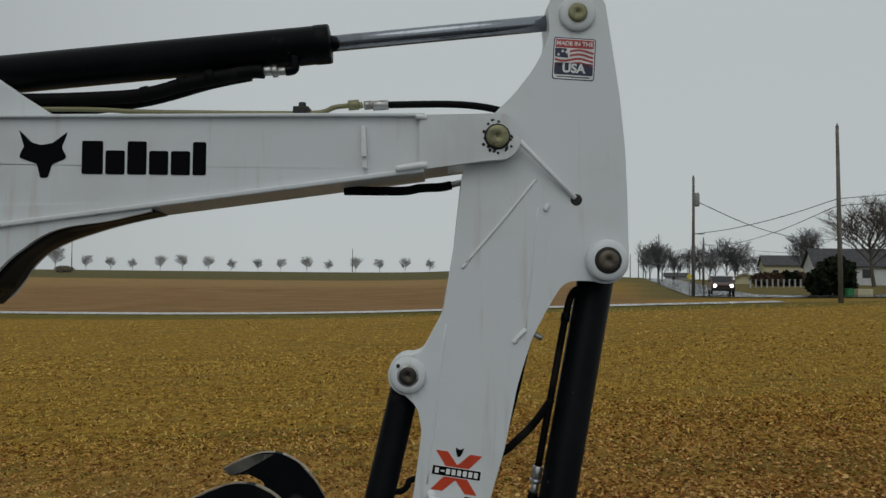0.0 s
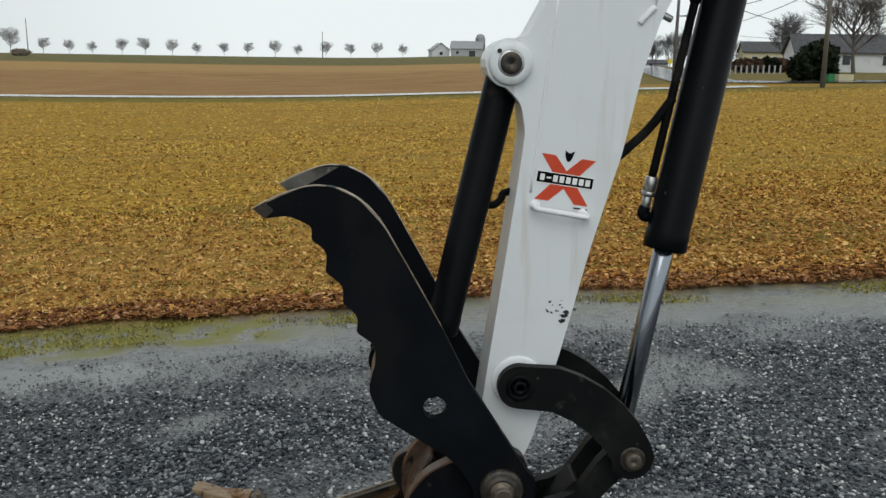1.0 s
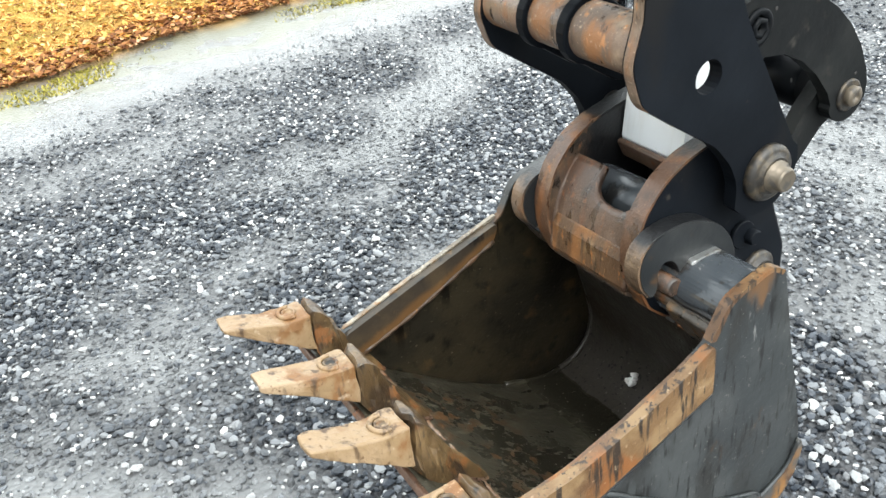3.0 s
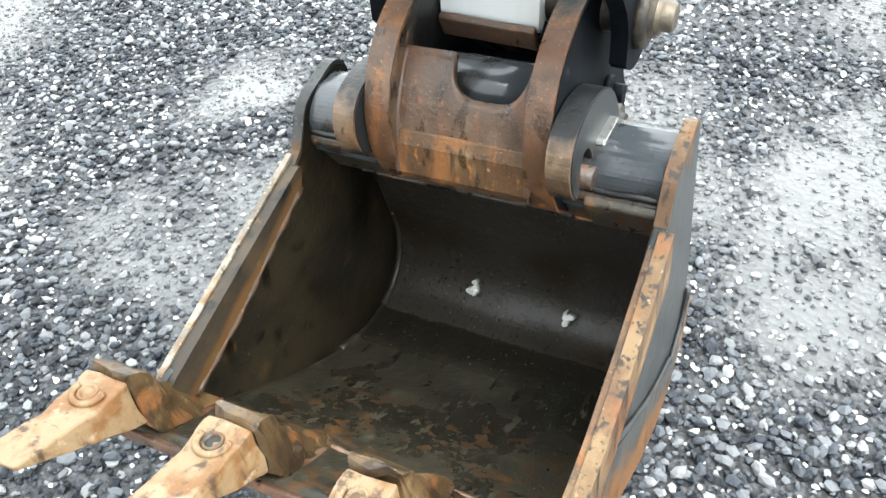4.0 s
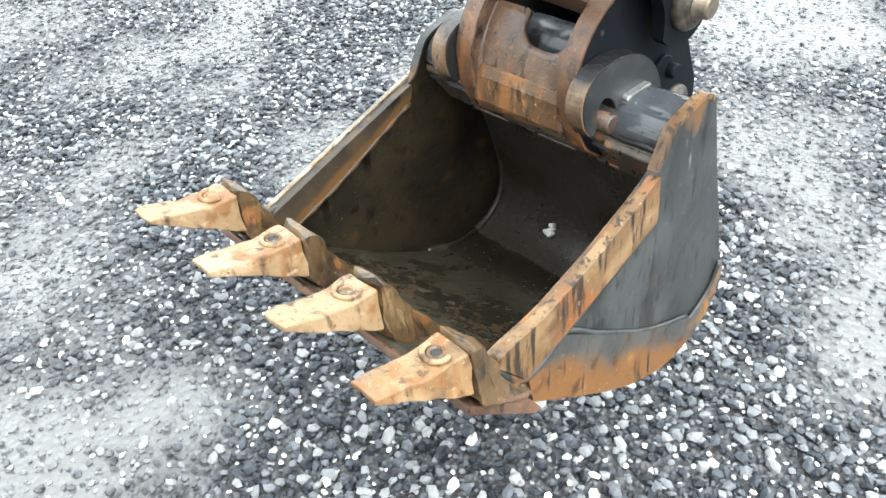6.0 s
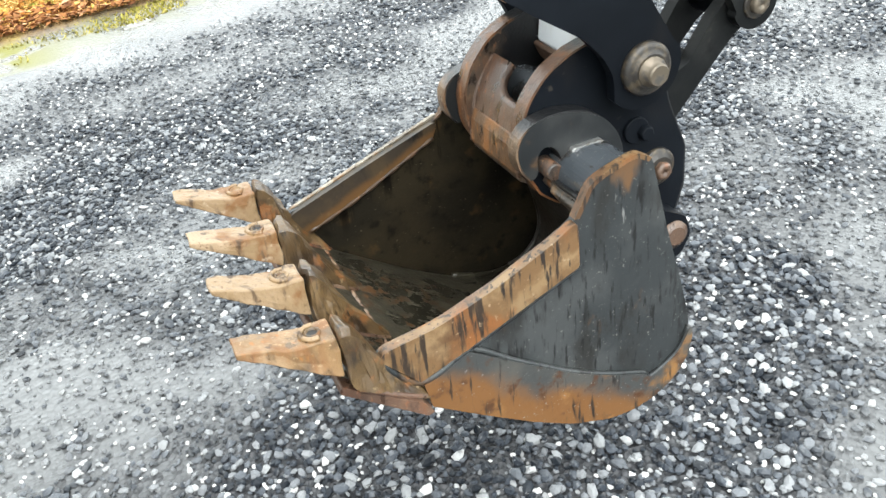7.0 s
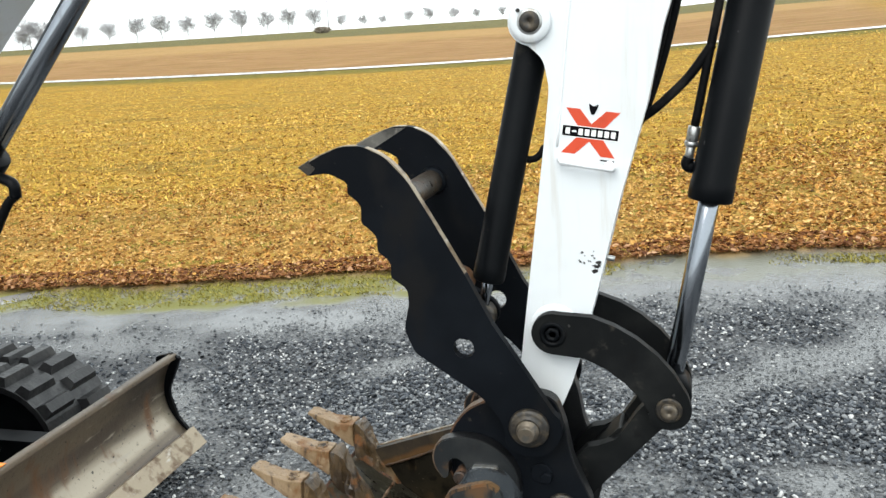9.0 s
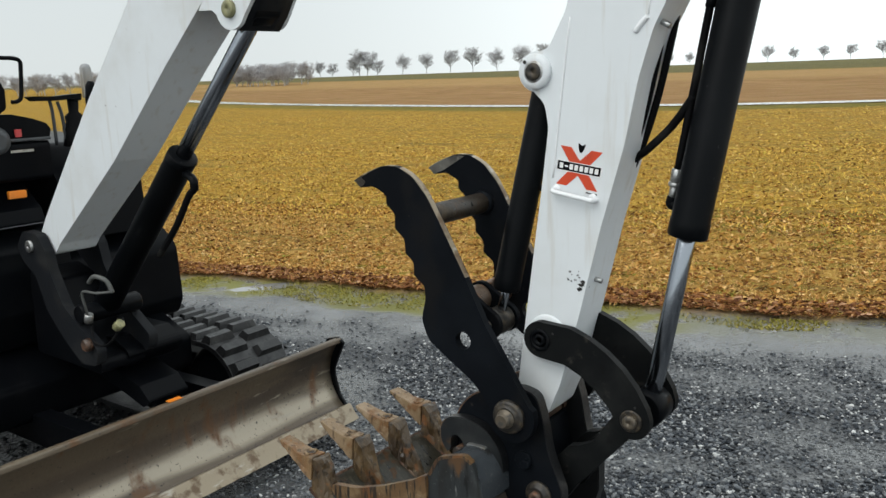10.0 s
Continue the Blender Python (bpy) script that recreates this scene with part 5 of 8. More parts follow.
part("top_tube", slab(rounded([(-0.172, 0.724, 0.02), (-0.180, 0.790, 0.06), (-0.146, 0.824, 0.06), (-0.076, 0.826, 0.06), (-0.034, 0.775, 0.06), (-0.030, 0.690, 0.02), (-0.09, 0.690)], 7), -HW + 0.012, HW - 0.012), tube_grey, bucket, "wet grey box tube along the back", 0.010, segments=3)
for y0, y1 in ((-0.274, -0.172), (0.170, 0.274)):
    part("weld", sweep([(-0.178, y0, 0.768), (-0.181, (y0 * 2 + y1) / 3, 0.771), (-0.179, (y0 + y1 * 2) / 3, 0.767), (-0.178, y1, 0.769)], 0.0055, 6), hook_mat, body)
hook_line = [tuple(p) for p in flow([(-0.230, 0.782), (-0.246, 0.804), (-0.253, 0.834), (-0.244, 0.866), (-0.216, 0.887), (-0.172, 0.895), (-0.126, 0.889), (-0.088, 0.872), (-0.056, 0.842), (-0.036, 0.805), (-0.030, 0.760)], 4)] + [(-0.150, 0.745)]
hook_line += [tuple(p) for p in flow([(-0.160, 0.782), (-0.166, 0.812), (-0.180, 0.832), (-0.200, 0.837), (-0.214, 0.822), (-0.214, 0.798), (-0.218, 0.784), (-0.225, 0.779)], 4)]
for y0, y1 in ((-0.172, -0.139), (0.139, 0.172)):
    hk = part("hook", slab(hook_line, y0, y1), hook_mat, bucket, "grey hook plate with a rubbed rusty rim", 0.006, segments=3)
    part("hook_paint", slab([(-0.15 + (p[0] + 0.15) * 0.96, 0.835 + (p[1] - 0.835) * 0.96) for p in hook_line], y0 - 0.0015, y1 + 0.0015), hook_side, hk)
part("gusset", slab([(-0.150, 0.818), (-0.145, 0.826), (-0.085, 0.828), (-0.082, 0.820)], -0.186, -0.170), steel, bucket, "bare bright weld beside the hook", 0.003)
for y0, y1 in ((-0.185, -0.135), (0.15, 0.20)):
    lug = part("lock_lug", slab(rounded([(-0.01, 0.640), (0.060, 0.632, 0.03), (0.112, 0.605, 0.03), (0.126, 0.560, 0.04), (0.105, 0.518, 0.03), (0.050, 0.505, 0.02), (0.02, 0.53)], 4), y0, y1), thumb_black, bucket, "dark lock lug", 0.008)
    part("lock_pin", lathe((0.082, y0 + 0.01, 0.572), (0.082, y0 - 0.012, 0.572), [(0, 0.030), (0.016, 0.030), (0.018, 0.022), (0.022, 0.020)], 20), coupler_rust, lug, "rusty lock pin")
lip = part("lip_plate", slab(rounded([(-0.668, 0.590, 0.004), (-0.662, 0.602, 0.004), (-0.530, 0.5075), (-0.512, 0.480), (-0.524, 0.476)]), -HW - 0.028, HW + 0.028), lip_rust, bucket, "rusted cutting lip between the teeth", 0.003)
rng = random.Random(12)
for y0, y1 in ((-0.262, -0.118), (-0.070, 0.070), (0.118, 0.262)):
    part("weld", sweep([(-0.530 + rng.uniform(-0.002, 0.002), y0 + (y1 - y0) * k / 7, 0.5065) for k in range(8)], lambda t: 0.0065 + 0.0008 * math.sin(t * 37), 7, per=4), bead_mat, body, "pale rubbed weld bead")
rng = random.Random(8)
for y, x, z in ((0.098, 0.012, 0.345), (-0.100, 0.000, 0.340)):
    bm = bmesh.new()
    for k in range(9):
        dy, dz, r = rng.uniform(-0.008, 0.008), rng.uniform(-0.013, 0.013), rng.uniform(0.003, 0.0065)
        lathe((x + dz * 0.4, y + dy, z - 0.012 + dz), (x - 0.022 + dz * 0.4, y + dy, z + dz), [(0, r), (0.022, r), (0.0245, r * 0.6)], 7, bm)
    part("wear_spot", bm, decal_white, body, "bare bright spot")


def wedge(sections, bm=None):
    """A body through rectangles: rows of (x, z low, z high, half width low, half width high, y)."""
    bm = bm or bmesh.new()
    rows = [[bm.verts.new((x, y + s * w, z)) for s, w, z in ((-1, wl, zl), (1, wl, zl), (1, wh, zh), (-1, wh, zh))] for x, zl, zh, wl, wh, y in sections]
    for a, b in zip(rows, rows[1:]):
        for i in range(4):
            bm.faces.new((a[i], a[(i + 1) % 4], b[(i + 1) % 4], b[i]))
    bm.faces.new(rows[0][::-1])
    bm.faces.new(rows[-1])
    bmesh.ops.recalc_face_normals(bm, faces=bm.faces)
    return bm


def roughen(bm, seed, amount):
    """Cuts a casting finer and makes its faces uneven."""
    bmesh.ops.subdivide_edges(bm, edges=bm.edges, cuts=2, use_grid_fill=True)
    for v in bm.verts:
        q = v.co * 38 + Vector((seed * 3.1, seed, 0))
        v.co += Vector((noise.noise(q), noise.noise(q + Vector((7, 1, 4))), noise.noise(q + Vector((2, 9, 5))))) * amount
    return bm


for i, y in enumerate((0.283, 0.094, -0.094, -0.283)):
    d, q = (0.0, -0.003, 0.003, 0.004)[i], (0.003, -0.001, 0.002, 0.0)[i]
    tooth = part("tooth", roughen(wedge([(-0.810 + d, 0.713 + q, 0.722 + q, 0.023, 0.025, y), (-0.790 + d, 0.703 + q, 0.720 + q, 0.028, 0.027, y), (-0.735, 0.672, 0.705, 0.033, 0.028, y), (-0.695, 0.647, 0.698, 0.037, 0.030, y), (-0.662, 0.628, 0.699, 0.039, 0.031, y), (-0.653, 0.624, 0.698, 0.0385, 0.0305, y)]), i, 0.0035), tooth_rust if i == 3 else tooth_mat, bucket, "ochre cast digging tooth, worn at its tip", 0.003)
    part("adapter", roughen(wedge([(-0.649, 0.616, 0.690, 0.036, 0.029, y), (-0.643, 0.600, 0.699, 0.042, 0.034, y), (-0.630, 0.588, 0.694, 0.044, 0.033, y), (-0.617, 0.577, 0.676, 0.043, 0.028, y), (-0.600, 0.563, 0.640, 0.039, 0.021, y), (-0.572, 0.542, 0.590, 0.032, 0.015, y), (-0.515, 0.497, 0.512, 0.021, 0.009, y)]), i + 9, 0.0085), adapter_mat, tooth, "muddy brown adapter", 0.008)
    part("weld", sweep([(-0.636, y - 0.034, 0.588), (-0.600, y - 0.032, 0.562), (-0.560, y - 0.026, 0.532), (-0.520, y - 0.014, 0.503), (-0.514, y, 0.498), (-0.520, y + 0.014, 0.503), (-0.560, y + 0.026, 0.532), (-0.600, y + 0.032, 0.562), (-0.636, y + 0.034, 0.588)], 0.006, 6), lip_rust, tooth)
    rim = [(-0.684 - 0.0185 * math.cos(a), y + 0.0195 * math.sin(a), 0.7005) for a in np.linspace(-1.9, 1.9, 12)]
    part("pin_rim", sweep(rim, 0.0045, 8, per=2), tooth_mat, tooth)
    part("tooth_pin", lathe((-0.684, y, 0.690), (-0.684, y, 0.7020), [(0, 0.0135), (0.0110, 0.0135), (0.0120, 0.012), (0.0120, 0.0095), (0.0085, 0.0090)], 18), (tooth_mat, adapter_mat, tooth_mat, adapter_mat)[i], tooth)
    part("pin_recess", rod((-0.684, y, 0.690), (-0.684, y, 0.6992), 0.0092, 14), (tooth_mat, chip_dark, adapter_mat, chip_dark)[i], tooth)
leaned(bucket)

# ---- the rest of the machine: blade, tracks, swing casting, bodywork ----
blade_line = flow([(-1.965, 0.462), (-2.015, 0.380), (-2.040, 0.290), (-2.030, 0.200), (-1.985, 0.120), (-1.935, 0.075)], 5)
bm = bmesh.new()
rows = [[bm.verts.new((p[0], -0.80 + 1.98 * j / 20, p[1])) for j in range(21)] for p in blade_line]
for a, b in zip(rows, rows[1:]):
    for j in range(20):
        bm.faces.new((a[j], a[j + 1], b[j + 1], b[j])).smooth = True
blade = part("dozer_blade", bm, blade_mat, digger, "scuffed bare-steel dozer blade held off the ground")
sol = blade.modifiers.new("thickness", "SOLIDIFY")
sol.thickness, sol.offset = 0.014, 1
part("cutting_edge", slab([(-1.942, 0.092), (-1.925, 0.098), (-1.862, 0.020), (-1.874, 0.012)], -0.80, 1.19), edge_mat, blade, "pale chipped cutting edge", 0.003)
part("top_bar", slab(rounded([(-1.950, 0.452, 0.008), (-1.955, 0.478, 0.012), (-1.995, 0.475, 0.012), (-1.990, 0.440, 0.008)]), -0.80, 1.18), blade_mat, blade, "rubbed bare top bar", 0.008, segments=3)
part("end_plate", slab(rounded([(-1.930, 0.455, 0.01), (-1.975, 0.482, 0.01), (-2.060, 0.460, 0.02), (-2.075, 0.250, 0.05), (-2.020, 0.090, 0.02), (-1.925, 0.070, 0.01), (-1.985, 0.150, 0.05), (-2.020, 0.280, 0.1)]), 1.166, 1.182), black, blade, "", 0.002)
part("end_plate", slab(rounded([(-1.930, 0.455, 0.01), (-1.975, 0.482, 0.01), (-2.060, 0.460, 0.02), (-2.075, 0.250, 0.05), (-2.020, 0.090, 0.02), (-1.925, 0.070, 0.01), (-1.985, 0.150, 0.05), (-2.020, 0.280, 0.1)]), -0.802, -0.786), black, blade, "", 0.002)
for y in (-0.15, 0.53):
    part("push_arm", slab(rounded([(-2.065, 0.36, 0.02), (-2.065, 0.20, 0.02), (-3.1, 0.20), (-3.1, 0.34)]), y - 0.045, y + 0.045), panel_black, blade, "black blade push arm", 0.01)
part("blade_ram", rod((-2.05, 0.19, 0.33), (-2.75, 0.19, 0.50), 0.042, 20), panel_black, blade)
part("ram_guard", slab(rounded([(-2.74, 0.56, 0.02), (-2.72, 0.63, 0.03), (-2.22, 0.50, 0.03), (-2.14, 0.43, 0.03), (-2.20, 0.40, 0.02)], 4), 0.08, 0.30), panel_black, blade, "black guard over the blade cylinder", 0.012, segments=3)
part("warning_patch", slab([(-1.992, 0.480), (-1.960, 0.480), (-1.960, 0.482), (-1.992, 0.482)], 0.06, 0.13), orange, blade)


def track(y0, y1):
    zc, r, xa, xb = 0.170, 0.295, -4.40, -2.62
    loop = arc(xb, zc, r, -90, 90, 14) + arc(xa, zc, r, 90, 270, 14)
    inner = [(xb + (p[0] - xb) * 0.9 if p[0] > xb else p[0] + (0.03 if p[0] < xa else 0), zc + (p[1] - zc) * 0.90) for p in loop]
    belt = part("track", slab(loop, y0, y1, (inner,)), track_rubber, digger, "muddy rubber crawler track", 0.01)
    # staggered lugs all the way round
    pts = []
    for a, b in zip(loop, loop[1:] + loop[:1]):
        seg = math.dist(a, b)
        k = max(1, int(seg / 0.01))
        pts += [(a[0] + (b[0] - a[0]) * i / k, a[1] + (b[1] - a[1]) * i / k) for i in range(k)]
    rng = random.Random(5)
    mid = (y0 + y1) / 2
    for i in range(0, len(pts) - 11, 11):
        for ya, yb, sh in ((y0 + 0.002, mid - 0.012, 0), (mid + 0.012, y1 - 0.002, 5)):
            p, q = Vector(pts[(i + sh) % len(pts)]), Vector(pts[(i + sh + 7) % len(pts)])
            w = (q - p).normalized()
            nrm = Vector((w.y, -w.x)) * rng.uniform(0.85, 1.1)
            c, d = q + nrm * 0.042 - w * 0.016, p + nrm * 0.042 + w * 0.014
            bm = slab([tuple(p - nrm * 0.006), tuple(q - nrm * 0.006), tuple(c), tuple(d)], ya, yb)
            for v in bm.verts:
                if (Vector((v.co.x, v.co.z)) - (p + q) / 2).dot(nrm) > 0.02:
                    v.co.y += 0.018 if v.co.y < (ya + yb) / 2 else -0.018
            part("tread_lug", bm, track_rubber, belt)
    for x in np.linspace(xa, xb, 5):
        part("roller", rod((x, y0 + 0.05, zc), (x, y1 - 0.05, zc), r * (0.80 if x in (xa, xb) else 0.45), 20), black, belt)
    part("track_frame", box(xa, xb, y0 + 0.09, y1 - 0.09, zc - 0.15, zc + 0.17), black, belt, "", 0.02)


track(0.74, 1.14)
track(-0.92, -0.52)
part("undercarriage", slab(rounded([(-2.70, 0.30, 0.05), (-2.70, 0.50, 0.05), (-3.0, 0.62), (-3.9, 0.62), (-4.2, 0.50, 0.05), (-4.2, 0.20, 0.05)]), -0.36, 0.74), panel_black, digger, "black undercarriage frame", 0.02)
# swing casting that carries the boom foot
cast_line = rounded([(-2.78, 1.150, 0.04), (-2.71, 1.235, 0.05), (-2.59, 1.225, 0.05), (-2.535, 1.150, 0.05), (-2.510, 1.050, 0.08), (-2.43, 0.905, 0.1), (-2.28, 0.800, 0.06), (-2.19, 0.740, 0.04), (-2.21, 0.660, 0.04), (-2.33, 0.650, 0.05), (-2.45, 0.740, 0.1), (-2.58, 0.870, 0.1), (-2.64, 1.020, 0.08), (-2.74, 1.090, 0.05)], 5)
for y0, y1 in ((BM0 - 0.055, BM0 - 0.008), (BM1 + 0.008, BM1 + 0.055)):
    sw = part("swing_casting", slab(cast_line, y0, y1), cast_grey, digger, "dark grey swing casting", 0.014)
    pin((-2.655, 1.165), 0.030, y0 - 0.012, y0 + 0.02, steel, sw)
part("casting_web", slab(rounded([(-2.80, 0.62, 0.03), (-2.78, 1.05, 0.05), (-2.60, 1.00, 0.06), (-2.40, 0.70, 0.05), (-2.25, 0.66, 0.03), (-2.25, 0.60, 0.03)]), BM0 - 0.01, BM1 + 0.01), panel_black, sw, "", 0.01)
part("ram_trunnion", rod((-2.32, BM0 - 0.05, 0.88), (-2.32, BM1 + 0.05, 0.88), 0.045, 22), panel_black, sw)
part("trunnion_cap", lathe((-2.24, BM0 - 0.06, 0.76), (-2.24, BM0 - 0.09, 0.76), [(0, 0.03), (0.02, 0.03), (0.03, 0.02)], 14), coupler_rust, sw, "rusty plug")
part("swing_yoke", slab(rounded([(-2.30, 0.58, 0.04), (-2.22, 0.66, 0.04), (-2.35, 0.72, 0.04), (-2.95, 0.72), (-2.95, 0.50)]), 0.06, 0.36), panel_black, sw, "", 0.012)
for a, m, r in (([(-2.230, -0.10, 1.04), (-2.170, -0.12, 1.07), (-2.120, -0.13, 1.085), (-2.060, -0.12, 1.07), (-2.040, -0.11, 1.02)], pale_hose, 0.010),
                ([(-2.260, -0.10, 0.86), (-2.250, -0.12, 0.93), (-2.240, -0.13, 1.00), (-2.130, -0.13, 1.01), (-2.050, -0.10, 1.02)], pale_hose, 0.006),
                ([(-2.270, -0.09, 0.84), (-2.210, -0.12, 0.78), (-2.130, -0.12, 0.77), (-2.060, -0.11, 0.82), (-2.030, -0.08, 0.90)], rubber, 0.006),
                ([(-1.568, 0.0, 1.475), (-1.607, 0.0, 1.445), (-1.690, 0.0, 1.335), (-1.750, 0.005, 1.275), (-1.850, 0.01, 1.18)], rubber, 0.014)):
    part("hose", sweep(a, r, 10, per=8), m, boom_ram if r == 0.014 else sw)
part("elbow_fitting", sweep([(-1.640, 0.02, 1.530), (-1.570, 0.0, 1.512), (-1.568, 0.0, 1.470)], 0.017, 10), black, boom_ram)
part("hose_fitting", rod((-2.275, -0.10, 0.85), (-2.260, -0.10, 0.89), 0.020, 8), steel, sw)
part("hose_fitting", rod((-2.055, -0.10, 0.86), (-2.02, -0.10, 0.885), 0.022, 8), brass, sw)

# bodywork
deck = part("bodywork", slab(rounded([(-2.92, 0.62, 0.03), (-2.86, 0.80, 0.06), (-2.90, 1.10, 0.05), (-3.0, 1.20, 0.03), (-4.75, 1.20, 0.1), (-4.80, 0.62, 0.06)], 5), -0.62, 0.20), panel_black, digger, "glossy black bodywork of the upper carriage", 0.03, segments=3)
part("side_skirt", slab(rounded([(-2.96, 0.56, 0.06), (-2.90, 0.66, 0.06), (-2.92, 0.98, 0.10), (-3.05, 1.08, 0.05), (-4.7, 1.08, 0.05), (-4.7, 0.56, 0.05)], 6), 0.205, 0.86), panel_black, deck, "", 0.04, segments=3)
part("side_panel", slab(rounded([(-2.90, 1.22, 0.02), (-2.93, 1.30, 0.02), (-3.35, 1.62, 0.05), (-4.4, 1.62), (-4.4, 1.22)]), -0.60, 0.10), panel_black, deck, "", 0.02)
part("panel_line", slab([(-2.905, 1.225), (-2.915, 1.235), (-3.6, 1.235), (-3.6, 1.225)], -0.61, 0.11), grey_plastic, deck)
part("reflector", box(-2.925, -2.90, -0.065, 0.022, 1.362, 1.400), orange, deck, "amber reflector", 0.004)
part("hood", slab(rounded([(-2.93, 1.10), (-2.96, 1.40, 0.08), (-3.10, 1.60, 0.08), (-4.6, 1.66, 0.1), (-4.7, 1.10)]), 0.22, 0.70), panel_black, deck, "", 0.03)
part("dashboard", slab(rounded([(-2.91, 1.44, 0.03), (-2.90, 1.63, 0.03), (-3.30, 1.64, 0.03), (-3.30, 1.44, 0.03)]), -0.30, 0.17), panel_black, deck, "black dashboard", 0.02)
bm = slab(rounded([(-0.30, 1.60), (-0.30, 1.775, 0.03), (0.003, 1.764, 0.03), (0.103, 1.740, 0.05), (0.171, 1.714, 0.03), (0.191, 1.685, 0.02), (0.182, 1.645, 0.02), (0.10, 1.640)], 5), -3.10, -2.915)
bmesh.ops.transform(bm, matrix=Matrix(((0, 1, 0, 0), (1, 0, 0, 0), (0, 0, 1, 0), (0, 0, 0, 1))), verts=bm.verts)
bmesh.ops.recalc_face_normals(bm, faces=bm.faces)
part("instrument_cowl", bm, panel_black, deck, "black arched instrument cowl", 0.015, segments=3)
part("dash_rail", box(-2.915, -2.895, -0.30, 0.176, 1.634, 1.648), grey_plastic, deck, "grey rail along the dashboard", 0.004)
part("label_strip", box(-2.905, -2.897, -0.030, 0.082, 1.582, 1.594), steel, deck, "pale strip on the dashboard")
part("gauge_pod", lathe((-3.02, -0.085, 1.645), (-2.885, -0.085, 1.640), [(0, 0.066), (0.10, 0.070), (0.125, 0.060), (0.135, 0.035)], 22), grey_plastic, deck, "grey rounded pod")
part("red_tag", box(-2.912, -2.900, 0.004, 0.034, 1.656, 1.692), flag_red, deck, "small red tag")
for a, m, b in (((0.227, 1.60), (0.207, 1.762), (0.193, 1.825)), ((0.282, 1.60), (0.255, 1.745), (0.233, 1.815))):
    part("travel_lever", sweep([(-2.94, a[0], a[1]), (-2.91, m[0], m[1]), (-2.90, b[0], b[1])], 0.0085, 10), grey_plastic, deck, "slim steel lever")
bm = slab(rounded([(0.080, 1.846, 0.004), (0.112, 1.822, 0.006), (0.215, 1.820, 0.02), (0.300, 1.826, 0.01), (0.345, 1.815, 0.008), (0.352, 1.852, 0.008), (0.306, 1.850, 0.01), (0.215, 1.842, 0.02)], 4), -2.935, -2.87)
bmesh.ops.transform(bm, matrix=Matrix(((0, 1, 0, 0), (1, 0, 0, 0), (0, 0, 1, 0), (0, 0, 0, 1))), verts=bm.verts)
bmesh.ops.recalc_face_normals(bm, faces=bm.faces)
part("lever_grip", bm, panel_black, deck, "flat black lever grip", 0.004)
part("boot", lathe((-2.93, 0.326, 1.59), (-2.91, 0.322, 1.83), [(0, 0.062), (0.05, 0.055), (0.09, 0.060), (0.12, 0.040), (0.15, 0.045), (0.17, 0.024), (0.235, 0.028), (0.24, 0.020)], 18), rubber, deck, "ribbed rubber boot")
part("joystick", lathe((-2.93, 0.405, 1.66), (-2.90, 0.426, 1.915), [(0, 0.03), (0.10, 0.014), (0.16, 0.024), (0.23, 0.026), (0.255, 0.014)], 14), panel_black, deck)
part("mirror_frame", sweep([(-2.90, -0.20, 2.035), (-2.90, -0.02, 2.029), (-2.90, 0.043, 2.026), (-2.90, 0.070, 2.010), (-2.90, 0.068, 1.960), (-2.90, 0.063, 1.904), (-2.90, 0.053, 1.842), (-2.90, 0.030, 1.824), (-2.90, 0.005, 1.822)], 0.010, 10), panel_black, deck, "black mirror frame")
bm = slab(rounded([(-0.30, 1.76), (-0.30, 1.99, 0.05), (-0.06, 1.985, 0.06), (0.012, 1.944, 0.06), (0.040, 1.878, 0.04), (0.036, 1.790, 0.03), (0.0, 1.765, 0.02)], 5), -3.16, -3.02)
bmesh.ops.transform(bm, matrix=Matrix(((0, 1, 0, 0), (1, 0, 0, 0), (0, 0, 1, 0), (0, 0, 0, 1))), verts=bm.verts)
bmesh.ops.recalc_face_normals(bm, faces=bm.faces)
part("headrest", bm, rubber, deck, "dark rounded backrest edge", 0.03, segments=3)
part("seat", slab(rounded([(-3.9, 1.25), (-3.35, 1.25, 0.05), (-3.32, 1.38, 0.05), (-3.8, 1.40, 0.04), (-3.95, 1.95, 0.06), (-4.05, 1.95, 0.06)]), -0.50, -0.04), rubber, deck, "black operator seat", 0.03)

# ---- ground ----
ground_mat = Mat("ground", (0.040, 0.042, 0.046), 0.55)
g = ground_mat
pale = g.attr("pale")
pos_x, pos_y = g.axis(0), g.axis(1)
g.blend(g.ramp(g.voronoi(55, "F1"), 0.30, 0.75), (0.022, 0.023, 0.026))
g.blend(g.ramp(g.noise(24, 5), 0.50, 0.75), (0.07, 0.072, 0.076), 0.5)
g.blend(pale, (0.102, 0.104, 0.104), 0.13)
g.blend(g.math("MULTIPLY", pale, g.ramp(g.noise(9, 5), 0.5, 0.7)), (0.072, 0.074, 0.076), 0.2)
edge = g.attr("field")
g.blend(g.math("MULTIPLY", g.attr("mud"), 0.7), (0.150, 0.142, 0.118), 0.22)
g.blend(g.math("MULTIPLY", g.attr("mud"), g.ramp(g.noise(3.4, 6, offset=4), 0.38, 0.54)), (0.150, 0.145, 0.026), 0.8)
turf = g.palette(g.math("MULTIPLY_ADD", g.noise(75, 3, offset=5), 0.5, g.math("MULTIPLY", g.noise(9, 7, (1, 0.5, 1)), 0.5)), [(0.39, (0.075, 0.033, 0.008)), (0.455, (0.225, 0.114, 0.024)), (0.505, (0.385, 0.210, 0.052)), (0.555, (0.385, 0.228, 0.056)), (0.62, (0.56, 0.355, 0.125))])
g.blend(edge, turf, 0.8)
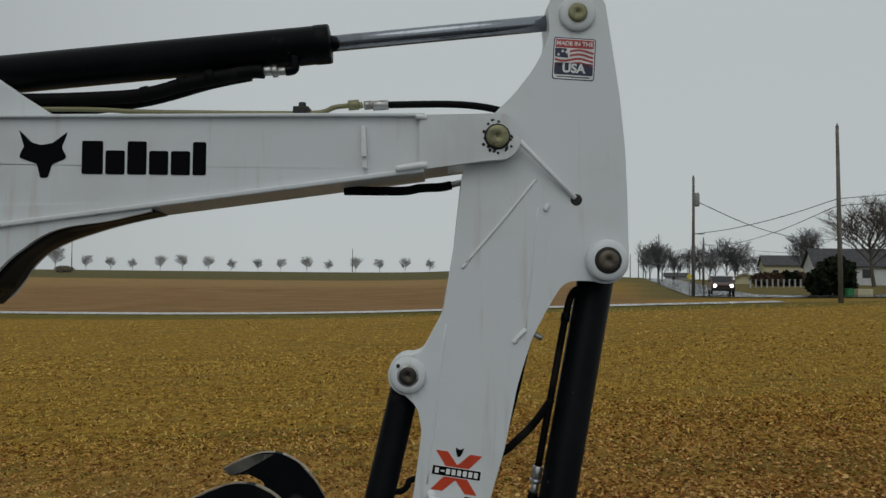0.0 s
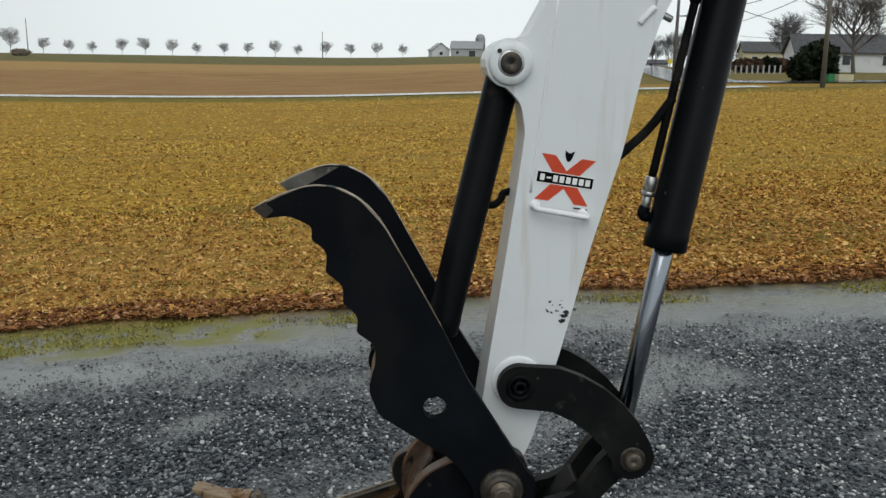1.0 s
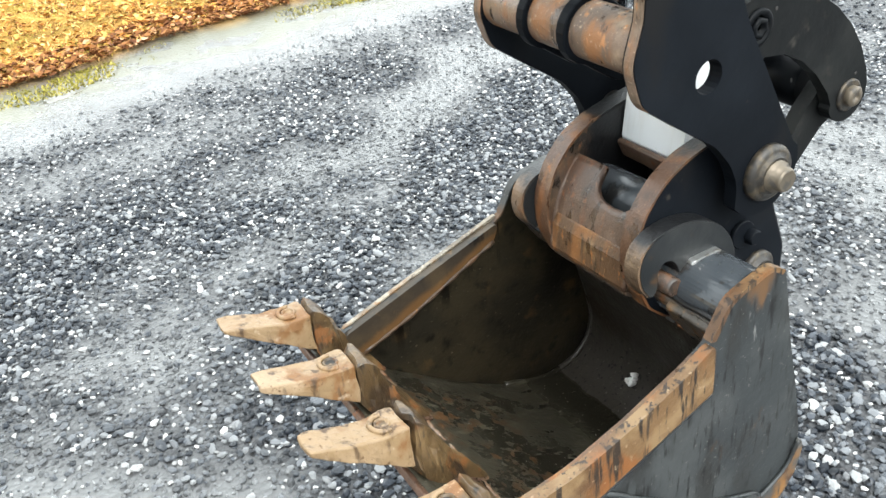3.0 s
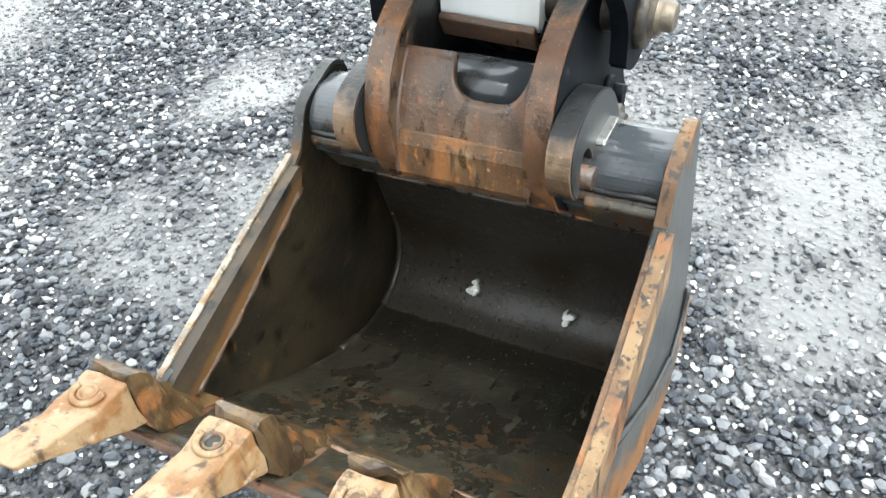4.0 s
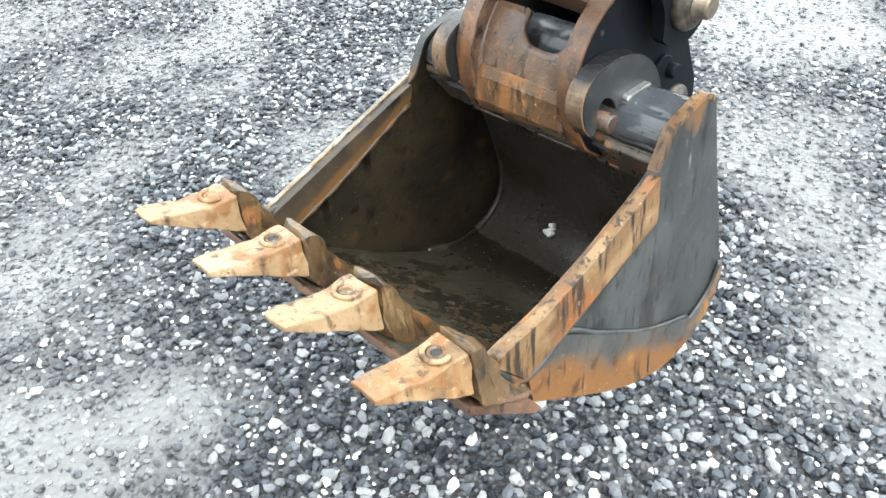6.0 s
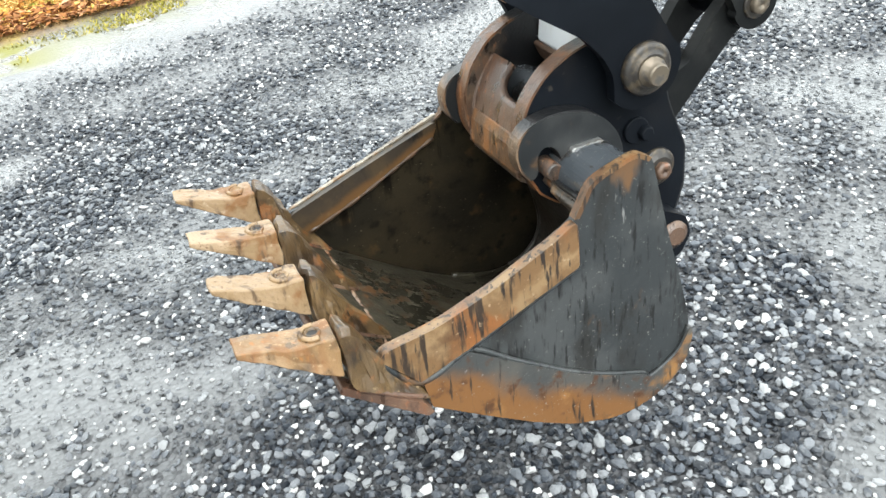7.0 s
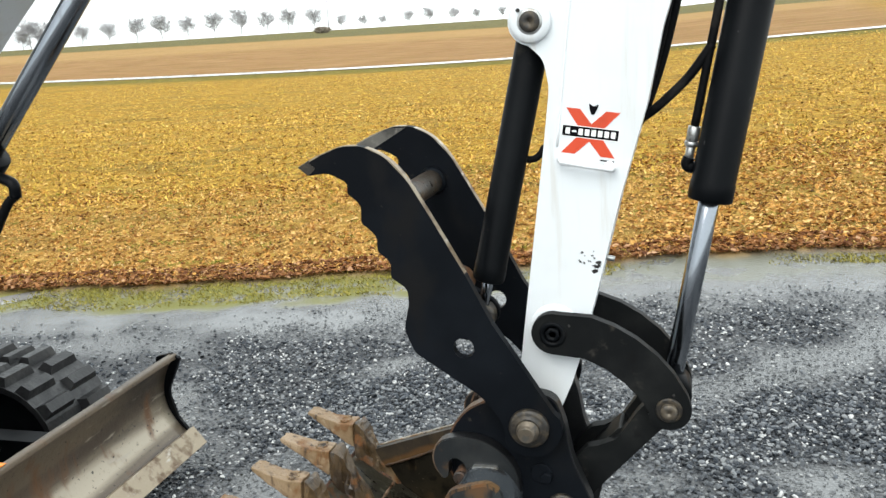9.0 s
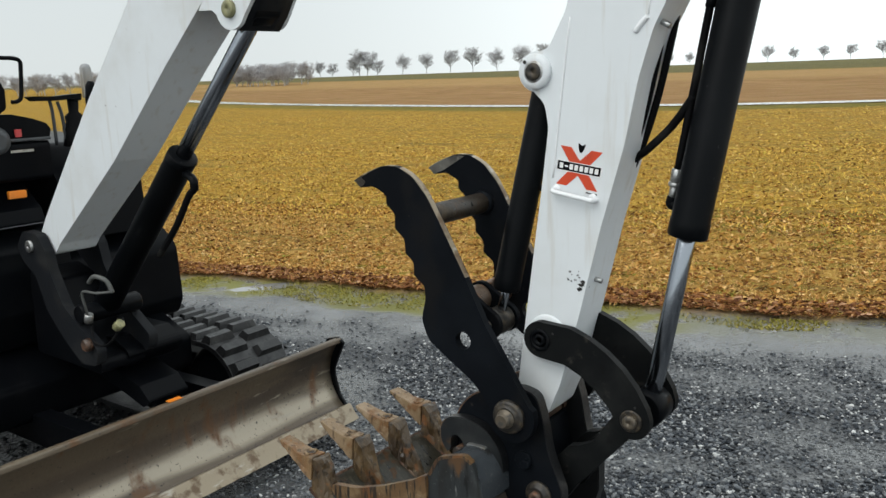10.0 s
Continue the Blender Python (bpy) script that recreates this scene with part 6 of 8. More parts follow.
gold = g.palette(g.math("MULTIPLY_ADD", g.noise(75, 3, offset=5), 0.5, g.math("MULTIPLY", g.noise(9, 7, (1, 0.5, 1)), 0.5)), [(0.39, (0.075, 0.034, 0.006)), (0.455, (0.230, 0.122, 0.016)), (0.505, (0.385, 0.222, 0.030)), (0.555, (0.385, 0.240, 0.034)), (0.62, (0.55, 0.360, 0.080))])
g.blend(g.math("MULTIPLY", edge, g.ramp(pos_y, 4.5, 11)), gold, 0.8)
g.blend(g.math("MULTIPLY", edge, g.ramp(g.noise(0.55, 5, (1, 1.6, 1), 3), 0.50, 0.72)), (0.285, 0.180, 0.038), 0.8)
g.blend(g.math("MULTIPLY", edge, g.math("MULTIPLY", g.ramp(g.noise(1.3, 7, offset=8), 0.52, 0.75), 0.7)), (0.280, 0.135, 0.024), 0.8)
g.blend(g.math("MULTIPLY", edge, g.math("MULTIPLY", g.ramp(g.noise(5.5, 8, (0.8, 1.6, 1), 43), 0.56, 0.68), 0.5)), (0.080, 0.040, 0.009), 0.8)
brown = g.palette(g.noise(0.5, 6, (0.4, 1, 1), 2), [(0.3, (0.205, 0.110, 0.046)), (0.5, (0.270, 0.152, 0.066)), (0.7, (0.33, 0.200, 0.092))])
g.blend(g.attr("brown"), brown, 0.85)
g.blend(g.math("MULTIPLY", g.attr("brown"), g.math("MULTIPLY", g.ramp(pos_y, 112, 128), 0.6)), (0.36, 0.23, 0.095), 0.85)
g.blend(g.attr("green"), g.palette(g.noise(0.8, 6, offset=6), [(0.3, (0.090, 0.088, 0.040)), (0.55, (0.125, 0.112, 0.050)), (0.75, (0.18, 0.14, 0.062))]), 0.85)
g.blend(g.math("MULTIPLY", edge, g.math("MULTIPLY", g.ramp(g.noise(0.9, 6, (0.16, 1.5, 1), 31), 0.53, 0.66), 0.55)), (0.150, 0.105, 0.022), 0.8)
g.blend(g.math("MULTIPLY", edge, g.math("MULTIPLY", g.ramp(g.noise(2.6, 6, (0.6, 1.2, 1), 37), 0.58, 0.66), 0.6)), (0.210, 0.175, 0.030), 0.8)
g.blend(g.attr("lush"), g.palette(g.noise(1.4, 6, offset=16), [(0.3, (0.100, 0.085, 0.018)), (0.55, (0.165, 0.135, 0.028)), (0.75, (0.24, 0.18, 0.04))]), 0.85)
hb = g.n.new("ShaderNodeMix")
g.l.new(g.attr("field"), hb.inputs[0])
g.l.new(g.voronoi(55, "F1"), hb.inputs[2])
g.l.new(g.noise(18, 6), hb.inputs[3])
hp = g.math("MULTIPLY", hb.outputs[0], g.math("SUBTRACT", 1.0, g.math("MULTIPLY", pale, 0.85)))
g.bump(hp, 0.8, 0.02)
g.bump(g.math("MULTIPLY", edge, g.noise(60, 4)), 0.9, 0.03)
g.l.new(g.math("MULTIPLY_ADD", pale, 0.15, g.math("MULTIPLY_ADD", edge, -0.45, 0.5)), g.b.inputs["Specular IOR Level"])
ground_mat = g.m


def step(a, b, v):
    t = min(max((v - a) / (b - a), 0.0), 1.0)
    return t * t * (3 - 2 * t)


def paleness(x, y):
    """Where stone dust and rain water have filled the gravel."""
    n = noise.fractal((x * 0.8 + 3.1, y * 1.0 + 1.7, 0.3), 1.0, 2.2, 5)
    p = 0.8 * step(0.10, 0.55, n + 0.10)
    for cx, cy, rx, ry, k in ((0.95, -0.55, 0.55, 0.30, 1.0), (0.60, -0.55, 0.35, 0.25, 0.9), (0.90, 1.26, 0.28, 0.22, 1.0), (1.05, 0.80, 0.35, 0.30, 0.6), (0.3, 2.45, 0.6, 0.3, 0.8), (-1.40, 0.86, 0.5, 0.38, 0.9), (-1.00, 0.60, 0.4, 0.36, 0.8), (-0.3, 1.75, 0.3, 0.22, 0.6),
                          (-1.46, 2.62, 0.22, 0.26, 0.9), (-0.44, 3.25, 0.9, 0.3, 0.6), (-0.6, 4.5, 0.6, 0.16, 1.0), (-0.3, 4.7, 0.5, 0.12, 1.0), (-4.4, 3.5, 1.1, 0.45, 1.0), (-2.7, 3.55, 1.5, 0.45, 1.0), (0.9, 4.0, 1.2, 0.35, 0.6), (3.0, 4.5, 0.8, 0.3, 0.8), (-3.8, 2.95, 0.9, 0.3, 0.8)):
        d = math.hypot((x - cx) / rx, (y - cy) / ry) + 0.5 * noise.fractal((x * 3, y * 3, 2), 1.0, 2.0, 3)
        p = max(p, k * step(1.25, 0.25, d))
    e = y - verge(x)
    rim = step(-1.45, -0.75, e + 0.5 * noise.fractal((x * 1.3, y * 2.0, 9.0), 1.0, 2.0, 4))
    return max(p, 0.9 * rim)


# hollows at the field's edge where rain stands: middle, half length, half width, turn
POOLS = ((-0.46, 4.74, 0.30, 0.13, 32), (-5.68, 4.22, 0.42, 0.10, 52))


def pool(x, y):
    """1 in the middle of a hollow, 0 outside all of them."""
    best = 0.0
    for cx, cy, rx, ry, turn in POOLS:
        c, q = math.cos(radians(turn)), math.sin(radians(turn))
        u, v = (x - cx) * c + (y - cy) * q, (y - cy) * c - (x - cx) * q
        best = max(best, step(1.5, 0.7, math.hypot(u / rx, v / ry) + 0.5 * noise.fractal((x * 5, y * 5, 4), 1.0, 2.0, 3)))
    return best


LANE_Y = lambda x: 50.0 + 0.03 * max(-x, 0) + 0.0022 * min(x, 0) ** 2 - 0.06 * max(x, 0)  # noqa: E731


def axis_lines(lo, hi, fine0, fine1, fine, grow=1.22):
    v = list(np.arange(fine0, fine1 + 1e-6, fine))
    d = fine
    while v[-1] < hi:
        d *= grow
        v.append(v[-1] + d)
    d = fine
    while v[0] > lo:
        d *= grow
        v.insert(0, v[0] - d)
    return v


xs = axis_lines(-2500, 2500, -6.0, 4.0, 0.06)
ys = [y for y in axis_lines(-300, 2500, -2.0, 6.0, 0.06) if y < 30]
ys += list(np.arange(ys[-1] + 1.0, 300, 1.5)) + [310, 340, 400, 520, 800, 1300, 2500]
nx = len(xs)
verts, tags = [], {k: [] for k in ("pale", "mud", "field", "brown", "green", "lush")}
for y in ys:
    for x in xs:
        z = land(x, y)
        e = y - verge(x) if abs(x) < 60 else (y - 8)
        near = abs(x) < 12 and -7 < y < 9
        w = 0.12 * noise.noise((x * 2.2, y * 2.2, 5)) if near else 0.0
        f = step(-0.10, 0.22, e + w)
        mud = step(-0.80, -0.45, e + 2.5 * w) * (1 - f) * (0.25 + 0.75 * step(-0.9, -1.5, x))
        lane = LANE_Y(x)
        br, gr = step(0.5, 2.0, y - lane), step(150, 156, y + 0.10 * x)
        rd = 1 if x > 40 and y > 30 else 0
        tags["pale"].append(paleness(x, y) * (1 - f) if near else 0.3 * (1 - f))
        tags["mud"].append(mud if near else 0.0)
        tags["field"].append(f)
        tags["brown"].append(br * (1 - gr) * (1 - step(6, 14, x - 0.10 * y)))
        tags["green"].append(max(gr, 0.85 * step(0.2, 0.8, y - lane + 3.2) * step(-1.4, -2.0, y - lane - 1), 0.9 * step(60, 110, x), 0.85 * step(-7.5, -5.0, x - (22.6 + 0.205 * (y - 64))) * step(57, 60, y), 0.8 * step(24, 27, x) * step(48, 52, y)))
        tags["lush"].append(step(-8.0, -5.5, y - lane) * step(-0.9, -1.5, y - lane) * step(30, 20, x))
        if near:
            z += f * (0.035 + 0.03 * noise.noise((x * 3, y * 3, 1)) * min(1, e)) + (1 - f) * 0.012 * noise.noise((x * 1.1, y * 1.1, 7)) - 0.02 * mud - (0.030 * pool(x, y) if y > 3.5 else 0.0)
        elif f > 0:
            z += 0.03
        verts.append((x, y, z))
faces = [(j * nx + i, j * nx + i + 1, (j + 1) * nx + i + 1, (j + 1) * nx + i) for j in range(len(ys) - 1) for i in range(nx - 1)]
me = bpy.data.meshes.new("ground")
me.from_pydata(verts, [], faces)
for k, v in tags.items():
    a = me.attributes.new(k, "FLOAT", "POINT")
    a.data.foreach_set("value", v)
me.polygons.foreach_set("use_smooth", [True] * len(faces))
me.materials.append(ground_mat)
ground = tagged(new("ground", me), "wet dark gravel yard giving way to a straw-coloured winter field", "ground", kind="structure")

# ---- loose stones of the yard ----
ICO = [(0, 0, 1)] + [(0.894 * math.cos(2 * math.pi * i / 5), 0.894 * math.sin(2 * math.pi * i / 5), 0.447) for i in range(5)] + [(0.894 * math.cos(2 * math.pi * (i + 0.5) / 5), 0.894 * math.sin(2 * math.pi * (i + 0.5) / 5), -0.447) for i in range(5)] + [(0, 0, -1)]
ICO_F = [(0, 1 + i, 1 + (i + 1) % 5) for i in range(5)] + [(1 + i, 6 + i, 1 + (i + 1) % 5) for i in range(5)] + [(1 + (i + 1) % 5, 6 + i, 6 + (i + 1) % 5) for i in range(5)] + [(11, 6 + (i + 1) % 5, 6 + i) for i in range(5)]


def mesh_from(name, v, f, material, attributes=None, smooth=False):
    """A mesh from arrays of corners and triangles."""
    me = bpy.data.meshes.new(name)
    me.vertices.add(len(v))
    me.vertices.foreach_set("co", v.astype(np.float32).ravel())
    me.loops.add(f.size)
    me.loops.foreach_set("vertex_index", f.astype(np.int32).ravel())
    me.polygons.add(len(f))
    me.polygons.foreach_set("loop_start", np.arange(0, f.size, f.shape[1], dtype=np.int32))
    me.polygons.foreach_set("use_smooth", np.full(len(f), smooth))
    for k, val in (attributes or {}).items():
        a = me.attributes.new(k, "FLOAT", "POINT")
        a.data.foreach_set("value", val.astype(np.float32))
    me.materials.append(material)
    me.update(calc_edges=True)
    return me


def stones(name, x0, x1, y0, y1, gap, r0, r1, seed, skip=None, material=None, bright=0.0):
    rs = np.random.RandomState(seed)
    pts = []
    for y in np.arange(y0, y1, gap):
        for x in np.arange(x0, x1, gap):
            px, py = x + rs.uniform(-0.6, 0.6) * gap, y + rs.uniform(-0.6, 0.6) * gap
            e = py - verge(px)
            if e > -0.15 or (skip and skip(px, py)):
                continue
            p = paleness(px, py)
            if rs.rand() < 0.64 * p + (0.45 * step(-1.35, -0.65, e)):
                continue
            pts.append((px, py, land(px, py) + 0.012 * noise.noise((px * 1.1, py * 1.1, 7)), p))
    pts = np.array(pts)
    k = len(pts)
    base = np.array(ICO)
    size = r0 + (r1 - r0) * rs.rand(k) ** 2.2
    size *= 1 - 0.25 * pts[:, 3]
    shape = base[None] * rs.uniform(0.72, 1.2, (k, 12, 1)) * np.stack([rs.uniform(0.85, 1.4, k), rs.uniform(0.7, 1.0, k), rs.uniform(0.42, 0.75, k)], 1)[:, None] * size[:, None, None]
    a, b = rs.uniform(0, 2 * math.pi, k), rs.normal(0, 0.35, k)
    ca, sa, cb, sb = np.cos(a)[:, None], np.sin(a)[:, None], np.cos(b)[:, None], np.sin(b)[:, None]
    x, y, z = shape[..., 0], shape[..., 1], shape[..., 2]
    x, z = x * cb + z * sb, z * cb - x * sb
    x, y = x * ca - y * sa, x * sa + y * ca
    lift = size * rs.uniform(0.0, 0.75, k) * (1 - 0.8 * pts[:, 3])
    v = np.stack([x + pts[:, 0, None], y + pts[:, 1, None], z + (pts[:, 2] + lift)[:, None]], -1).reshape(-1, 3)
    f = (np.array(ICO_F[:15])[None] + 12 * np.arange(k)[:, None, None]).reshape(-1, 3)
    tones = rs.rand(k) ** 1.1
    tones = np.where(size < r0 + 0.16 * (r1 - r0), tones ** 0.75, tones)
    tones = np.where((tones > 0.85) & (size > r0 + 0.40 * (r1 - r0)) & (rs.rand(k) < 0.75), tones * 0.85, tones)
    # besides real white stones, some small ones are whitened as wet glints
    tones = np.where((rs.rand(k) < bright) & (size < r0 + 0.30 * (r1 - r0)), rs.uniform(0.90, 1.0, k), tones)
    me = mesh_from(name, v, f, material, {"tone": np.repeat(tones, 12), "dust": np.repeat(pts[:, 3], 12)})
    return tagged(new(name, me), "loose wet grey, black and white crushed stones", "gravel", kind="stuff")


sm = Mat("crushed_stone", (0.06, 0.063, 0.07), 0.34, spec=0.2)
tone = sm.attr("tone")
sm.col = sm.palette(tone, [(0.0, (0.006, 0.008, 0.011)), (0.30, (0.024, 0.029, 0.037)), (0.55, (0.063, 0.071, 0.083)), (0.72, (0.128, 0.136, 0.146)), (0.84, (0.225, 0.232, 0.236)), (0.90, (0.37, 0.373, 0.370)), (1.0, (0.62, 0.615, 0.60))])
sm.blend(sm.ramp(sm.noise(70, 4), 0.55, 0.75), (0.12, 0.125, 0.13), 0.40)
sm.blend(sm.math("MULTIPLY", sm.attr("dust"), sm.ramp(sm.noise(14, 4, offset=2), 0.28, 0.62)), (0.165, 0.169, 0.172), 0.30)
sm.bump(sm.noise(160, 3), 0.3, 0.003)
stone_mat = sm.m
CORE = (-1.7, 1.7, -0.95, 2.7)
stones("gravel", *CORE, 0.0178, 0.0062, 0.0185, 1, material=stone_mat, bright=0.03)
MID = (-2.8, 3.4, -1.3, 4.9)
stones("gravel", *MID, 0.0265, 0.0075, 0.0175, 2, lambda x, y: CORE[0] < x < CORE[1] and CORE[2] < y < CORE[3], stone_mat, 0.15)
stones("gravel", -8.0, 8.0, -4.6, 5.2, 0.054, 0.0095, 0.021, 3, lambda x, y: MID[0] < x < MID[1] and MID[2] < y < MID[3], stone_mat, 0.16)

# ---- the near edge of the field: straw, grass and fallen leaves ----
def blades(name, count, zone, length, width, seed, material, label, flat=0.95, far=False):
    rs = np.random.RandomState(seed)
    x0, x1, e0, e1 = zone
    x = rs.uniform(x0, x1, count)
    e = e0 + (e1 - e0) * rs.rand(count) ** (1.6 if not far else 1.3)
    y = np.array([verge(q) for q in x]) + e
    keep = np.array([noise.noise((q * 1.7, w * 1.7, seed)) for q, w in zip(x, y)]) > rs.uniform(-0.9, 0.35, count)
    x, y = x[keep], y[keep]
    k = len(x)
    z = np.array([land(q, w) for q, w in zip(x, y)]) + 0.025
    a, lean, ln, wd = rs.uniform(0, 2 * math.pi, k), rs.uniform(flat, 1.52, k), length * rs.uniform(0.5, 1.3, k), width * rs.uniform(0.6, 1.4, k)
    d = np.stack([np.cos(a) * np.sin(lean), np.sin(a) * np.sin(lean), np.cos(lean)], -1)
    s = np.stack([-np.sin(a), np.cos(a), np.zeros(k)], -1)
    p = np.stack([x, y, z], -1)
    droop = np.array([0, 0, -1.0])
    v = np.stack([p - s * wd[:, None] / 2, p + s * wd[:, None] / 2, p + d * (ln * 0.6)[:, None] + s * wd[:, None] * 0.4, p + d * (ln * 0.6)[:, None] - s * wd[:, None] * 0.4, p + d * ln[:, None] + droop * (ln * 0.18)[:, None]], 1).reshape(-1, 3)
    f = (np.array([(0, 1, 2), (0, 2, 3), (3, 2, 4)])[None] + 5 * np.arange(k)[:, None, None]).reshape(-1, 3)
    me = mesh_from(name, v, f, material, {"tone": np.repeat(rs.rand(k), 5)})
    return tagged(new(name, me), label, "grass", kind="stuff")


gm = Mat("winter_grass", (0.14, 0.10, 0.03), 0.8, spec=0.05)
gm.col = gm.palette(gm.attr("tone"), [(0.0, (0.120, 0.056, 0.012)), (0.18, (0.300, 0.155, 0.034)), (0.32, (0.53, 0.265, 0.075)), (0.60, (0.710, 0.430, 0.172)), (0.80, (0.650, 0.415, 0.132)), (0.90, (0.400, 0.330, 0.052)), (0.94, (0.270, 0.270, 0.040)), (1.0, (0.850, 0.640, 0.370))])
gm.l.new(gm.col, gm.b.inputs["Base Color"])
grass_mat = gm.m
gf = Mat("golden_grass", (0.14, 0.10, 0.03), 0.8, spec=0.05)
gf.col = gf.palette(gf.attr("tone"), [(0.0, (0.120, 0.054, 0.009)), (0.20, (0.365, 0.182, 0.026)), (0.35, (0.54, 0.285, 0.045)), (0.60, (0.710, 0.450, 0.105)), (0.80, (0.650, 0.430, 0.080)), (0.90, (0.370, 0.310, 0.038)), (1.0, (0.800, 0.570, 0.210))])
gf.l.new(gf.col, gf.b.inputs["Base Color"])
blades("straw_grass", 180000, (-14, 8, 0.05, 4.6), 0.070, 0.0070, 11, grass_mat, "flattened straw-yellow winter grass", 0.80)
blades("straw_grass", 80000, (-26, 16, 4.0, 17), 0.13, 0.018, 12, gf.m, "flattened straw-yellow winter grass", 0.95, True)
blades("straw_grass", 42000, (-45, 30, 15, 40.5), 0.22, 0.045, 13, gf.m, "flattened straw-yellow winter grass", 1.25, True)

tuft_mat = Mat("green_tuft", (0.13, 0.15, 0.025), 0.8, spec=0.05)
tuft_mat.col = tuft_mat.palette(tuft_mat.attr("tone"), [(0.0, (0.10, 0.115, 0.018)), (0.5, (0.19, 0.21, 0.030)), (1.0, (0.34, 0.32, 0.06))])
tuft_mat.l.new(tuft_mat.col, tuft_mat.b.inputs["Base Color"])
rs = np.random.RandomState(41)
tv, tt = [], []
for i in range(420):
    cx, ce = rs.uniform(-12, 8), 0.15 + 5.5 * rs.rand() ** 1.4
    spread, n = rs.uniform(0.03, 0.11), rs.randint(25, 60)
    for j in range(n):
        px, pe, a, h, w = cx + rs.normal(0, spread), ce + rs.normal(0, spread * 0.7), rs.uniform(0, 6.28), rs.uniform(0.02, 0.055), rs.uniform(0.003, 0.006)
        py = verge(px) + pe
        pz = land(px, py) + 0.03
        dx, dy = math.cos(a), math.sin(a)
        tv += [(px - dy * w, py + dx * w, pz), (px + dy * w, py - dx * w, pz), (px + dx * h * 0.9, py + dy * h * 0.9, pz + h * 0.6)]
        tt += [rs.rand()] * 3
me = mesh_from("green_tufts", np.array(tv), np.arange(len(tv)).reshape(-1, 3), tuft_mat.m, {"tone": np.array(tt)})
tagged(new("green_tufts", me), "small green grass tufts among the straw", "grass", kind="stuff")


def leaves(name, count, zone, seed, material, power=1.0, size=0.038):
    rs = np.random.RandomState(seed)
    x0, x1, e0, e1 = zone
    x = rs.uniform(x0, x1, count)
    e = e0 + (e1 - e0) * rs.rand(count) ** power
    y = np.array([verge(q) for q in x]) + e
    z = np.array([land(q, w) for q, w in zip(x, y)]) + 0.03 + 0.025 * rs.rand(count)
    a, t1, t2, sz = rs.uniform(0, 2 * math.pi, count), rs.normal(0, 0.28, count), rs.normal(0, 0.28, count), size * rs.uniform(0.5, 1.4, count)
    u = np.stack([np.cos(a), np.sin(a), t1], -1)
    w = np.stack([-np.sin(a), np.cos(a), t2], -1) * 0.62
    p = np.stack([x, y, z], -1)
    curl = rs.uniform(0.1, 0.55, count)[:, None] * np.array([0, 0, 1.0])
    s = sz[:, None]
    v = np.stack([p - u * s, p - u * s * 0.2 - w * s + curl * s, p + u * s + curl * s * 0.6, p - u * s * 0.2 + w * s + curl * s, p + u * s * 0.5 - w * s * 0.55 + curl * s * 0.8, p + u * s * 0.5 + w * s * 0.55 + curl * s * 0.8, p + u * s * 0.1], 1).reshape(-1, 3)
    f = (np.array([(0, 1, 6), (1, 4, 6), (4, 2, 6), (2, 5, 6), (5, 3, 6), (3, 0, 6)])[None] + 7 * np.arange(count)[:, None, None]).reshape(-1, 3)
    me = mesh_from(name, v, f, material, {"tone": np.repeat(rs.rand(count), 7)})
    return tagged(new(name, me), "curled brown and tan fallen leaves in the grass", "leaves", kind="stuff")


lm = Mat("fallen_leaf", (0.2, 0.1, 0.03), 0.7, spec=0.1)
lm.col = lm.palette(lm.attr("tone"), [(0.0, (0.083, 0.032, 0.010)), (0.3, (0.256, 0.097, 0.019)), (0.6, (0.470, 0.232, 0.052)), (0.85, (0.600, 0.350, 0.105)), (1.0, (0.700, 0.455, 0.190))])
lm.l.new(lm.col, lm.b.inputs["Base Color"])
leaf_mat = lm.m
lm2 = Mat("litter_leaf", (0.1, 0.04, 0.015), 0.7, spec=0.1)
lm2.col = lm2.palette(lm2.attr("tone"), [(0.0, (0.086, 0.032, 0.014)), (0.5, (0.207, 0.085, 0.029)), (0.85, (0.310, 0.144, 0.056)), (1.0, (0.460, 0.276, 0.161))])
lm2.l.new(lm2.col, lm2.b.inputs["Base Color"])
leaves("fallen_leaves", 15000, (-12, 8, 0.0, 0.48), 21, lm2.m, 1.1, 0.027)
leaves("fallen_leaves", 34000, (-14, 9, 0.2, 5.5), 22, leaf_mat, 1.5, 0.023)
leaves("fallen_leaves", 15000, (-24, 18, 4.5, 20), 23, leaf_mat, 1.7, 0.030)
leaves("fallen_leaves", 13000, (0.0, 9, 0.35, 7), 24, leaf_mat, 1.5, 0.026)
moss = Mat("moss", (0.11, 0.14, 0.02), 0.85, spec=0.2)
moss.col = moss.palette(moss.attr("tone"), [(0.0, (0.120, 0.105, 0.022)), (0.5, (0.240, 0.215, 0.034)), (1.0, (0.36, 0.300, 0.085))])
moss.l.new(moss.col, moss.b.inputs["Base Color"])
rs = np.random.RandomState(31)
k = 20000
mx = rs.uniform(-7, 6, k)
me_ = 0.02 - np.where(mx < -1.3, 0.62, 0.34) * rs.rand(k) ** 1.2
my = np.array([verge(q) for q in mx]) + me_
ok = np.array([noise.noise((q * 0.9, 4.0, 1.0)) + 0.5 * noise.noise((q * 3, w * 3, 8)) for q, w in zip(mx, my)]) > np.where(mx < -1.3, 0.0, 0.22) + rs.uniform(-0.40, 0.30, k)
mx, my = mx[ok], my[ok]
k = len(mx)
mz = np.array([land(q, w) for q, w in zip(mx, my)])
ang = rs.uniform(0, 6.28, k)
ml = rs.uniform(0.012, 0.040, k)
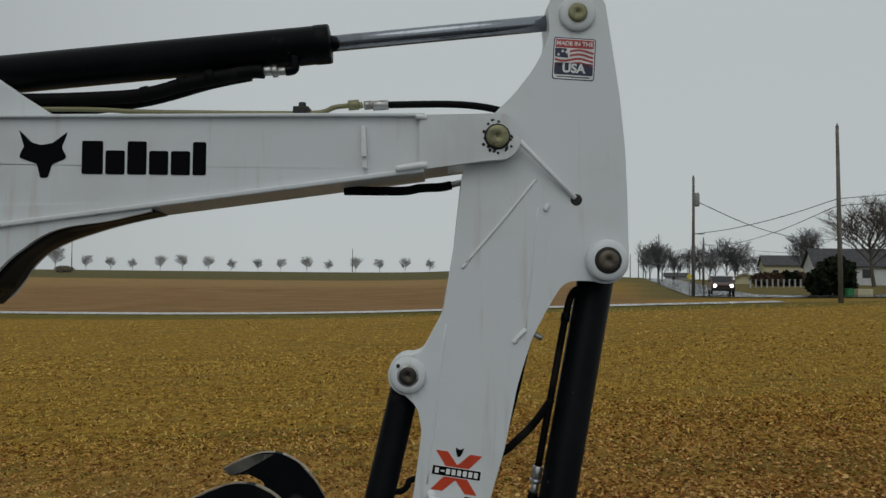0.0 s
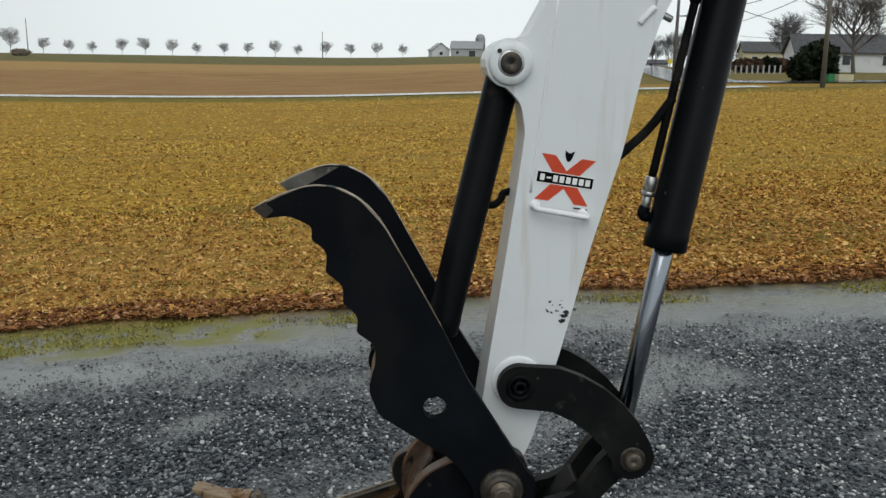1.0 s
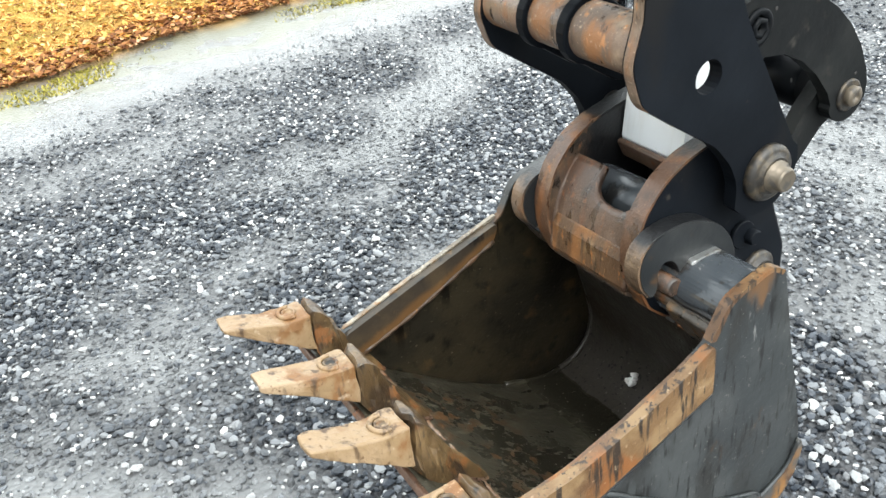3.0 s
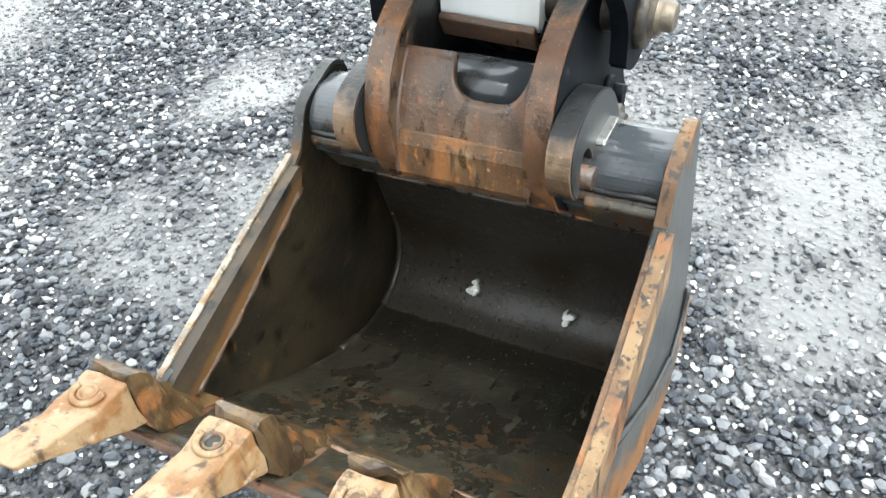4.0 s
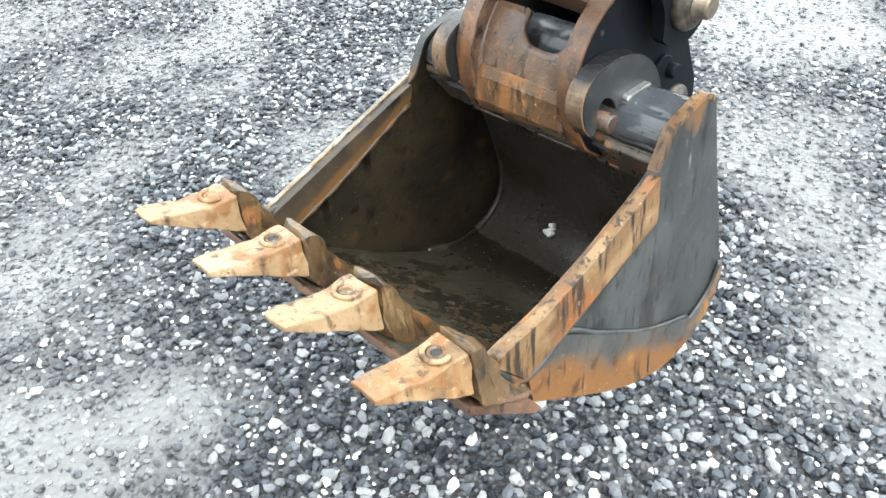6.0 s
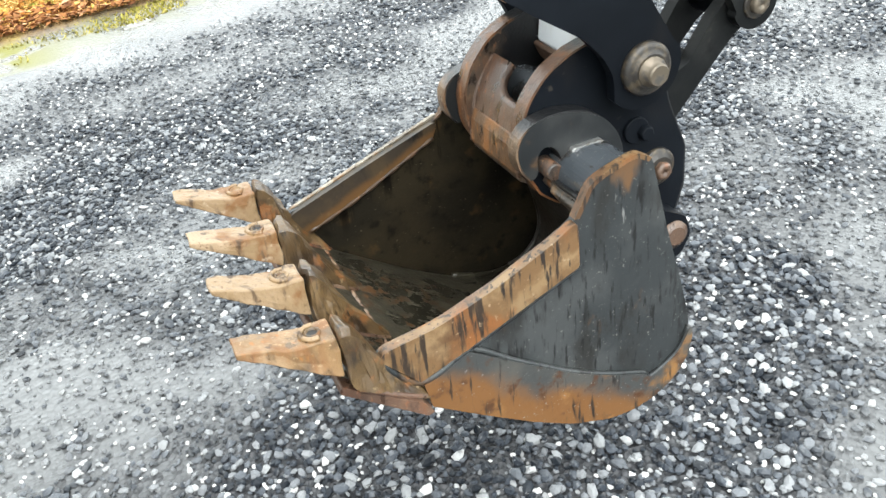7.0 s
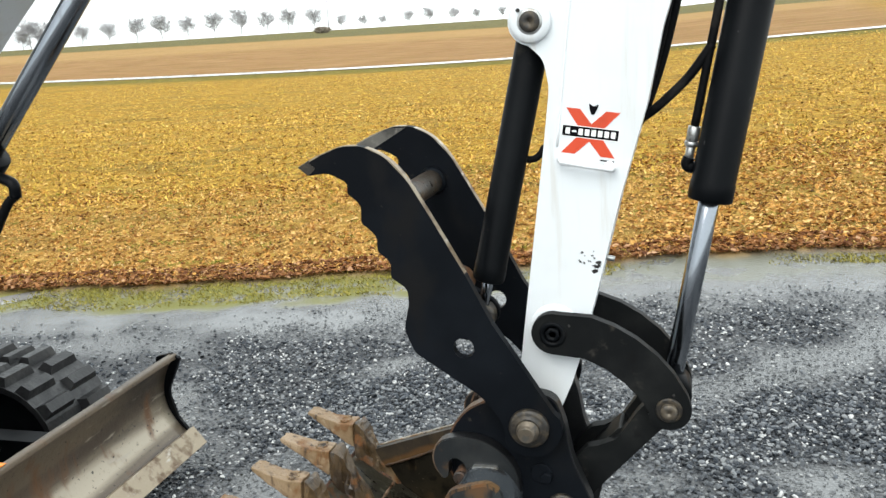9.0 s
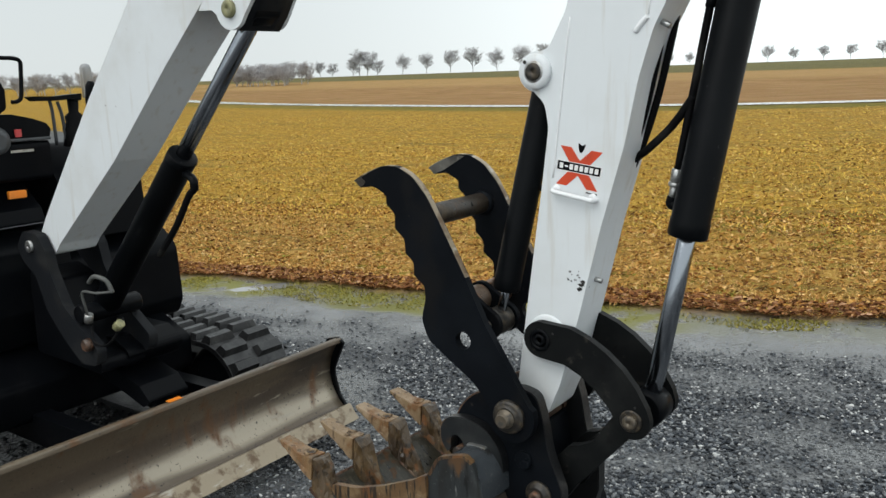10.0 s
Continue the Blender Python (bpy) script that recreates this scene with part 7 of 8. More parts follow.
v = np.stack([np.stack([mx - 0.008 * np.cos(ang), my - 0.008 * np.sin(ang), mz - 0.01], -1), np.stack([mx + 0.008 * np.cos(ang), my + 0.008 * np.sin(ang), mz - 0.01], -1), np.stack([mx + ml * 0.7 * np.sin(ang), my + ml * 0.7 * np.cos(ang), mz + 0.35 * ml], -1)], 1).reshape(-1, 3)
me = mesh_from("moss_tufts", v, np.arange(3 * k).reshape(-1, 3), moss.m, {"tone": np.repeat(rs.rand(k), 3)})
tagged(new("moss_tufts", me), "low moss and weeds along the gravel's edge", "moss", kind="stuff")

# ---- rain puddles along the verge ----
# pale base colour stands in for part of the sky mirrored in the water
water = Mat("sky_pale_water", (0.25, 0.247, 0.238), 0.05, spec=1.0)
water.bump(water.noise(14, 2), 0.04, 0.004)
water = water.m


def puddle(x, y, rx, ry, turn):
    """A sheet of rain water that fills a hollow, its shore where the ground comes through."""
    bm = bmesh.new()
    c, q = math.cos(radians(turn)), math.sin(radians(turn))
    rings = []
    for k in (0.5, 1.0, 1.6):
        ring = []
        for i in range(32):
            a = 2 * math.pi * i / 32
            px, py = x + k * (rx * math.cos(a) * c - ry * math.sin(a) * q), y + k * (rx * math.cos(a) * q + ry * math.sin(a) * c)
            ring.append(bm.verts.new((px, py, land(px, py) + 0.012 * noise.noise((px * 1.1, py * 1.1, 7)) - 0.019)))
        rings.append(ring)
    bm.faces.new(rings[0])
    for a, b in zip(rings, rings[1:]):
        for i in range(32):
            bm.faces.new((a[i], b[i], b[(i + 1) % 32], a[(i + 1) % 32]))
    return tagged(part("puddle", bm, water, smooth=True), "shallow rain puddle at the field's edge", "puddle", kind="structure")


for spot in POOLS:
    puddle(*spot)

# ---- lane and road ----
wet_lane = Mat("wet_lane", (0.40, 0.375, 0.33), 0.30, spec=0.4)
wet_lane.layer((0.22, 0.205, 0.18), 1.5, 0.45, 0.65, 0.10)
wet_lane = wet_lane.m
asphalt = Mat("wet_asphalt", (0.034, 0.036, 0.039), 0.10)
asphalt.layer((0.08, 0.08, 0.082), 0.8, 0.45, 0.65, 0.24)
asphalt = asphalt.m


def strip(name, centre, half, material, label, lift=0.05):
    """A paved strip along a line of (x, y)."""
    bm = bmesh.new()
    rows = []
    for i, (x, y) in enumerate(centre):
        ax, ay = centre[max(i - 1, 0)]
        bx, by = centre[min(i + 1, len(centre) - 1)]
        w = Vector((bx - ax, by - ay)).normalized()
        nrm = Vector((-w.y, w.x))
        rows.append([bm.verts.new((x + nrm.x * s * half, y + nrm.y * s * half, land(x + nrm.x * s * half, y + nrm.y * s * half) + 0.03 + lift)) for s in (-1, -0.4, 0.4, 1)])
    for a, b in zip(rows, rows[1:]):
        for j in range(3):
            bm.faces.new((a[j], a[j + 1], b[j + 1], b[j]))
    bmesh.ops.recalc_face_normals(bm, faces=bm.faces)
    for f in bm.faces:
        if f.normal.z < 0:
            f.normal_flip()
    return tagged(part(name, bm, material), label, "road", kind="structure")


strip("lane", [(x, LANE_Y(x)) for x in np.arange(-240, 23, 3.0)], 1.45, wet_lane, "pale wet lane between two fields")
ROAD = [(22.6 + 0.205 * (y - 64), y) for y in np.arange(420, 63, -5.0)] + [tuple(p) for p in flow([(22.6, 64), (23.2, 60.5), (25.5, 57.2), (30, 55.2), (37, 54.4), (50, 54), (130, 54)], 5)]
strip("road", ROAD, 2.5, asphalt, "wet asphalt country road", 0.07)


# ---- trees ----
bark = Mat("winter_bark", (0.10, 0.085, 0.075), 0.85)
bark.layer((0.055, 0.045, 0.04), 6, 0.45, 0.65)
bark = bark.m
# distance haze is put into the pale grey of these twigs
twig_far = Mat("haze_pale_twigs", (0.44, 0.435, 0.445), 0.9, spec=0.1)
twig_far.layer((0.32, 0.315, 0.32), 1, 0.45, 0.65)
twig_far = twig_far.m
# blue-grey base colour takes in a little haze as well
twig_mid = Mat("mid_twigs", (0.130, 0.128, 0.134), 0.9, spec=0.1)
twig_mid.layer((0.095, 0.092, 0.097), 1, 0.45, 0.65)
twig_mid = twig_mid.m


def limb(bm, a, b, r0, r1, n=4):
    w = (b - a).normalized()
    u = w.orthogonal().normalized()
    v = w.cross(u)
    rows = [[bm.verts.new(p + (u * math.cos(2 * math.pi * i / n) + v * math.sin(2 * math.pi * i / n)) * r) for i in range(n)] for p, r in ((a, r0), (b, r1))]
    for i in range(n):
        bm.faces.new((rows[0][i], rows[0][(i + 1) % n], rows[1][(i + 1) % n], rows[1][i]))


def bare_tree(seed, height, levels, fork, thin, materials, label, spread=0.75, trunk_part=0.3, group="", low=0.38):
    """A leafless tree at the origin: a tapered trunk and a crown of forking twigs."""
    rr = random.Random(seed)
    tree = thing("bare_tree", (0, 0, 0), label, "tree", group)
    tb, cb = bmesh.new(), bmesh.new()
    r = height * 0.030

    def grow(p, d, length, rad, level):
        target = tb if level == 0 else cb
        n = 8 if level == 0 else (4 if level < 3 else 3)
        at_, dir_, joints = p, d, [p]
        for k in range(3):
            dir_ = (dir_ + Vector((rr.uniform(-1, 1), rr.uniform(-1, 1), rr.uniform(-0.3, 0.8))) * 0.13).normalized()
            q = at_ + dir_ * length / 3
            limb(target, at_, q, max(rad * (1 - 0.2 * k), thin), max(rad * (0.8 - 0.2 * k), thin), n)
            at_ = q
            joints.append(q)
        if level >= levels:
            return
        for i in range(fork + (2 if level == 0 else 0)):
            t = (i + rr.uniform(0.3, 1.0)) / (fork + (2 if level == 0 else 0)) * (1 - low if level == 0 else 0.75) + (low if level == 0 else 0.25)
            k = min(int(t * 3), 2)
            start = joints[k].lerp(joints[k + 1], t * 3 - k)
            a = i * 2.4 + rr.uniform(-0.6, 0.6)
            out = Vector((math.cos(a), math.sin(a), rr.uniform(0.0, 0.35)))
            nd = (d + out * spread * rr.uniform(0.7, 1.2)).normalized()
            grow(start, nd, length * rr.uniform(0.50, 0.68) * (1.0 if level else 1.05), max(rad * 0.5, thin), level + 1)

    grow(Vector((0, 0, -0.2)), Vector((rr.uniform(-0.04, 0.04), 0, 1)), height * trunk_part, r, 0)
    top = max(v.co.z for v in cb.verts)
    for b in (tb, cb):
        for v in b.verts:
            v.co *= height / top
    part("trunk", tb, materials[0], tree)
    part("crown", cb, materials[1], tree)
    return tree


def plant(kinds, spots):
    """Sets out copies of trees at (x, y, scale)."""
    for i, (x, y, s) in enumerate(spots):
        src = kinds[i % len(kinds)]
        m = Matrix.Translation((x, y, land(x, y))) @ Matrix.Rotation(i * 2.4, 4, "Z")
        c = copy_thing(src, m)
        c.scale = (s, s, s)
    for src in kinds:
        for o in (*src.children_recursive, src):
            bpy.data.objects.remove(o)


rr = random.Random(77)
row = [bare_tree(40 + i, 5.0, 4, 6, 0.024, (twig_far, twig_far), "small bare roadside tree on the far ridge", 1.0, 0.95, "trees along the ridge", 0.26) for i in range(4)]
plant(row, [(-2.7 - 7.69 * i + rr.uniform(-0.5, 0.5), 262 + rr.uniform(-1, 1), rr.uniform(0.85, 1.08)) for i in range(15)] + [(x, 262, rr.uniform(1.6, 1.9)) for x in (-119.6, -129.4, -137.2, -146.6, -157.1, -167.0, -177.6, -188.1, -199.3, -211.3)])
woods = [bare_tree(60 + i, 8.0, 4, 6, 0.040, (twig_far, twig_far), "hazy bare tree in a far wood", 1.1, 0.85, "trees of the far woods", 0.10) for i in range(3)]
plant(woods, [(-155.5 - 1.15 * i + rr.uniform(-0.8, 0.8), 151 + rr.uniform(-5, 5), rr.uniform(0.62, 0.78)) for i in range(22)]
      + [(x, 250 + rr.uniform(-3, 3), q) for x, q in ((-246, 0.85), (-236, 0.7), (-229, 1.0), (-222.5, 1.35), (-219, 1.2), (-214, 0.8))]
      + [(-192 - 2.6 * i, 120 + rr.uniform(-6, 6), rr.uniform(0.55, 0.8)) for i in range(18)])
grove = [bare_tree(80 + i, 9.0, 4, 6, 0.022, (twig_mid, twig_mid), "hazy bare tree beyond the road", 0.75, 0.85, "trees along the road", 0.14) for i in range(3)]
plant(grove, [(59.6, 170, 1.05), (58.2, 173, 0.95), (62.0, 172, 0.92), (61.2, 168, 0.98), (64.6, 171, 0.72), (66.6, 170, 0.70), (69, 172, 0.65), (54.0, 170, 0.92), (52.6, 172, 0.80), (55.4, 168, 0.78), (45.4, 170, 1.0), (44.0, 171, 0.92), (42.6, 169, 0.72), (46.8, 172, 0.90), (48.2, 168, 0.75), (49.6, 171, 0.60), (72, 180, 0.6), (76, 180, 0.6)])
big = [bare_tree(91, 10.6, 4, 7, 0.014, (bark, bark), "large bare tree with a wide crown in a front yard", 1.0, 0.70)]
plant(big, [(47.2, 88, 1.0)])
big = [bare_tree(95, 9.2, 4, 7, 0.020, (twig_mid, twig_mid), "bare tree behind the houses", 0.85, 0.75)]
plant(big, [(58.0, 130, 1.0)])


# ---- buildings, poles, car and street things across the field ----
def paint_wall(name, c):
    m = Mat(name, c, 0.7)
    m.layer(tuple(q * 0.88 for q in c), 1.2, 0.45, 0.65)
    m.bump(m.noise(3, 2, (0.2, 0.2, 14)), 0.3, 0.02)
    return m.m


siding_white, siding_yellow, siding_grey = paint_wall("white_siding", (0.62, 0.63, 0.64)), paint_wall("cream_siding", (0.55, 0.50, 0.33)), paint_wall("grey_siding", (0.36, 0.37, 0.38))
roof_dark = Mat("dark_shingle", (0.045, 0.045, 0.050), 0.75)
roof_dark.layer((0.075, 0.072, 0.072), 2, 0.45, 0.65)
roof_dark = roof_dark.m
roof_beige = Mat("beige_metal_roof", (0.42, 0.39, 0.31), 0.6).m
roof_grey = Mat("grey_metal_roof", (0.24, 0.25, 0.26), 0.5).m
window_glass = Mat("window_glass", (0.02, 0.022, 0.025), 0.08).m


def house(x, y, w, d, h, rise, turn, wall, roof, label, windows=(), gable_front=False, kind="house"):
    """A gabled house with windows (u, z, width, height) on its front."""
    z = land(x, y) - 0.1
    hs = thing(kind, (0, 0, 0), label, kind)
    t = Matrix.Translation((x, y, z)) @ Matrix.Rotation(radians(turn), 4, "Z")
    b = box(-w / 2, w / 2, -d / 2, d / 2, 0, h)
    for s in (-1, 1):
        if gable_front:
            b.faces.new([b.verts.new(q) for q in ((-w / 2, s * d / 2, h), (w / 2, s * d / 2, h), (0, s * d / 2, h + rise))])
        else:
            b.faces.new([b.verts.new(q) for q in ((s * w / 2, -d / 2, h), (s * w / 2, d / 2, h), (s * w / 2, 0, h + rise))])
    part("wall", b, wall, hs)
    o, th = 0.35, 0.16
    for s in (-1, 1):
        r = bmesh.new()
        if gable_front:
            q = [(0, -d / 2 - o, h + rise + th), (0, d / 2 + o, h + rise + th), (s * (w / 2 + o), d / 2 + o, h - o * rise / (w / 2) + th), (s * (w / 2 + o), -d / 2 - o, h - o * rise / (w / 2) + th)]
        else:
            q = [(-w / 2 - o, 0, h + rise + th), (w / 2 + o, 0, h + rise + th), (w / 2 + o, s * (d / 2 + o), h - o * rise / (d / 2) + th), (-w / 2 - o, s * (d / 2 + o), h - o * rise / (d / 2) + th)]
        up = [r.verts.new(v) for v in q]
        dn = [r.verts.new((v[0], v[1], v[2] - th)) for v in q]
        r.faces.new(up)
        r.faces.new(dn[::-1])
        for i in range(4):
            r.faces.new((up[i], up[(i + 1) % 4], dn[(i + 1) % 4], dn[i]))
        bmesh.ops.recalc_face_normals(r, faces=r.faces)
        part("roof", r, roof, hs)
    for u, wz, ww, wh in windows:
        win = part("window", box(u - ww / 2, u + ww / 2, -d / 2 - 0.05, -d / 2 + 0.02, wz, wz + wh), siding_white, hs)
        part("pane", box(u - ww / 2 + 0.09, u + ww / 2 - 0.09, -d / 2 - 0.06, -d / 2, wz + 0.09, wz + wh - 0.09), window_glass, win)
    hs.matrix_world = t
    return hs


house(64.2, 153, 7.6, 7, 3.3, 1.7, -14, siding_yellow, roof_dark, "cream house with a dark shingled roof", ((-1.8, 1.2, 1.2, 1.3), (1.6, 1.2, 1.0, 1.3)))
house(54.8, 104, 14, 7, 2.5, 2.1, -12, siding_white, roof_dark, "white bungalow with a dark shingled roof", ((-4.6, 0.9, 1.4, 1.3), (-1.2, 0.9, 1.1, 1.3), (3.6, 0.9, 1.5, 1.3)))
house(41.2, 110, 2.4, 2.6, 1.0, 0.45, -20, siding_yellow, roof_beige, "small beige garden shed", (), True, "shed")
house(67, 232, 6.4, 5, 1.3, 0.9, -12, siding_grey, roof_dark, "low dark barn beside the road", ((-1, 0.2, 1.2, 1.0),), False, "barn")
house(19.5, 292, 10.5, 9, 3.0, 2.4, -8, siding_grey, roof_grey, "grey metal-roofed barn on the ridge", ((-3, 1.0, 1.2, 1.2), (2, 0.2, 2.4, 2.2)), False, "barn")
house(10.0, 296, 6.0, 7, 2.6, 2.2, 10, siding_white, roof_grey, "white farm building on the ridge", ((0, 0.8, 1.2, 1.2),), True, "barn")
silo = thing("silo", (24.0, 293, land(24.0, 293)), "dark round silo beside the barn", "silo")
part("tank", lathe((24.0, 293, land(24, 293)), (24.0, 293, 30), [(0, 1.7), (6.6, 1.7), (7.6, 1.2), (8.0, 0.3)], 24), roof_grey, silo)
part("ladder", box(22.9, 23.2, 291.4, 291.5, land(24, 293), land(24, 293) + 6.5), roof_dark, silo)
silo = thing("silo", (-166.8, 100, land(-166.8, 100)), "dark round silo across the fields", "silo")
part("tank", lathe((-166.8, 100, land(-166.8, 100)), (-166.8, 100, 30), [(0, 1.15), (6.2, 1.15), (6.9, 0.8), (7.1, 0.2)], 24), roof_grey, silo)
part("ladder", box(-166.0, -165.7, 98.7, 98.85, land(-166.8, 100), 6.0), roof_grey, silo)

pole_wood = Mat("weathered_pole", (0.155, 0.145, 0.135), 0.85)
pole_wood.layer((0.10, 0.092, 0.085), 3, 0.45, 0.65, stretch=(4, 4, 0.4))
pole_wood = pole_wood.m


def utility_pole(x, y, top, lean=0.0, arm_at=None, can=False):
    z = land(x, y) - 0.3
    p = thing("utility_pole", (x, y, z), "weathered wooden utility pole beside the road", "utility pole", "poles along the road")
    part("post", lathe((x, y, z), (x + lean, y, top), [(0, 0.15), ((top - z) * 0.5, 0.125), (top - z, 0.09)], 12), pole_wood, p)
    if can:
        part("transformer", lathe((x + 0.24, y - 0.1, top - 2.4), (x + 0.24, y - 0.1, top - 1.2), [(0, 0.20), (0.05, 0.23), (1.0, 0.23), (1.1, 0.16)], 16), roof_grey, p)
    if arm_at:
        part("bracket", box(x - 0.1, x + 0.9, y - 0.05, y + 0.05, arm_at - 0.08, arm_at), pole_wood, p)
    part("insulator", lathe((x + lean, y, top - 0.02), (x + lean, y, top + 0.2), [(0, 0.05), (0.1, 0.07), (0.2, 0.03)], 10), roof_grey, p)
    return p


utility_pole(23.35, 46, 11.1, -0.18)
utility_pole(20.93, 66, 10.5, 0.0, 5.9, True)
utility_pole(34.13, 105, 7.4)
utility_pole(45.56, 170, 11.3)
utility_pole(55.75, 230, 9.7)
utility_pole(57.6, 232, 11.4)
utility_pole(54.4, 234, 8.9)
utility_pole(-112, 256, 13.0)
utility_pole(-26, 256, 10.5)
cable_mat = plain("cable", (0.02, 0.02, 0.02), 0.6)


def cable(a, b, sag, r=0.022):
    a, b = Vector(a), Vector(b)
    pts = [a.lerp(b, t) - Vector((0, 0, 4 * sag * t * (1 - t))) for t in (0, 0.25, 0.5, 0.75, 1)]
    tagged(part("overhead_cable", sweep(pts, r, 5, per=5), cable_mat), "thin black overhead cable between poles", "cable", "overhead cables")


cable((21.0, 66, 8.6), (52, 104, 7.6), 1.3, 0.035)
cable((23.2, 46, 6.9), (21.4, 66, 5.9), 0.3, 0.025)
cable((23.2, 46, 6.5), (34.1, 105, 6.6), 0.8, 0.025)
cable((23.2, 46, 6.9), (36, 32, 8.6), 0.4, 0.02)
cable((23.2, 46, 6.5), (36, 32, 7.9), 0.4, 0.02)
cable((34.1, 105, 6.6), (57, 115, 6.0), 0.4, 0.025)

# evergreen shrubs, fence, bin, sign
ever = Mat("evergreen", (0.011, 0.016, 0.009), 0.8, spec=0.1)
ever.layer((0.022, 0.031, 0.014), 4, 0.45, 0.65)
ever = ever.m
hedge_brown = Mat("brown_hedge", (0.07, 0.045, 0.03), 0.85, spec=0.2)
hedge_brown.layer((0.11, 0.07, 0.045), 4, 0.45, 0.65)
hedge_brown = hedge_brown.m


hedge_pale = Mat("pale_thicket", (0.22, 0.19, 0.15), 0.85, spec=0.1)
hedge_pale.layer((0.30, 0.26, 0.21), 4, 0.45, 0.65)
hedge_pale = hedge_pale.m


def shrub(x, y, r, h, seed, material, label, cone=False):
    """A dense shrub: a stem and many small leaf clumps with an uneven outline."""
    rs = np.random.RandomState(seed)
    z = land(x, y)
    s = thing("shrub", (x, y, z), label, "shrub")
    part("stem", lathe((x, y, z - 0.1), (x, y, z + h * 0.7), [(0, 0.10), (h * 0.7, 0.04)], 8), bark, s)
    n = 1500
    u = rs.normal(0, 1, (n, 3))
    u /= np.linalg.norm(u, axis=1)[:, None]
    rad = rs.rand(n) ** 0.4
    c = u * rad[:, None]
    hz = (c[:, 2] + 1) / 2
    wide = (1 - hz) * 1.05 + 0.06 if cone else 1.0
    lump = 1 + 0.25 * np.sin(u[:, 0] * 5 + seed) * np.cos(u[:, 1] * 6)
    p = np.stack([x + c[:, 0] * r * wide * lump, y + c[:, 1] * r * wide * lump, z + hz * h * (1 + 0.05 * lump)], -1)
    d1, d2 = rs.normal(0, 0.14, (n, 3)), rs.normal(0, 0.14, (n, 3))
    v = np.stack([p - d1, p + d1 * 0.6 + d2, p + d1, p - d2], 1).reshape(-1, 3)
    f = (np.array([(0, 1, 2), (0, 2, 3)])[None] + 4 * np.arange(n)[:, None, None]).reshape(-1, 3)
    ob = new("foliage", mesh_from("foliage", v, f, material))
    ob.parent = s
    ob.matrix_parent_inverse = Matrix.Translation(-s.location)


shrub(28.5, 60, 0.85, 1.9, 1, ever, "dark clipped evergreen shrub by the road")
shrub(29.9, 60.5, 1.30, 2.8, 2, ever, "dark evergreen shrub beside a house")
shrub(31.0, 61, 0.9, 2.2, 3, ever, "dark conical evergreen beside a house", True)
shrub(37.9, 95, 1.3, 1.5, 4, hedge_brown, "brown leafless winter hedge")
shrub(39.4, 95.5, 1.3, 1.4, 5, hedge_brown, "brown leafless winter hedge")
shrub(41.0, 95.5, 1.2, 1.6, 6, ever, "dark evergreen shrub beside a house")
shrub(42.6, 96, 1.3, 1.5, 8, hedge_brown, "brown leafless winter hedge")
shrub(-89.5, 200, 1.9, 1.5, 7, hedge_pale, "low brown thicket on the ridge")
post = thing("fence_post", (0, 0, 0), "weathered pale grey wooden fence post", "fence post", "posts of the yard fence")
part("shaft", box(-0.07, 0.07, -0.07, 0.07, -0.1, 0.85), siding_grey, post, "", 0.01)
part("cap", box(-0.10, 0.10, -0.10, 0.10, 0.85, 0.90), siding_grey, post)
for i in range(10):
    x, y = 33.8 + 0.56 * i, 88.0 - 0.1 * i
    copy_thing(post, Matrix.Translation((x, y, land(x, y))))
for o in (*post.children_recursive, post):
    bpy.data.objects.remove(o)
bin_green = plain("bin_green", (0.03, 0.22, 0.07), 0.5)
wheelie = thing("wheelie_bin", (29.6, 57.8, land(29.6, 57.8)), "green lidded bin beside the pole", "bin")
bz = land(29.6, 57.8)
part("body", wedge([(29.4, bz, bz + 0.5, 0.22, 0.27, 57.8), (29.82, bz, bz + 0.5, 0.22, 0.27, 57.8)]), bin_green, wheelie, "", 0.03)
part("lid", box(29.36, 29.86, 57.5, 58.1, bz + 0.5, bz + 0.56), bin_green, wheelie, "", 0.02)
bench = thing("stone_planter", (30.8, 58.0, land(30.8, 58.0)), "pale stone planter by the road", "planter")
part("trough", box(30.2, 31.3, 57.7, 58.3, land(30.8, 58.0), land(30.8, 58.0) + 0.5), siding_yellow, bench, "", 0.03)
sign_yellow = plain("sign_yellow", (0.75, 0.62, 0.05), 0.5)
sign = thing("road_sign", (21.8, 70.0, land(21.8, 70.0)), "small yellow road sign on a post", "sign")
sz = land(21.8, 70.0)
part("post", rod((21.8, 70.0, sz), (21.8, 70.0, sz + 1.7), 0.04, 8), roof_grey, sign)
part("panel", slab([(21.8 + 0.28 * math.cos(k * math.pi / 2), sz + 1.55 + 0.28 * math.sin(k * math.pi / 2)) for k in range(4)], 69.92, 69.95), sign_yellow, sign, "", 0.01)

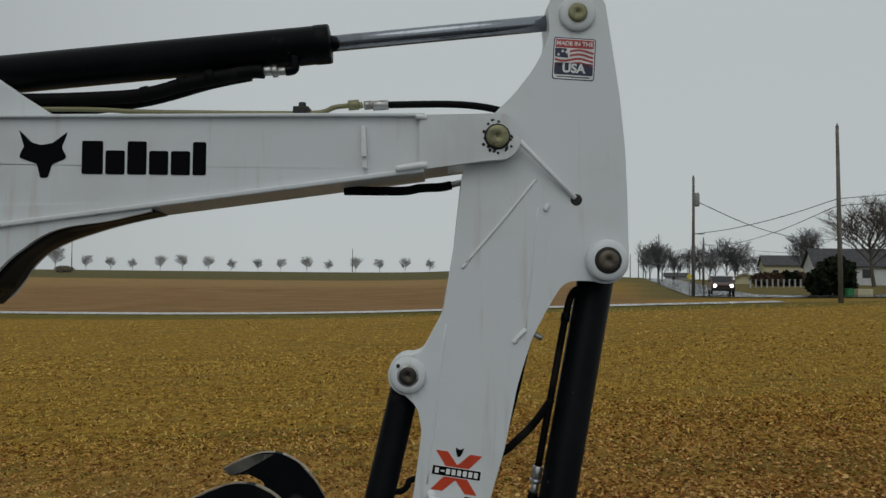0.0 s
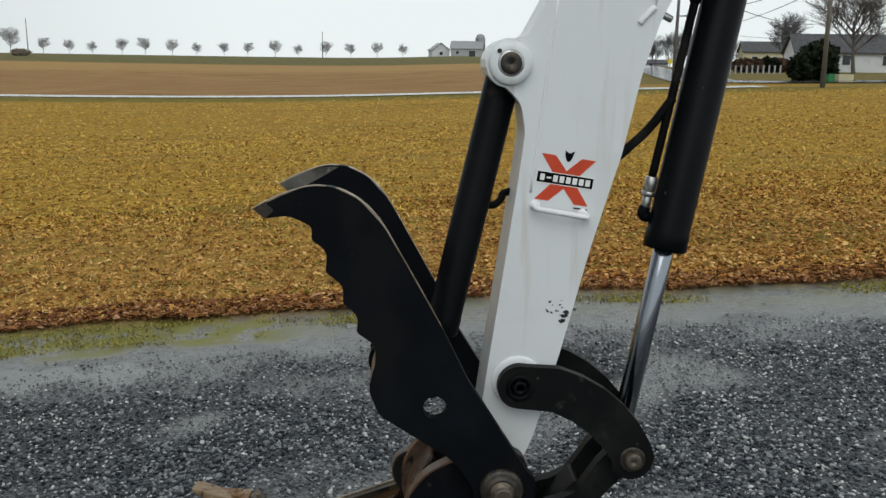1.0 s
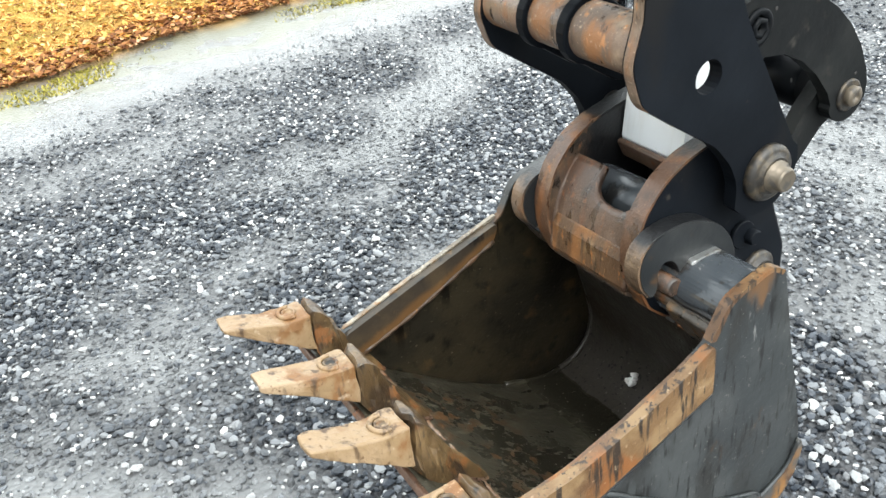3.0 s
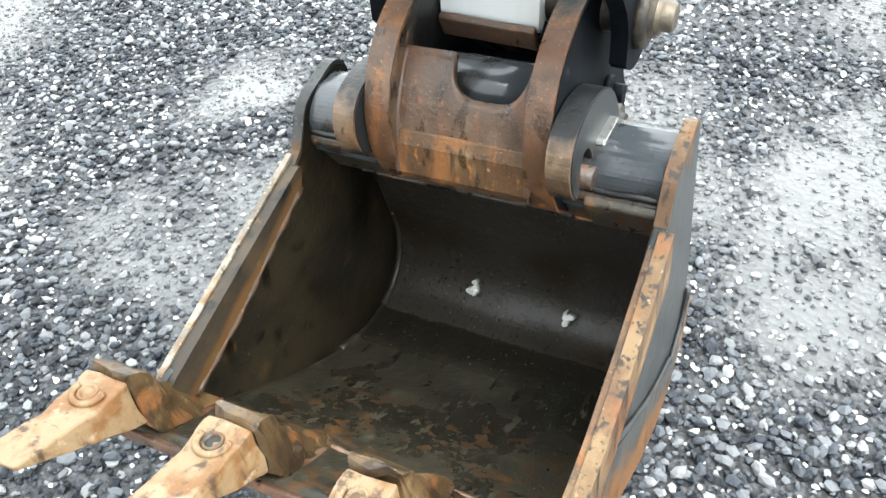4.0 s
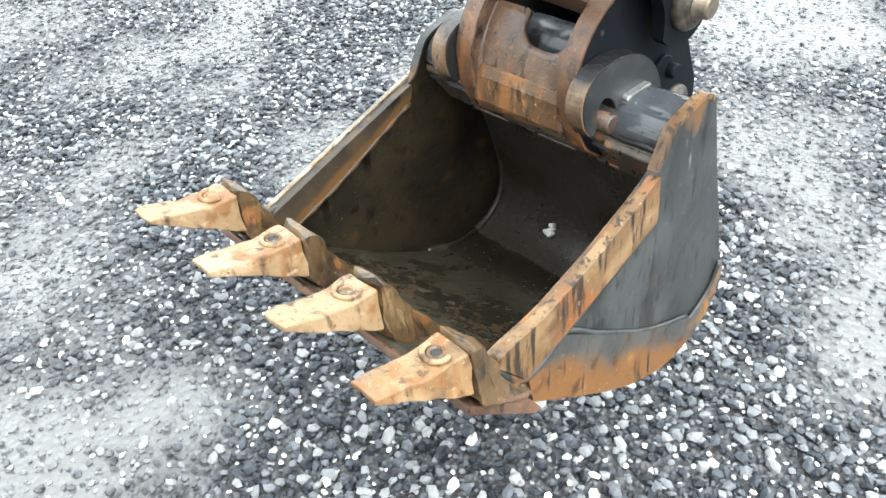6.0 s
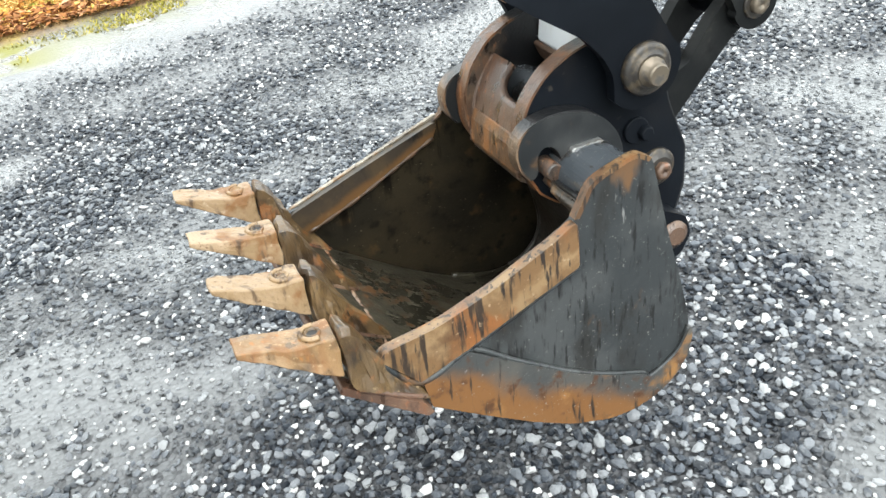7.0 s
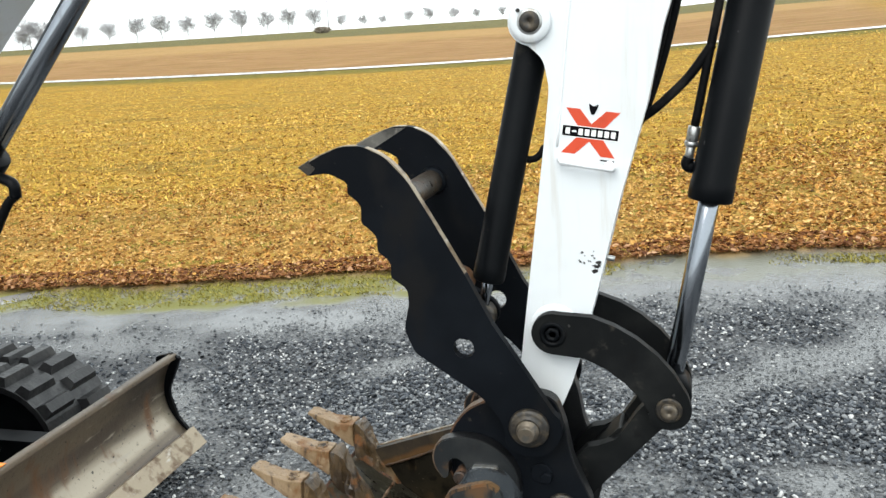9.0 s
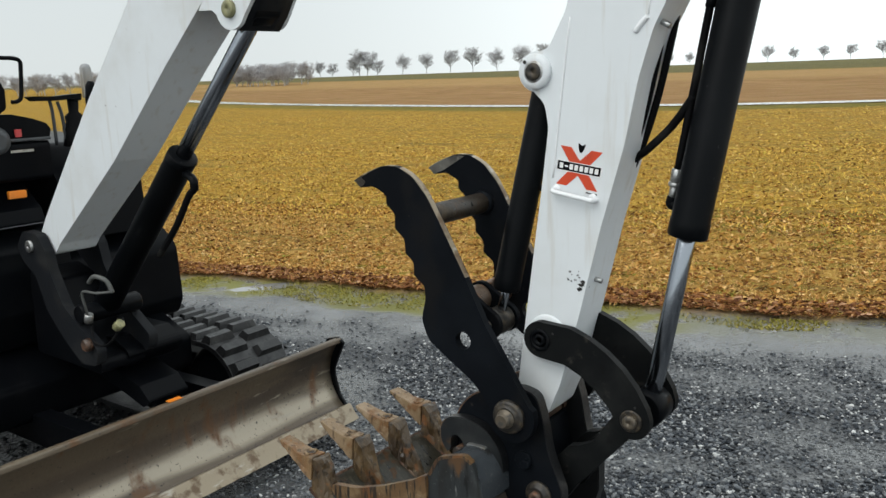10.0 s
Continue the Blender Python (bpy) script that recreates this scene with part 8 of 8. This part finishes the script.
# ---- the car on the road ----
car_paint = Mat("dull_red_brown_car_paint", (0.085, 0.040, 0.032), 0.25, spec=0.5).m
car_glass = Mat("car_glass", (0.015, 0.017, 0.02), 0.06).m
tyre_mat = Mat("tyre", (0.015, 0.015, 0.015), 0.8).m
lamp_mat = Mat("headlamp", (0.9, 0.9, 0.85), 0.2)
lamp_mat.b.inputs["Emission Color"].default_value = (1.0, 0.95, 0.82, 1)
lamp_mat.b.inputs["Emission Strength"].default_value = 9.0
lamp_mat = lamp_mat.m
car = thing("car", (0, 0, 0), "dull red-brown car with its headlamps on, on a wet road", "car")
hull = rounded([(-2.2, 0.30, 0.1), (-2.25, 0.75, 0.15), (-1.9, 0.95, 0.2), (-1.0, 1.0, 0.3), (-0.45, 1.45, 0.3), (1.2, 1.5, 0.3), (2.0, 1.05, 0.2), (2.2, 0.9, 0.15), (2.2, 0.32, 0.1)], 4)
part("body", slab([(p[0], p[1]) for p in hull], -0.88, 0.88), car_paint, car, "", 0.08, segments=3)
part("windscreen", slab([(-1.03, 1.02), (-0.52, 1.42), (-0.48, 1.42), (-0.95, 1.0)], -0.72, 0.72), car_glass, car)
for s in (-1, 1):
    part("side_window", slab(rounded([(-0.85, 1.03, 0.03), (-0.40, 1.39, 0.05), (1.15, 1.43, 0.05), (1.7, 1.08, 0.03)]), *sorted((s * 0.885, s * 0.87))), car_glass, car)
    part("headlamp", rod((-2.12, s * 0.62, 0.70), (-2.27, s * 0.62, 0.70), 0.13, 16), lamp_mat, car, "lit headlamp")
    part("mirror", box(-0.85, -0.70, *sorted((s * 0.88, s * 1.05)), 0.98, 1.12), car_paint, car, "", 0.03)
    for x in (-1.4, 1.35):
        wh = part("wheel", rod((x, s * 0.72, 0.32), (x, s * 0.90, 0.32), 0.32, 20), tyre_mat, car)
        part("rim", rod((x, s * 0.86, 0.32), (x, s * 0.91, 0.32), 0.20, 16), steel, wh)
part("grille", box(-2.28, -2.2, -0.45, 0.45, 0.60, 0.74), tyre_mat, car)
part("bumper", box(-2.30, -2.15, -0.85, 0.85, 0.34, 0.50), tyre_mat, car, "", 0.04)
cx, cy = 23.0, 65.5
car.matrix_world = Matrix.Translation((cx, cy, land(cx, cy) + 0.11)) @ Matrix.Rotation(radians(90 - 14), 4, "Z")
